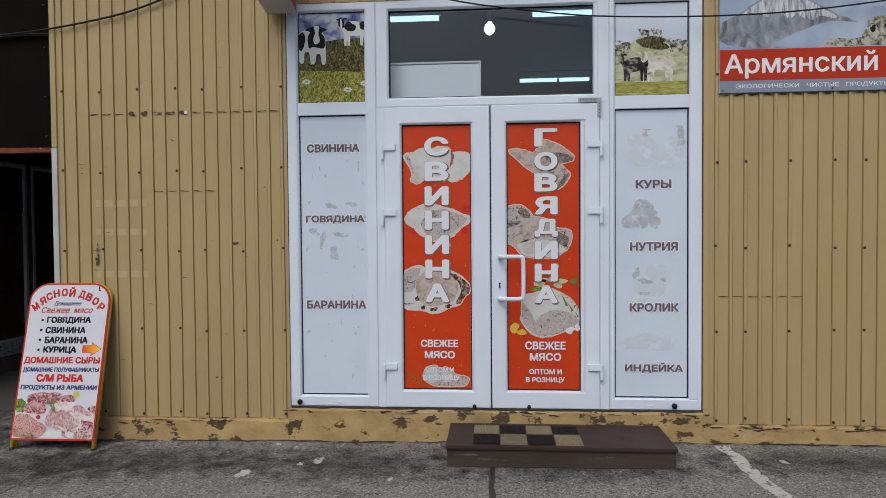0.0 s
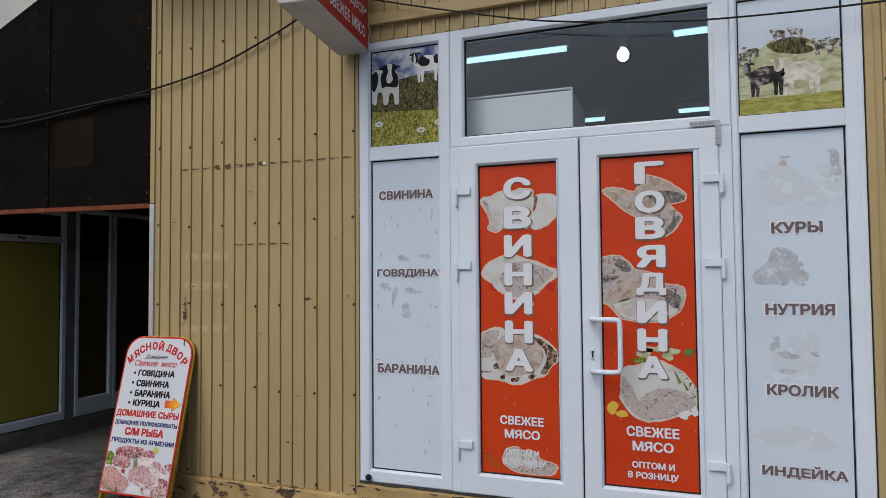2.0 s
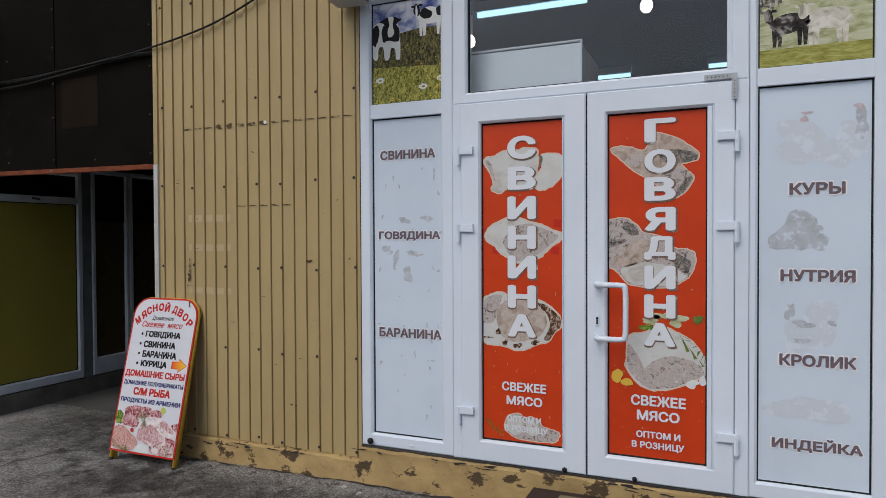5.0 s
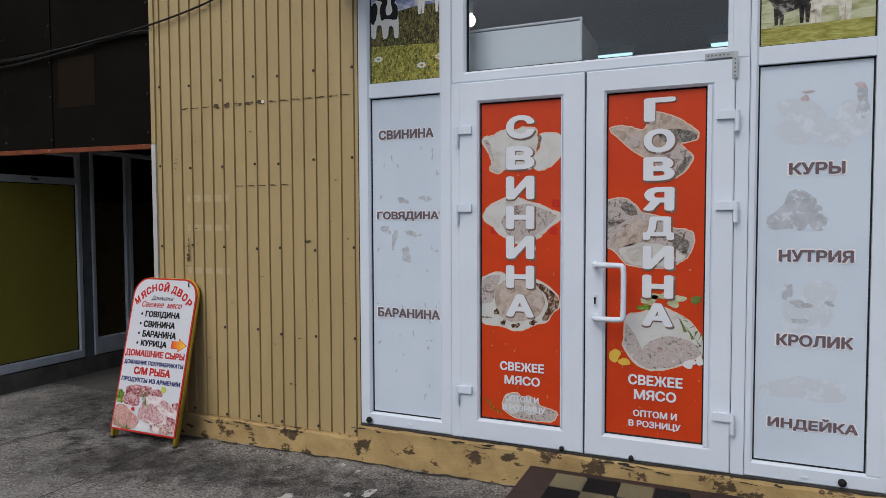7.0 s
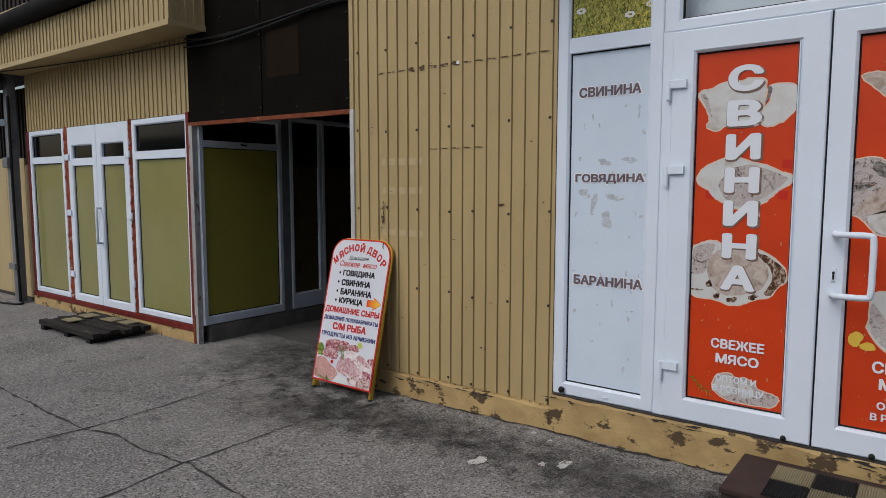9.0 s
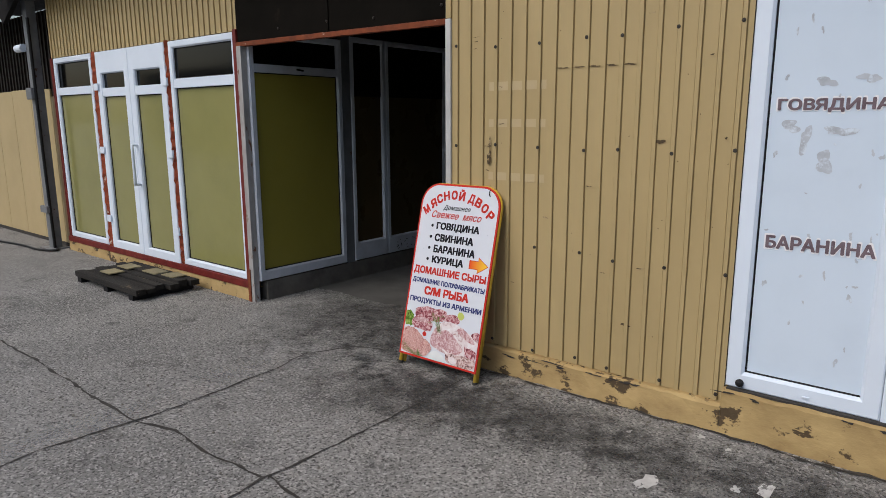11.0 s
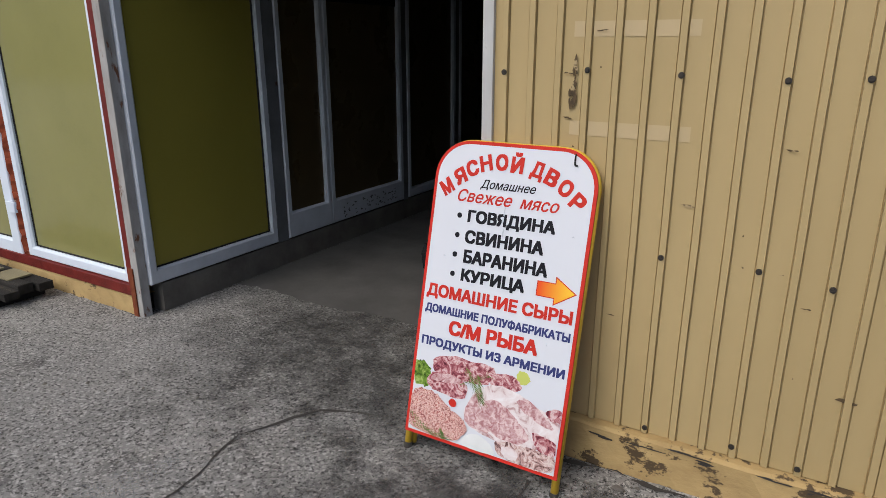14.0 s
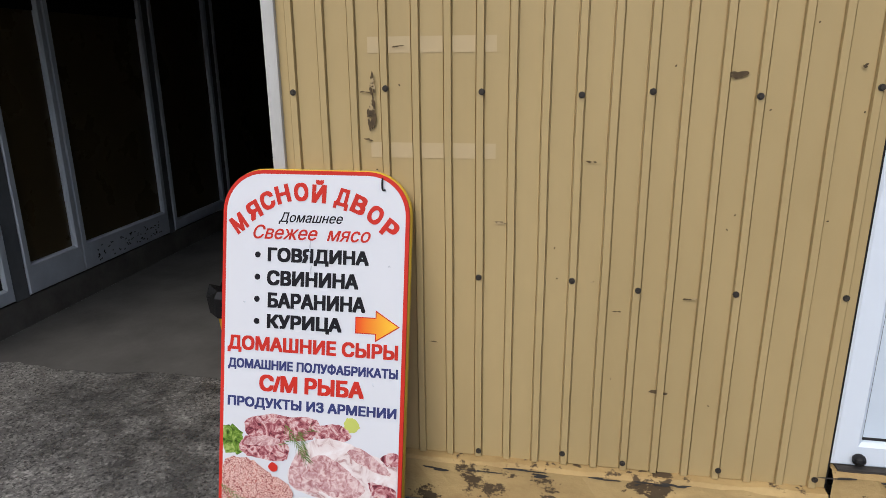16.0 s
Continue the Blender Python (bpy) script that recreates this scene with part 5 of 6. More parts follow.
for _own, _x0, _x1 in ((red1, -0.60, -0.16), (red2, 0.12, 0.57)):
    _b = bmesh.new()
    for _k in range(46):
        _l, _a = _rs.uniform(0.002, 0.014), _rs.uniform(0, 3.14)
        blob(_rs.uniform(_x0, _x1), _rs.choice((_rs.uniform(0.36, 0.85), _rs.uniform(0.36, 2.1))), max(0.0012, abs(_l * math.cos(_a)) * 0.5), max(0.0012, abs(_l * math.sin(_a))), _k, 0.3, 8, 4.5136, _b)
    part("scratches", _b, M_SCUFF, _own, "pale scratches in the red film")
_h = part("door_handle", tube_bm([(0.048, 4.484, 1.245), (0.048, 4.43, 1.245), (0.075, 4.41, 1.245), (0.19, 4.41, 1.245), (0.203, 4.41, 1.235), (0.203, 4.41, 1.10), (0.203, 4.41, 0.975), (0.19, 4.41, 0.962), (0.075, 4.41, 0.962), (0.048, 4.43, 0.962), (0.048, 4.484, 0.962)], 0.0145, 10, smooth=2), M_PVC, d2, "white plastic-coated pull handle")
_b = bmesh.new()
cylinder(_b, (0.048, 4.481, 1.245), 0.022, 0.008)
cylinder(_b, (0.048, 4.481, 0.962), 0.022, 0.008)
part("handle_rosette", _b, M_PVC, _h)
_k = part("keyhole_plate", box(0.036, 0.056, 4.477, 4.486, 1.02, 1.085, 0.003), M_PVC, d2, "white lock plate")
_b = cylinder(bmesh.new(), (0.046, 4.4755, 1.062), 0.0065, 0.004)
add_box(_b, 0.042, 0.050, 4.4735, 4.4775, 1.03, 1.06)
part("keyhole", _b, M_SEAL, _k, "black keyhole")
for _x, _own in ((-0.13, d1), (0.24, d2)):
    part("door_stop", ball(bmesh.new(), (_x, 4.474, 0.224), 0.0135), M_SEAL, _own, "black rubber stop")
for _x, _own in ((-1.345, w1), (1.205, w2)):
    part("rubber_stop", ball(bmesh.new(), (_x, 4.482, 0.238), 0.019), M_SEAL, _own, "black rubber stop")
    part("drain_cap", box(_x - 0.17 if _own is w2 else _x + 0.26, _x - 0.14 if _own is w2 else _x + 0.29, 4.492, 4.499, 0.232, 0.240, 0.002), M_PVC, _own)
_pl = tagged(part("bracket_plate", box(0.575, 0.70, 4.478, 4.4835, 2.272, 2.298), M_STEEL), "perforated galvanised corner plate on the door frame", "bracket")
part("arm", box(0.700, 0.726, 4.478, 4.4835, 2.17, 2.298), M_STEEL, _pl)
for _k in range(6):
    part("hole", cylinder(bmesh.new(), (0.59 + 0.018 * _k, 4.4775, 2.285), 0.0035, 0.002, sides=8), M_SEAL, _pl)
for _k in range(5):
    part("hole", cylinder(bmesh.new(), (0.713, 4.4775, 2.18 + 0.02 * _k), 0.0035, 0.002, sides=8), M_SEAL, _pl)

# ---- step before the door ----
_st = thing("wooden_step", "low wooden step with a dark brown deck before the door", "step", at=(0.4, 4.18, 0))
part("deck", box(-0.292, 1.085, 3.955, 4.43, 0.098, 0.122, 0.005), M_BROWN, _st, "dark brown worn laminate deck")
part("front_board", box(-0.285, 1.078, 3.968, 4.0, -0.012, 0.0975, 0.004), M_WOOD, _st, "grey weathered front board")
part("side_board", box(-0.285, -0.255, 4.001, 4.42, -0.014, 0.0975, 0.004), M_WOOD, _st)
part("side_board", box(1.048, 1.078, 4.001, 4.42, -0.006, 0.0975, 0.004), M_WOOD, _st)


def mat_tile(x, y, material, w=0.164, d=0.18):
    """A ribbed square of doormat."""
    bm = bmesh.new()
    row = [(x, 0.1225)]
    for k in range(16):
        a = x + 0.003 + k * (w - 0.006) / 16
        p = (w - 0.006) / 16
        row += [(a, 0.130), (a + 0.1 * p, 0.135), (a + 0.55 * p, 0.135), (a + 0.65 * p, 0.130)]
    row += [(x + w - 0.002, 0.130), (x + w, 0.1225)]
    near, far = [[bm.verts.new((px, py, pz)) for px, pz in row] for py in (y, y + d)]
    for k in range(len(row)):
        q = (k + 1) % len(row)
        bm.faces.new((near[k], near[q], far[q], far[k]))
    bm.faces.new(near[::-1])
    bm.faces.new(far)
    return bm


_dm = thing("doormat", "chequered black and gold ribbed doormat on the step", "doormat", at=(0.21, 4.18, 0.1225))
for _i in range(4):
    for _j in range(2):
        part("mat_square", mat_tile(-0.128 + 0.168 * _i, 3.985 + 0.184 * _j, M_MAT_BLACK if (_i + _j) % 2 == 0 else M_MAT_GOLD), M_MAT_BLACK if (_i + _j) % 2 == 0 else M_MAT_GOLD, _dm)

# ---- pavement sign leaning on the wall ----
_lean = radians(13.83)
bd = thing("pavement_sign", "white leaning pavement sign with meat-shop lettering, yellow frame", "sign")
bd.matrix_basis = pose(-2.981, 4.195, -0.0565) @ Matrix.Rotation(-_lean, 4, 'X')
BW, B0, BH, BR = 0.3015, 0.085, 1.164, 0.135


def arch(inset, bottom, n=10):
    """The sign's outline: straight sides and rounded upper corners."""
    w, h, r = BW - inset, BH - inset, BR - inset
    pts = [(-w, bottom), (w, bottom)]
    for k in range(n + 1):
        a = math.pi / 2 * k / n
        pts.append((w - r + r * math.cos(a), h - r + r * math.sin(a)))
    for k in range(n + 1):
        a = math.pi / 2 + math.pi / 2 * k / n
        pts.append((-w + r + r * math.cos(a), h - r + r * math.sin(a)))
    return pts


def slab(points, y0, y1):
    bm = bmesh.new()
    f = bm.faces.new([bm.verts.new((x, y0, z)) for x, z in points])
    ext = bmesh.ops.extrude_face_region(bm, geom=[f])
    bmesh.ops.translate(bm, vec=(0, y1 - y0, 0), verts=[g for g in ext["geom"] if isinstance(g, bmesh.types.BMVert)])
    bmesh.ops.recalc_face_normals(bm, faces=bm.faces[:])
    return bm


def bp(name, bm, m, label=""):
    return part(name, bm, m, bd, label, local=True)


bp("panel", slab(arch(0.004, B0), 0.0, 0.006), M_BOARD_RED, "red-edged sheet")
bp("print", poly(arch(0.016, B0 + 0.012), -0.0010), M_BOARD, "white printed face")
_leg = arch(0.012, 0.0)
bp("frame_tube", tube_bm([(BW - 0.012, 0.02, 0.024)] + [(x, 0.02, z) for x, z in _leg[2:]] + [(-BW + 0.012, 0.02, 0.024)], 0.0135, 10, smooth=0), M_YELLOW, "yellow enamelled tube frame with chipped feet")
_leg = arch(0.02, 0.0)
bp("rear_frame", tube_bm([(BW - 0.02, 0.046, 0.03)] + [(x, 0.030 + 0.016 * (1 - z / BH), z - 0.012) for x, z in _leg[2:]] + [(-BW + 0.02, 0.046, 0.03)], 0.0115, 10, smooth=0), M_YELLOW, "second yellow tube frame folded behind")
for _sx in (1, -1):
    bp("rubber_foot", cylinder(bmesh.new(), (_sx * (BW - 0.012), 0.02, 0.025), 0.016, 0.022, 'Z'), M_DIRT, "dark worn foot")
bp("hook", tube_bm([(0.212, -0.004, 1.143), (0.212, -0.008, 1.13), (0.212, -0.004, 1.106), (0.222, -0.004, 1.107)], 0.0028, 6), M_SEAL, "small black wire hook")
for _k, (_px, _pv) in enumerate(((-0.01, 0.93), (-0.012, 0.90), (-0.006, 0.86), (0.24, 0.88), (-0.22, 0.75), (0.2, 0.52))):
    bp("chip", blob(_px, _pv, 0.003, 0.012 if _k < 3 else 0.004, _k, 0.4, 12, -0.0032), M_FADED, "grey chip in the print")

T1 = -0.0016
for _ch, _x, _z in (("М", -0.244, 0.994), ("Я", -0.196, 1.035), ("С", -0.152, 1.066), ("Н", -0.102, 1.087), ("О", -0.043, 1.095), ("Й", 0.015, 1.098), ("Д", 0.088, 1.077), ("В", 0.142, 1.061), ("О", 0.193, 1.032), ("Р", 0.239, 0.991)):
    bp("letter", letters(_ch, _x, _z, T1, 0.046, 0.070 if _ch == "Й" else 0.064 if _ch == "Д" else 0.056, 0.055, 0, -_x * 2.7, True), M_BOARD_RED, "red arched letter " + _ch)
for _t, _cx, _v, _w, _hh, _m, _bold, _sh in (("Домашнее", -0.011, 1.014, 0.206, 0.036, M_BOARD_BLACK, 0.012, 0.3), ("Свежее  мясо", -0.008, 0.970, 0.376, 0.044, M_BOARD_RED, 0.018, 0.3),
                                       ("ГОВЯДИНА", 0.015, 0.897, 0.324, 0.052, M_BOARD_BLACK, 0.055, 0), ("СВИНИНА", -0.001, 0.829, 0.294, 0.047, M_BOARD_BLACK, 0.055, 0),
                                       ("БАРАНИНА", 0.013, 0.760, 0.314, 0.047, M_BOARD_BLACK, 0.055, 0), ("КУРИЦА", -0.024, 0.690, 0.242, 0.052, M_BOARD_BLACK, 0.055, 0),
                                       ("ДОМАШНИЕ СЫРЫ", 0.0, 0.618, 0.55, 0.054, M_BOARD_RED, 0.05, 0), ("ДОМАШНИЕ ПОЛУФАБРИКАТЫ", 0.002, 0.555, 0.549, 0.037, M_BOARD_BLUE, 0.05, 0),
                                       ("С/М РЫБА", 0.003, 0.500, 0.339, 0.053, M_BOARD_RED, 0.055, 0), ("ПРОДУКТЫ ИЗ АРМЕНИИ", 0.002, 0.434, 0.547, 0.038, M_BOARD_BLUE, 0.05, 0)):
    for _nm, _b in words(_t, letters(_t, _cx, _v, T1, _w, _hh, _bold, _sh, 0.0, _sh == 0)):
        bp("lettering", _b, _m, "printed word " + _nm)
for _v in (0.899, 0.830, 0.761, 0.692):
    bp("bullet_dot", blob(-0.180, _v, 0.0095, 0.0095, 1, 0.0, 16, T1), M_BOARD_BLACK)
bp("arrow", poly([(0.142, 0.676), (0.205, 0.676), (0.205, 0.656), (0.272, 0.699), (0.205, 0.741), (0.205, 0.721), (0.142, 0.721)], T1 - 0.0003), M_ARROW, "arrow fading from red to yellow pointing right")
bp("arrow_outline", poly([(0.139, 0.673), (0.202, 0.673), (0.202, 0.650), (0.278, 0.699), (0.202, 0.747), (0.202, 0.724), (0.139, 0.724)], T1), M_BOARD_RED)


def sign_print(name, points, m, level, rough=0.0025, rounds=2):
    bm = outline(points, T1 - 0.0004 * level, None, 0.0, level, rough, rounds)
    for q in bm.verts:
        q.co.x = max(-BW + 0.0165, min(BW - 0.0165, q.co.x))
        q.co.z = max(B0 + 0.0125, q.co.z)
    bp(name, bm, m)


sign_print("salad_picture", [(-0.29, 0.27), (-0.29, 0.355), (-0.26, 0.362), (-0.225, 0.345), (-0.20, 0.30), (-0.23, 0.265)], P_LEAF, 1, 0.006)
sign_print("lime_picture", [(0.11, 0.385), (0.118, 0.413), (0.145, 0.414), (0.165, 0.388), (0.15, 0.368), (0.12, 0.368)], M_LIME, 1)
sign_print("meat_picture", [(-0.215, 0.345), (-0.21, 0.385), (-0.13, 0.405), (-0.05, 0.400), (0.02, 0.405), (0.04, 0.375), (0.01, 0.33), (-0.10, 0.32), (-0.20, 0.33)], P_PINK, 2)
sign_print("meat_picture", [(-0.235, 0.285), (-0.215, 0.325), (-0.165, 0.343), (-0.09, 0.335), (-0.06, 0.30), (-0.07, 0.262), (-0.12, 0.255), (-0.20, 0.262)], P_PINK, 3)
sign_print("meat_picture", [(-0.22, 0.30), (-0.20, 0.325), (-0.15, 0.336), (-0.09, 0.328), (-0.11, 0.305), (-0.17, 0.30)], P_STEAK, 4)
sign_print("meat_picture", [(0.01, 0.345), (0.035, 0.38), (0.08, 0.392), (0.125, 0.378), (0.14, 0.35), (0.10, 0.325), (0.04, 0.325)], P_PINK, 3)
sign_print("meat_picture", [(-0.07, 0.22), (-0.03, 0.31), (0.02, 0.34), (0.09, 0.345), (0.16, 0.325), (0.20, 0.30), (0.288, 0.295), (0.288, 0.20), (0.24, 0.17), (0.15, 0.15), (0.02, 0.155), (-0.05, 0.175)], P_RINDS, 5)
sign_print("meat_picture", [(-0.065, 0.19), (-0.06, 0.24), (-0.035, 0.29), (0.0, 0.31), (-0.01, 0.26), (0.0, 0.21), (0.05, 0.17), (-0.02, 0.17)], P_STEAK, 6)
sign_print("meat_picture", [(-0.01, 0.225), (0.005, 0.275), (0.05, 0.295), (0.10, 0.27), (0.15, 0.235), (0.19, 0.195), (0.16, 0.165), (0.09, 0.162), (0.03, 0.18)], P_STEAK, 6)
sign_print("meat_picture", [(0.12, 0.31), (0.16, 0.325), (0.20, 0.305), (0.25, 0.27), (0.27, 0.245), (0.22, 0.248), (0.15, 0.28)], P_STEAK, 6)
sign_print("meat_picture", [(0.225, 0.30), (0.26, 0.318), (0.288, 0.315), (0.288, 0.275), (0.25, 0.275)], P_PINK, 6)
sign_print("meat_picture", [(0.19, 0.225), (0.24, 0.215), (0.285, 0.205), (0.28, 0.155), (0.22, 0.165), (0.20, 0.19)], P_PINK, 6)
sign_print("meat_picture", [(0.06, 0.15), (0.11, 0.165), (0.17, 0.16), (0.20, 0.17), (0.24, 0.16), (0.285, 0.165), (0.285, 0.098), (0.13, 0.098), (0.075, 0.11)], P_BOTTOM, 7)
sign_print("meat_picture", [(0.085, 0.135), (0.13, 0.15), (0.16, 0.13), (0.15, 0.105), (0.11, 0.10)], P_RINDS, 8)
sign_print("mince_picture", [(-0.29, 0.10), (-0.29, 0.245), (-0.24, 0.262), (-0.18, 0.255), (-0.14, 0.225), (-0.10, 0.205), (-0.055, 0.185), (-0.045, 0.15), (-0.07, 0.115), (-0.11, 0.098)], P_MINCE, 8, 0.004)
sign_print("tomato_picture", [(-0.133, 0.238), (-0.117, 0.256), (-0.098, 0.244), (-0.10, 0.226), (-0.118, 0.222)], M_BOARD_RED, 9, 0.0)
sign_print("garlic_picture", [(-0.07, 0.098), (-0.055, 0.135), (-0.01, 0.158), (0.04, 0.142), (0.072, 0.112), (0.068, 0.098)], M_WHITE_PRINT, 10, 0.001)
_r = random.Random(8)
for _ox, _ov, _tilt, _len in ((-0.075, 0.375, -1.0, 0.12), (-0.03, 0.36, -1.25, 0.10), (-0.095, 0.31, 0.5, 0.13), (-0.285, 0.165, -0.55, 0.15), (-0.265, 0.125, -0.15, 0.16), (-0.15, 0.135, -1.3, 0.05)):
    _b = bmesh.new()
    for _k in range(20):
        _u = _len * _k / 20
        _px, _pv = _ox + _u * math.cos(_tilt), _ov + _u * math.sin(_tilt)
        _a = _tilt + (0.55 if _k % 2 else -0.55) + _r.uniform(-.2, .2)
        _l = _r.uniform(0.018, 0.034)
        poly([(_px - 0.0015, max(0.099, _pv)), (_px + _l * math.cos(_a), max(0.099, _pv + _l * math.sin(_a))), (_px + 0.0015, max(0.099, _pv + 0.003))], T1 - 0.0046, _b)
    bp("rosemary_picture", _b, M_HERB)

# ---- projecting light box ----
_lb = thing("light_box_sign", "projecting white light box sign with red faces", "sign", at=(-1.435, 4.47, 2.915))
_lb.matrix_basis = pose(-1.432, 4.465, 2.915, 0, 0, 7.5)


def lp(name, bm, m, label="", own=None):
    return part(name, bm, m, own or _lb, label, local=True)


lp("casing", box(-0.102, 0.102, -0.84, 0.0, 0, 0.5, 0.006), M_LIGHTBOX, "grubby white casing")
lp("wall_bracket", box(-0.03, 0.03, 0.0, 0.04, 0.1, 0.4), M_STEEL)
_b = bmesh.new()
_b.faces.new([_b.verts.new(p) for p in ((0.1035, -0.825, 0.015), (0.1035, -0.012, 0.015), (0.1035, -0.012, 0.49), (0.1035, -0.825, 0.49))])
_f = lp("red_face", _b, M_SIGN_RED, "bright red face with pale lettering")
for _t, _cy, _cz, _w, _hh in (("СВЕЖЕЕ МЯСО", -0.36, 0.105, 0.58, 0.075), ("МЯСНОЙ ДВОР\"", -0.40, 0.235, 0.72, 0.09)):
    for _nm, _b in words(_t, letters(_t, 0, 0, 0, _w, _hh, 0.025)):
        for _v in _b.verts:
            _v.co = (0.1050 - _v.co.y, _cy + _v.co.x, _cz + _v.co.z)
        lp("lettering", _b, M_HALO, "pale word " + _nm.strip('"'), _f)
lp("loose_wire", tube_bm([(0.106, -0.02, 0.17), (0.125, -0.03, 0.13), (0.106, -0.02, 0.07), (0.10, 0.0, -0.02), (0.105, 0.01, -0.05)], 0.0035, 6), M_LIGHTBOX, "loose white wire")

# ---- banner on the right wall ----
_bn = thing("banner", "printed banner with a snowy mountain over a red band", "banner", at=(2.5, 4.487, 2.31))
part("sheet", box(1.49, 3.6, 4.486, 4.492, 2.308, 3.2), P_HAZE, _bn, "printed blue-grey sky")
part("mountain", outline([(1.492, 2.60), (1.492, 2.76), (1.62, 2.83), (1.78, 2.93), (1.85, 2.985), (1.93, 2.985), (2.05, 2.90), (2.2, 2.81), (2.45, 2.70), (2.5, 2.60)], 4.4852, None, 0.0, 3, 0.006), P_RIDGE, _bn, "printed snowy mountain")
part("mist", outline([(1.75, 2.59), (1.95, 2.68), (2.15, 2.76), (2.45, 2.74), (3.59, 2.74), (3.59, 2.59)], 4.4848, None, 0.0, 4, 0.004), P_HAZE, _bn)
part("snow", outline([(1.60, 2.80), (1.78, 2.915), (1.85, 2.975), (1.93, 2.975), (2.05, 2.89), (2.2, 2.80), (2.28, 2.755), (2.12, 2.80), (2.05, 2.76), (1.98, 2.82), (1.93, 2.77), (1.86, 2.83), (1.80, 2.79), (1.74, 2.83)], 4.4844, None, 0.0, 5, 0.006), P_SNOW, _bn)
part("ruin", outline([(2.14, 2.59), (2.15, 2.635), (2.22, 2.645), (2.38, 2.64), (2.40, 2.70), (2.43, 2.765), (2.52, 2.785), (2.58, 2.82), (2.7, 2.83), (2.95, 2.84), (3.0, 2.59)], 4.4840, None, 0.0, 6, 0.008), P_RUIN, _bn, "printed stone ruin")
_b = bmesh.new()
for _k in range(3):
    blob(2.45 + 0.09 * _k, 2.70 + 0.02 * _k, 0.02, 0.02, _k, 0.2, 14, 4.4834, _b)
part("ruin_opening", _b, M_BLACK_PRINT, _bn)
_rb = part("red_band", poly([(1.492, 2.386), (3.598, 2.386), (3.598, 2.588), (1.492, 2.588)], 4.4834), M_BANNER_RED, _bn, "dark red band")
_gb = part("grey_band", poly([(1.492, 2.31), (3.598, 2.31), (3.598, 2.386), (1.492, 2.386)], 4.4834), M_BANNER_GREY, _bn, "blue-grey band")
part("lettering", letters("Армянский", 2.0, 2.482, 4.4822, 0.96, 0.165, 0.02), M_HALO, _rb, "white word Армянский")
_t = "ЭКОЛОГИЧЕСКИ   ЧИСТЫЕ   ПРОДУКТЫ"
for _nm, _b in words(_t, letters(_t, 2.075, 2.347, 4.4826, 0.96, 0.032, 0.01)):
    part("lettering", _b, M_HALO, _gb, "small white word " + _nm)
for _x in (1.51, 2.2, 2.9):
    part("screw", screw(_x, 2.325, 4.486), M_SCREW, _bn)

# ---- cables ----


def cable(points, radius, label):
    tagged(part("cable", tube_bm(points, radius, 6), M_CABLE), label, "cable")


cable([(-9.0, 4.16, 2.84), (-7, 4.5, 2.83), (-5.4, 4.52, 2.80), (-4.85, 4.50, 2.78), (-4.2, 4.49, 2.79), (-3.5, 4.48, 2.83), (-3.13, 4.47, 2.86), (-2.8, 4.475, 2.91), (-2.49, 4.475, 2.97), (-2.06, 4.47, 3.12), (-1.85, 4.46, 3.20), (-1.6, 4.47, 3.32), (-1.3, 4.47, 3.4)], 0.007, "black cable hung along the shop fronts")
cable([(-5.3, 4.52, 2.83), (-4.7, 4.5, 2.76), (-4.0, 4.49, 2.80), (-3.4, 4.50, 2.85), (-3.12, 4.51, 2.84)], 0.009, "black cable sagging over the dark panel")
cable([(-5.3, 4.51, 2.75), (-4.7, 4.5, 2.72), (-4.0, 4.49, 2.77), (-3.4, 4.50, 2.84), (-3.12, 4.515, 2.83)], 0.008, "black cable sagging over the dark panel")
cable([(-1.32, 4.44, 3.25), (-0.9, 4.42, 3.12), (-0.296, 4.42, 2.955), (0.04, 4.42, 2.895), (0.40, 4.42, 2.845), (0.70, 4.42, 2.812), (1.35, 4.42, 2.79), (1.91, 4.42, 2.80), (2.46, 4.42, 2.85), (3.6, 4.44, 3.0), (4.5, 4.48, 3.2)], 0.005, "thin black wire slung across the shop front")

# ---- shop room behind the fanlight ----
for _n, _q in (("room_wall_back", (-3.0, 3.6, 13.0, 13.1, 0, 3.95)), ("room_wall_left", (-3.08, -2.98, 4.76, 13.0, 0, 3.95)), ("room_wall_right", (3.6, 3.7, 4.76, 13.0, 0, 3.95)), ("room_floor", (-3.0, 3.6, 4.76, 13.0, 0.10, 0.14))):
    structure(_n, box(*_q), M_ROOM, "shop interior, tinted blue for sky reflected in the fanlight", "wall")
structure("room_ceiling", box(-3.1, 3.7, 4.56, 13.1, 3.96, 4.05), M_ROOM, "shop ceiling, tinted blue for sky reflected in the fanlight", "ceiling")


def tube_lamp(x0, x1, y, z=3.82):
    t = thing("tube_light", "glowing fluorescent tube light under the shop ceiling", "light", "tube lights", at=((x0 + x1) / 2, y, z))
    part("housing", box(x0 - 0.02, x1 + 0.02, y - 0.03, y + 0.03, z + 0.03, z + 0.135), M_PVC, t)
    part("tube", cylinder(bmesh.new(), ((x0 + x1) / 2, y, z), 0.026, x1 - x0, 'X'), M_TUBE, t, "glowing white tube")


tube_lamp(-1.73, -0.59, 7.5)
tube_lamp(0.46, 1.6, 7.48)
tube_lamp(-1.75, -0.60, 10.8)
tube_lamp(0.45, 1.04, 10.75)
tube_lamp(1.08, 1.55, 10.75)
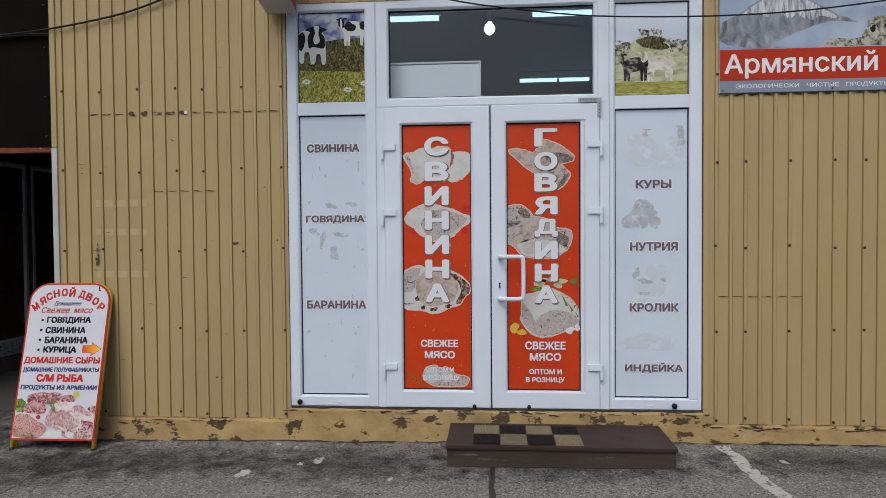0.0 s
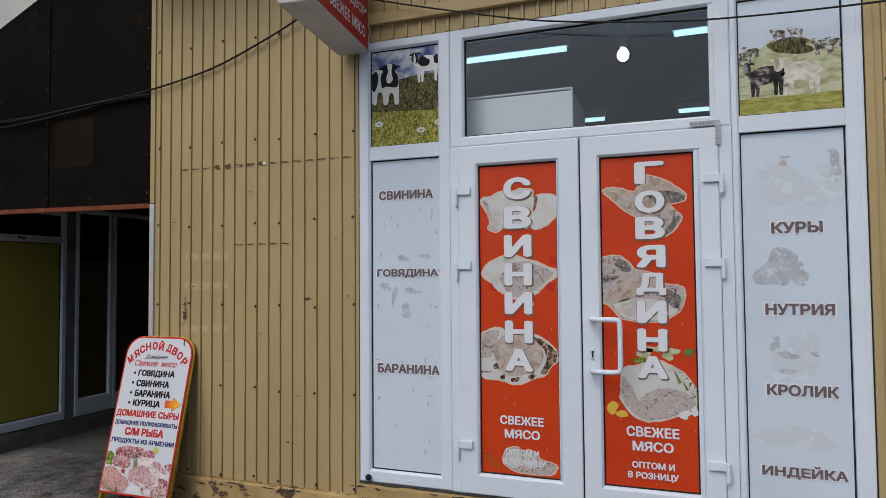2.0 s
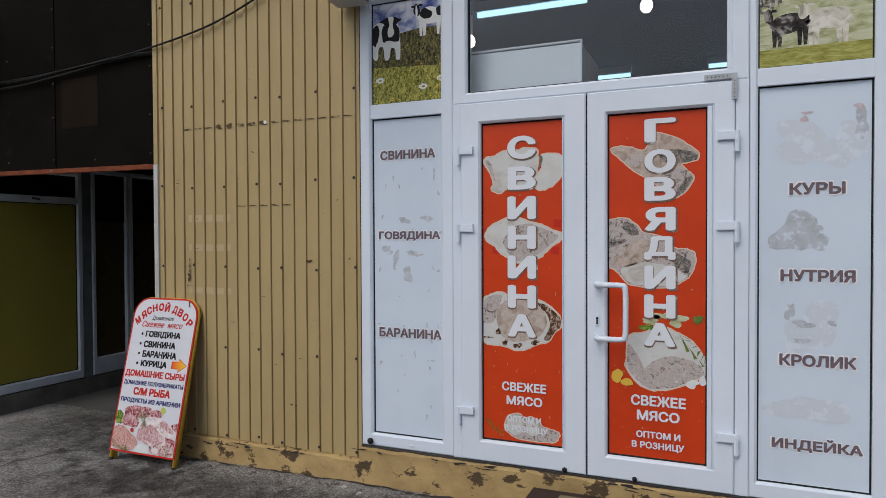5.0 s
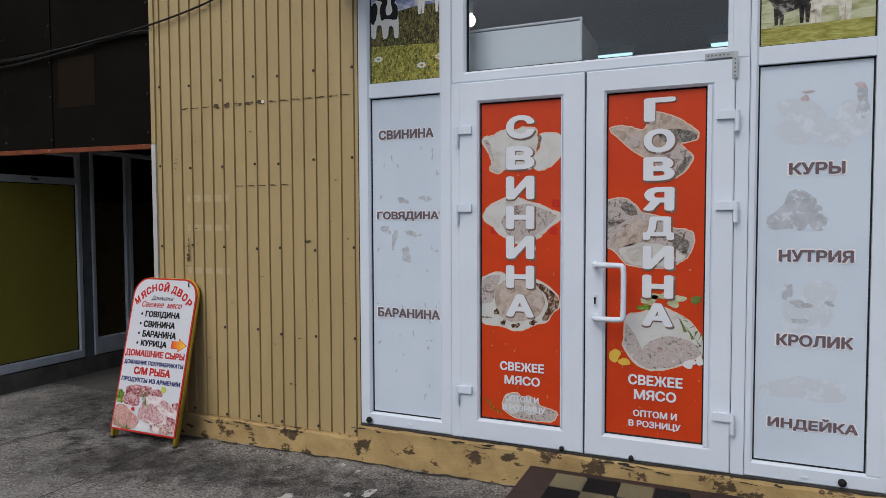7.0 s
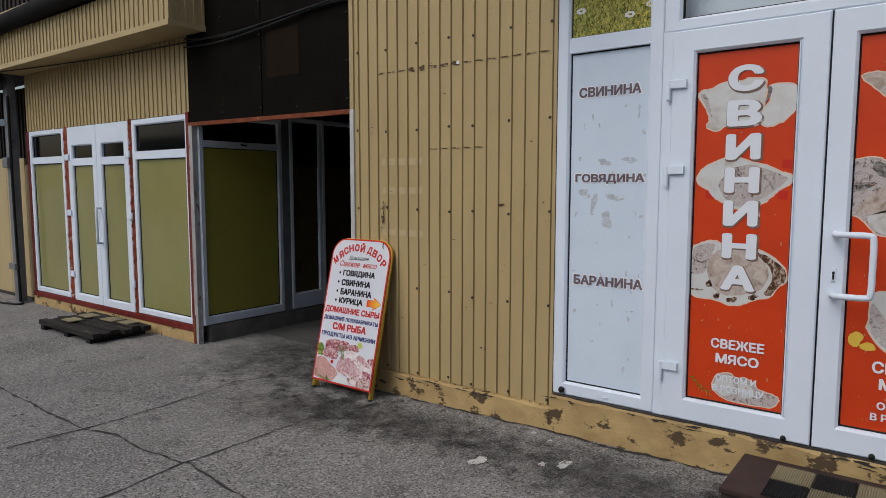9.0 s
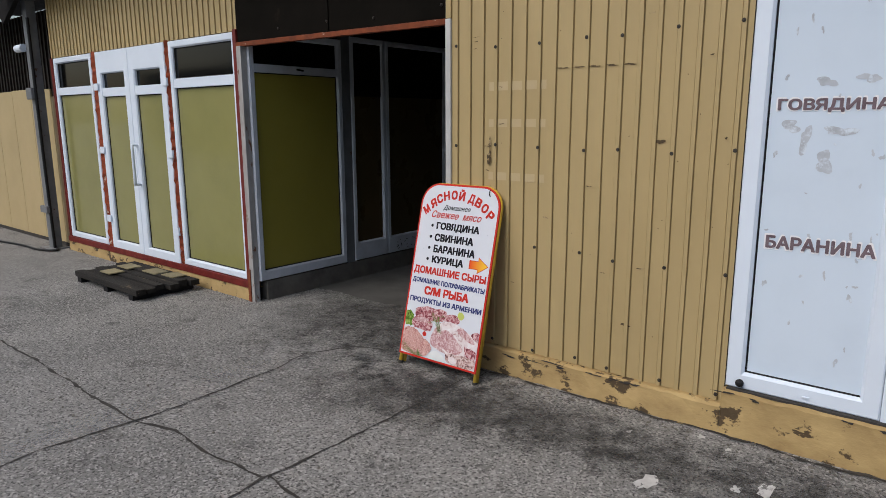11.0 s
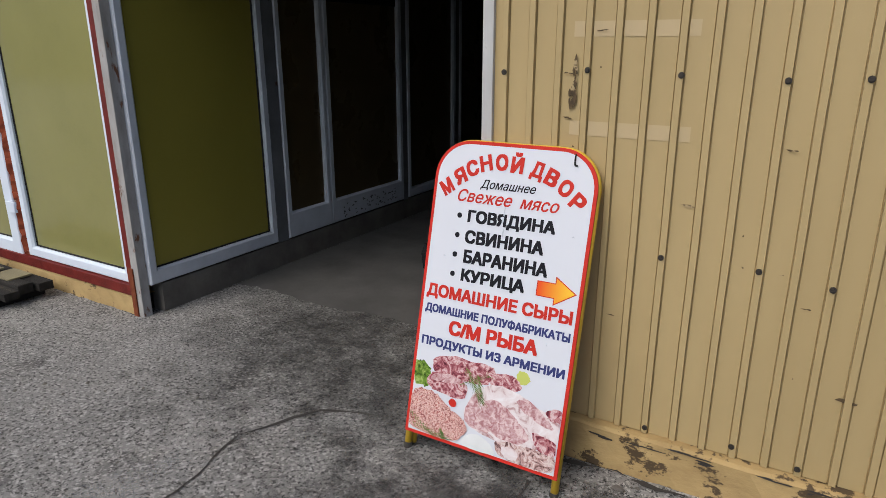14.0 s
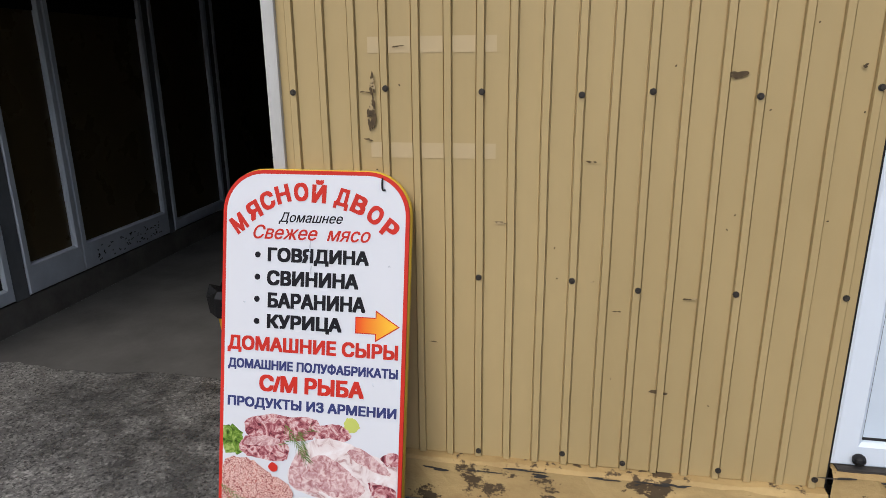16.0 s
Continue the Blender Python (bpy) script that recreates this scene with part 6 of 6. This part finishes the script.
for _x, _y in ((-0.02, 7.45), (-1.95, 7.85)):
    _l = thing("bulb_lamp", "glowing bulb lamp hanging from the shop ceiling", "light", "bulb lamps", at=(_x, _y, 3.67))
    part("bulb", ball(bmesh.new(), (_x, _y, 3.67), 0.058, 1.15), M_BULB, _l)
    part("holder", cylinder(bmesh.new(), (_x, _y, 3.85), 0.03, 0.22, 'Z'), M_PVC, _l)
_cb = thing("white_cabinet", "white display cabinet standing behind the fanlight", "cabinet", at=(-0.6, 4.9, 0.14))
part("body", box(-1.2, -0.085, 4.70, 5.25, 0.14, 2.60), M_CABINET, _cb)
part("edge_strip", frame_ring(-1.2, -0.075, 1.0, 2.617, 0.012, 4.688, 4.70), M_PVC, _cb)

# ---- dark boards over the passage ----
_b = slab([(-5.29, 2.055), (-4.82, 2.05), (-3.126, 2.034), (-3.126, 3.75), (-4.35, 3.75), (-4.83, 3.55), (-5.29, 3.36)], 4.53, 4.56)
structure("wall_over_passage", _b, M_DARKPANEL, "dark brown boards nailed above the passage", "wall")
structure("trim", box(-3.132, -3.124, 4.50, 4.56, 2.04, 3.6), M_SEAL, "black edge strip of the boards", "edge strip")
structure("trim", box(-4.21, -4.19, 4.522, 4.5295, 2.06, 3.7), M_DARKPANEL, "seam strip between the dark boards", "seam strip")
structure("trim", box(-4.6, -3.13, 4.524, 4.5297, 2.815, 2.845), M_DARKPANEL, "seam strip between the dark boards", "seam strip")
_b = bmesh.new()
_n = 30
_rows = []
_r = random.Random(14)
for _k in range(_n + 1):
    _x = -5.29 + (5.29 - 3.126) * _k / _n
    _z = 2.052 + (2.03 - 2.052) * _k / _n
    _j = _r.uniform(-0.003, 0.003)
    _rows.append([_b.verts.new(p) for p in ((_x, 4.56, _z - 0.026), (_x, 4.512 + _j, _z - 0.026 + _j), (_x, 4.512 + _j, _z + 0.006 + _j), (_x, 4.529, _z + 0.010))])
for _p, _q in zip(_rows, _rows[1:]):
    for _k in range(3):
        _b.faces.new((_p[_k], _p[_k + 1], _q[_k + 1], _q[_k]))
structure("trim", _b, M_RUST, "rusty angle iron along the passage lintel", "lintel")
structure("trim", box(-4.12, -3.72, 4.5275, 4.5297, 2.36, 2.74), M_DARKPATCH, "slightly paler board patch over the passage", "board")
_nail = tagged(part("nail", ball(bmesh.new(), (0, 0, 0), 0.009), M_SCREW), "nail head in the dark boards", "nail", "nails in the dark boards")
_nail.matrix_basis = Matrix.Translation((-3.18, 4.525, 2.12))
for _x, _z in ((-3.18, 2.40), (-3.18, 2.75), (-3.18, 3.05), (-3.18, 3.35), (-4.2, 2.12), (-4.2, 2.45), (-4.2, 2.72), (-4.2, 3.0), (-4.2, 3.3), (-3.75, 2.1), (-4.75, 2.12), (-5.2, 2.6), (-4.75, 2.95)):
    copy_thing(_nail, Matrix.Translation((_x, 4.525 - (0.006 if abs(_x + 4.2) < 0.01 else 0), _z)))

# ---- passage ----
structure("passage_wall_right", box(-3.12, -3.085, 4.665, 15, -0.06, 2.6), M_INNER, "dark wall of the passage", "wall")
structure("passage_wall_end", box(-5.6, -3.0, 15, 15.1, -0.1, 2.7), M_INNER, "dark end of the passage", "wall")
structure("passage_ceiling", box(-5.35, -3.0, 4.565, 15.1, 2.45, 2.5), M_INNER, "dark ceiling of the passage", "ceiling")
structure("passage_plinth", box(-5.30, -5.205, 4.63, 15, -0.07, 0.105), M_CONCRETE, "low concrete base of the glazed passage wall", "plinth")


def yz_frame(y0, y1, z0, z1, w, x, depth=0.05, wb=None):
    bm = frame_ring(y0, y1, z0, z1, w, 0, depth, None, wb)
    for v in bm.verts:
        v.co = (x - v.co.y, v.co.x, v.co.z)
    bmesh.ops.recalc_face_normals(bm, faces=bm.faces[:])
    return bm


PX = -5.2
_g = thing("window_4", "aluminium-framed passage window with olive film", "window", "", "structure", (PX, 5.1, 0.11))
part("window_frame", yz_frame(4.565, 5.546, 0.115, 2.16, 0.054, PX, 0.05, 0.085), M_ALU, _g)
part("crossbar", box(PX - 0.05, PX - 0.002, 4.615, 5.50, 1.834, 1.900, 0.004), M_ALU, _g)
part("pane", box(PX - 0.035, PX - 0.028, 4.61, 5.50, 0.19, 1.84), M_OLIVE, _g, "pane backed with olive film")
part("seal", yz_frame(4.617, 5.494, 0.198, 1.836, 0.010, PX - 0.020, 0.01), M_SEAL, _g)
part("upper_pane", box(PX - 0.035, PX - 0.028, 4.61, 5.50, 1.895, 2.115), M_BLACKPANE, _g, "upper pane painted black for the unlit room behind")
part("latch", tube_bm([(PX + 0.004, 5.03, 1.875), (PX + 0.02, 5.05, 1.87), (PX + 0.02, 5.09, 1.865)], 0.008, 6), M_SEAL, _g, "black latch")
for _y0, _y1, _op, _m, _lab in ((5.652, 6.108, 0.24, M_DARK_FILM, "narrow aluminium passage door leaf with brown film"), (6.112, 7.05, 0.24, M_DARK_FILM, "wide aluminium passage door leaf with brown film"),
                           (7.125, 7.93, 0.05, M_DARK_FILM, "dark aluminium-framed passage window"), (8.0, 9.6, 0.05, M_DARK_FILM, "dark aluminium-framed passage window"), (9.65, 12.0, 0.05, M_DARK_FILM, "dark aluminium-framed passage window"), (12.05, 15.0, 0.05, M_DARK_FILM, "dark aluminium-framed passage window")):
    _g = thing("window_5" if _op < 0.1 else "door_3", _lab, "window" if _op < 0.1 else "door", "", "structure", (PX, (_y0 + _y1) / 2, 0.1))
    part("frame", yz_frame(_y0, _y1, 0.115, 2.2, 0.05, PX, 0.05, 0.08 if _op < 0.1 else 0.175), M_ALU, _g)
    part("pane", box(PX - 0.035, PX - 0.028, _y0 + 0.05, _y1 - 0.05, 0.19, 1.67 if _op > 0.1 else 2.15), _m, _g, "brown filmed pane")
    if _op > 0.1:
        part("upper_panel", box(PX - 0.04, PX - 0.02, _y0 + 0.049, _y1 - 0.049, 1.67, 2.15), M_DARKPANEL, _g, "dark board filling the top")
for _y0, _y1 in ((5.55, 5.648), (7.054, 7.12), (7.935, 7.995)):
    structure("passage_post", box(PX - 0.06, PX - 0.006, _y0, _y1, 0.106, 2.44, 0.004), M_GREYPOST, "grey aluminium post in the passage wall", "post")
structure("passage_header", box(PX - 0.06, PX - 0.005, 4.565, 15, 2.201, 2.44), M_DARKPANEL, "dark board above the passage glazing", "wall")
_b = bmesh.new()
_r = random.Random(2)
for _k in range(70):
    blob(6.22 + 0.72 * _r.random(), 0.14 + 0.1 * _r.random(), 0.008, 0.005, _k, 0.3, 8, 0, _b)
for _v in _b.verts:
    _v.co = (PX + 0.003, _v.co.x, _v.co.z)
structure("trim", _b, M_SEAL, "black scuffs on the passage door rail", "scuffs")

# Floor sheet whose darker colour paints the shade inside the passage.
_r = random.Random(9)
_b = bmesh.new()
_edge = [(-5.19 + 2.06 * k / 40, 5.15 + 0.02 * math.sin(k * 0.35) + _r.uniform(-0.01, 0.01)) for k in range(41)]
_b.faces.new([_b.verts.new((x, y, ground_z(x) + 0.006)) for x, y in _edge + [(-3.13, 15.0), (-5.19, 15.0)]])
structure("passage_floor", _b, M_PASSFLOOR, "trodden passage floor with the passage shade in its colour", "floor")

# bin and small stand in the passage
_bi = thing("litter_bin", "yellow plastic litter bin lined with a black bag", "bin", at=(-3.62, 5.33, -0.045))
_b = bmesh.new()
bmesh.ops.create_cone(_b, cap_ends=True, segments=4, radius1=0.19, radius2=0.235, depth=0.40, matrix=Matrix.Translation((-3.62, 5.33, 0.155)) @ Matrix.Rotation(math.pi / 4, 4, 'Z'))
bmesh.ops.bevel(_b, geom=_b.edges[:], offset=0.015, segments=2, affect='EDGES')
part("body", _b, M_BIN, _bi)
_b = bmesh.new()
_r = random.Random(4)
_prev = None
for _k in range(29):
    _a = 2 * math.pi * _k / 28
    _sq = 0.165 / max(abs(math.cos(_a)), abs(math.sin(_a)))
    _sq = min(_sq, 0.22)
    _jj = 0.012 * math.sin(_k * 2.3)
    _c = [_b.verts.new((-3.62 + q * math.cos(_a), 5.33 + q * math.sin(_a), z)) for q, z in ((_sq + 0.022 + _jj, 0.27 + _jj), (_sq + 0.03 + _jj, 0.36), (_sq + 0.012 + _jj, 0.40 + _jj * 1.5), (_sq - 0.05 + _jj, 0.37), (_sq - 0.08, 0.25))]
    if _prev:
        for _q in range(4):
            _b.faces.new((_prev[_q], _c[_q], _c[_q + 1], _prev[_q + 1]))
    _prev = _c
part("bag", _b, M_BAG, _bi, "crumpled black bin bag")
_sd = thing("small_stand", "small stand with a yellow-edged wooden top", "stand", at=(-3.50, 5.62, -0.045))
part("top", box(-3.78, -3.28, 5.42, 5.82, 0.655, 0.685, 0.004), M_WOOD, _sd)
part("edge", frame_ring(-3.785, -3.275, 0.645, 0.665, 0.004, 5.408, 5.42), M_YELLOW, _sd, "yellow edging")
for _x in (-3.74, -3.32):
    for _y in (5.45, 5.78):
        part("leg", box(_x - 0.012, _x + 0.012, _y - 0.012, _y + 0.012, -0.045, 0.655), M_DARKPANEL, _sd)

# ---- neighbouring shop ----
structure("neighbour_wall", profiled(-8.985, -5.285, 2.155, 2.86, 4.545, pitch=0.083, rib=0.018, first=-8.93, seed=6), M_SHEET, "yellow profiled steel above the shop windows", "wall")
structure("neighbour_core", box(-8.98, -5.30, 4.555, 4.70, 2.15, 3.5), M_INNER, "masonry behind the steel cladding", "wall")
structure("neighbour_plinth", plinth(-8.98, -5.275, 0.048, 4.522, 9), M_PLINTH, "yellow plinth with peeling paint", "plinth")
structure("trim", box(-8.98, -5.28, 4.515, 4.60, 0.049, 0.109, 0.003), M_REDPAINT, "dark red iron sill under the shop windows", "sill")
structure("trim", box(-5.328, -5.282, 4.512, 4.60, 0.1095, 2.16, 0.003), M_REDPAINT, "dark red iron corner post", "post")
structure("trim", box(-5.28, -5.222, 4.508, 4.562, -0.07, 2.03, 0.004), M_SCRAPED, "grey scraped corner post of the passage", "post")
structure("trim", box(-5.300, -5.262, 4.500, 4.5075, -0.07, 0.22, 0.002), M_RUST, "rusted foot of the corner post", "post foot")
structure("trim", box(-8.985, -8.925, 4.53, 4.60, 0.11, 2.15, 0.003), M_REDPAINT, "dark red iron post", "post")


def foam(x0, x1, seed):
    rnd = random.Random(seed)
    bm = bmesh.new()
    prev = None
    for k in range(60):
        z = 0.1 + 2.06 * k / 59
        w = rnd.uniform(-0.012, 0.012)
        cur = [bm.verts.new(p) for p in ((x0 - 0.01, 4.57, z), (x0 + 0.012 + w, 4.548 - rnd.uniform(0, 0.01), z), ((x0 + x1) / 2 + w, 4.53 - rnd.uniform(0, 0.018), z), (x1 - 0.012 + w, 4.548 - rnd.uniform(0, 0.01), z), (x1 + 0.01, 4.57, z))]
        if prev:
            for q in range(4):
                bm.faces.new((prev[q], prev[q + 1], cur[q + 1], cur[q]))
        prev = cur
    return bm


structure("trim", foam(-7.96, -7.842, 1), M_FOAM, "lumpy orange-red mounting foam beside the door", "mounting foam")
structure("trim", foam(-6.438, -6.378, 2), M_FOAM, "lumpy orange-red mounting foam beside the window", "mounting foam")


def shop_window(name, x0, x1):
    w = thing(name, "white plastic shop window with olive film and opaque dark top", "window", "neighbour windows", "structure", ((x0 + x1) / 2, 4.55, 0.11))
    part("window_frame", frame_ring(x0, x1, 0.112, 2.148, 0.062, 4.535, 4.60), M_PVC, w)
    part("crossbar", box(x0 + 0.06, x1 - 0.06, 4.537, 4.60, 1.74, 1.822, 0.004), M_PVC, w)
    part("lower_pane", box(x0 + 0.055, x1 - 0.055, 4.565, 4.572, 0.165, 1.742), M_OLIVE_PALE, w, "pane backed with pale olive film")
    part("seal", seal(x0 + 0.062, x1 - 0.062, 0.174, 1.74, 4.562), M_SEAL, w)
    part("upper_pane", box(x0 + 0.055, x1 - 0.055, 4.565, 4.572, 1.82, 2.092), M_BLACKPANE, w, "dark pane painted for the unlit room behind")
    part("seal", seal(x0 + 0.062, x1 - 0.062, 1.822, 2.086, 4.562), M_SEAL, w)


shop_window("window_6", -6.376, -5.33)
shop_window("window_7", -8.922, -7.962)
for _nm, _x0, _x1 in (("door_4", -7.84, -7.142), ("door_5", -7.138, -6.44)):
    _d = thing(_nm, "white plastic glazed shop door with olive film, closed", "door", "neighbour doors", "structure", ((_x0 + _x1) / 2, 4.55, 0.08))
    part("door_leaf", frame_ring(_x0, _x1, 0.082, 2.148, 0.105, 4.528, 4.60, 0.22, 0.11), M_PVC, _d)
    part("crossbar", box(_x0 + 0.10, _x1 - 0.10, 4.531, 4.60, 1.70, 1.785, 0.004), M_PVC, _d)
    part("lower_pane", box(_x0 + 0.10, _x1 - 0.10, 4.560, 4.567, 0.187, 1.702), M_OLIVE_PALE, _d, "pane backed with olive film")
    part("seal", seal(_x0 + 0.105, _x1 - 0.105, 0.192, 1.70, 4.557), M_SEAL, _d)
    part("upper_pane", box(_x0 + 0.10, _x1 - 0.10, 4.560, 4.567, 1.783, 1.935), M_BLACKPANE, _d, "small pane painted black for the unlit room behind")
    _hx = _x0 if _nm == "door_4" else _x1
    for _z in (1.80, 1.15, 0.42):
        _b = box(_hx - 0.045, _hx + 0.045, 4.508, 4.5275, _z - 0.035, _z + 0.035, 0.005)
        part("hinge", _b, M_PVC, _d, "white plastic hinge")
    if _nm == "door_5":
        part("door_handle", tube_bm([(_x0 + 0.05, 4.53, 1.22), (_x0 + 0.05, 4.47, 1.22), (_x0 + 0.09, 4.455, 1.2), (_x0 + 0.09, 4.455, 0.85), (_x0 + 0.05, 4.47, 0.83), (_x0 + 0.05, 4.53, 0.83)], 0.015, 8, smooth=2), M_PVC, _d, "white pull handle")
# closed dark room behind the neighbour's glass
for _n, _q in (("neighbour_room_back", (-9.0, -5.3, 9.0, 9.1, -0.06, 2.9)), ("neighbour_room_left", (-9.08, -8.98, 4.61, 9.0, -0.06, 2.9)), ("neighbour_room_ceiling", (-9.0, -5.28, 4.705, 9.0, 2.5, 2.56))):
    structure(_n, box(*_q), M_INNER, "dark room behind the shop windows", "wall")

# canopy
_aw = thing("canopy", "yellow profiled steel canopy box over the shop windows", "canopy", "", "structure", (-7.0, 4.36, 2.86))
_b = profiled(-9.03, -4.985, 2.90, 3.26, 4.182, pitch=0.083, rib=0.018, first=-8.97, seed=7)
part("fascia", _b, M_SHEET, _aw)
part("lower_trim", box(-9.04, -4.975, 4.165, 4.20, 2.852, 2.905, 0.004), M_SHEET, _aw, "folded yellow edge")
part("soffit", box(-9.03, -4.985, 4.20, 4.545, 2.862, 2.872), M_SHEET, _aw)
_b = profiled(4.21, 4.545, 2.90, 3.36, 0, pitch=0.083, rib=0.018, first=4.26, seed=8)
for _v in _b.verts:
    _v.co = (-4.985 - _v.co.y, _v.co.x, _v.co.z)
part("end_face", _b, M_SHEET, _aw)
part("end_trim", box(-4.99, -4.97, 4.20, 4.545, 2.852, 2.905, 0.004), M_SHEET, _aw)
part("corner_trim", box(-5.005, -4.970, 4.168, 4.205, 2.906, 3.36, 0.004), M_SHEET, _aw)
part("felt_edge", tube_bm([(-9.30, 4.10, 2.75), (-9.25, 4.12, 3.05), (-9.1, 4.12, 3.30), (-8.5, 4.12, 3.33), (-6.8, 4.12, 3.36), (-5.0, 4.14, 3.38)], 0.10, 10), M_BITUMEN, _aw, "rolled black roofing felt along the edge")
part("felt_flap", slab([(-9.55, 2.55), (-9.05, 2.80), (-9.05, 3.35), (-9.6, 3.38), (-9.75, 2.9)], 4.28, 4.33), M_BITUMEN, _aw, "hanging flap of black felt")
part("roof", box(-9.03, -4.985, 4.2, 4.6, 3.36, 3.40), M_BITUMEN, _aw)
structure("parapet", profiled(-11.5, -6.2, 3.40, 3.78, 4.75, pitch=0.083, rib=0.018, seed=9), M_SHEET, "yellow profiled parapet above the canopy", "wall")
structure("trim", box(-11.5, -6.2, 4.70, 4.80, 3.78, 3.83, 0.004), M_FENCE, "yellow coping of the parapet", "coping")

# black plank mat before the neighbour's door
_mt = thing("plank_mat", "worn black plank platform with gold mat remnants", "platform", at=(-6.62, 4.16, -0.06))
_r = random.Random(6)
for _k in range(6):
    _y = 3.87 + _k * 0.098
    _b = box(-7.24 + _r.uniform(-.05, .05), -6.02 + _r.uniform(-.07, .05), _y, _y + 0.085, -0.005, 0.045 + _r.uniform(-.012, .012), 0.006)
    for _v in _b.verts:
        _v.co.z += _r.uniform(-0.003, 0.003)
    part("plank", _b, M_OLDPLANK, _mt)
for _x in (-7.15, -6.6, -6.12):
    part("runner", box(_x - 0.04, _x + 0.04, 3.88, 4.44, -0.062, -0.006), M_MAT_BLACK, _mt)
for _x, _y, _w in ((-7.05, 4.2, 0.22), (-6.65, 4.25, 0.24), (-6.95, 3.99, 0.2), (-6.35, 4.28, 0.2)):
    part("mat_scrap", box(_x, _x + _w, _y, _y + 0.14, 0.052, 0.062), M_MAT_GOLD, _mt, "worn gold mat scrap")

# ---- yard fence beyond ----
_fn = thing("fence", "yellow flat sheet fence beside the shop", "fence", "", "structure", (-11, 4.6, -0.06))
for _k in range(7):
    _x1 = -9.28 - 0.62 * _k
    part("panel", box(_x1 - 0.612, _x1, 4.60, 4.62, -0.02, 1.83 + 0.01 * (_k % 2), 0.003), M_FENCE, _fn)
part("panel", box(-9.27, -8.99, 4.60, 4.62, -0.02, 1.74, 0.003), M_FENCE, _fn)
part("base", box(-13.6, -8.99, 4.59, 4.64, -0.09, -0.021), M_DIRT, _fn)
structure("yard_wall", profiled(-14, -9.0, -0.06, 2.9, 5.1, pitch=0.12, rib=0.03, high=0.02, seed=10), M_DARKWALL, "dark brown profiled wall behind the fence", "wall")
structure("yard_canopy", box(-14, -9.75, 4.2, 4.3, 2.75, 3.25, 0.01), M_FENCE, "pale yellow canopy board over the yard", "canopy")
structure("yard_roof", box(-14, -9.0, 4.3, 6.0, 3.26, 3.36), M_BITUMEN, "dark roof over the yard", "roof")
structure("pale_roof_edge", box(-6.1, -3.9, 4.80, 4.86, 3.3, 4.6, 0.004), M_LIGHTBOX, "pale grey roof sheet rising behind the dark boards", "roof")
structure("far_roof", profiled(-18, -5.5, 3.5, 5.6, 6.5, pitch=0.2, rib=0.05, high=0.03, seed=12), M_DARKWALL, "dark brown profiled roof slope", "roof")
_po = thing("steel_post", "grey steel post with a small camera", "post", at=(-9.22, 4.45, -0.06))
part("post", box(-9.285, -9.155, 4.40, 4.50, -0.06, 2.85, 0.006), M_GREYPOST, _po)
part("base_plate", box(-9.36, -9.08, 4.32, 4.56, -0.06, -0.045), M_GREYPOST, _po)
part("junction_box", box(-9.30, -9.14, 4.35, 4.399, 1.70, 1.83, 0.01), M_GREYPOST, _po)
part("clamp", box(-9.32, -9.12, 4.36, 4.399, 0.38, 0.46, 0.008), M_GREYPOST, _po)
_b = cylinder(bmesh.new(), (-9.38, 4.38, 2.28), 0.045, 0.20, 'X')
part("camera_body", _b, M_PVC, _po, "small white security camera")
part("conduit", tube_bm([(-9.14, 4.41, -0.05), (-9.13, 4.40, 0.6), (-9.145, 4.40, 1.4), (-9.14, 4.40, 2.6)], 0.018, 8), M_CABLE, _po, "black conduit")
cable([(-12, 3.9, -0.045), (-10.5, 4.1, -0.045), (-9.6, 4.25, -0.045), (-9.2, 4.22, -0.045), (-8.9, 4.35, -0.045), (-9.1, 4.42, -0.045)], 0.014, "black cable lying on the asphalt")

# roof and walls that close the building, and two unseen light blockers
structure("building_roof", box(-3.1, 6.6, 4.60, 13.2, 4.06, 4.15), M_BITUMEN, "flat felt roof of the shop", "roof")
# Unseen overhang, added so that the upper wall gets less skylight.
structure("building_eave", box(-3.1, 6.6, 4.0, 4.60, 3.78, 3.90, 0.01), M_SHEET, "unseen overhang added to shade the top of the shop wall", "eave")
structure("building_side", box(6.5, 6.6, 4.52, 13.2, -0.05, 4.05), M_SHEET, "yellow side wall of the shop", "wall")
structure("building_top", box(-1.4, 1.43, 4.58, 4.75, 3.61, 4.05), M_INNER, "masonry above the door", "wall")
# Unseen wall behind the camera, added to cut low skylight into the passage.
structure("opposite_wall", box(-40, 40, -12.2, -12, -0.07, 4.2), M_CONCRETE, "unseen plain grey wall added across the yard to cut skylight", "wall")
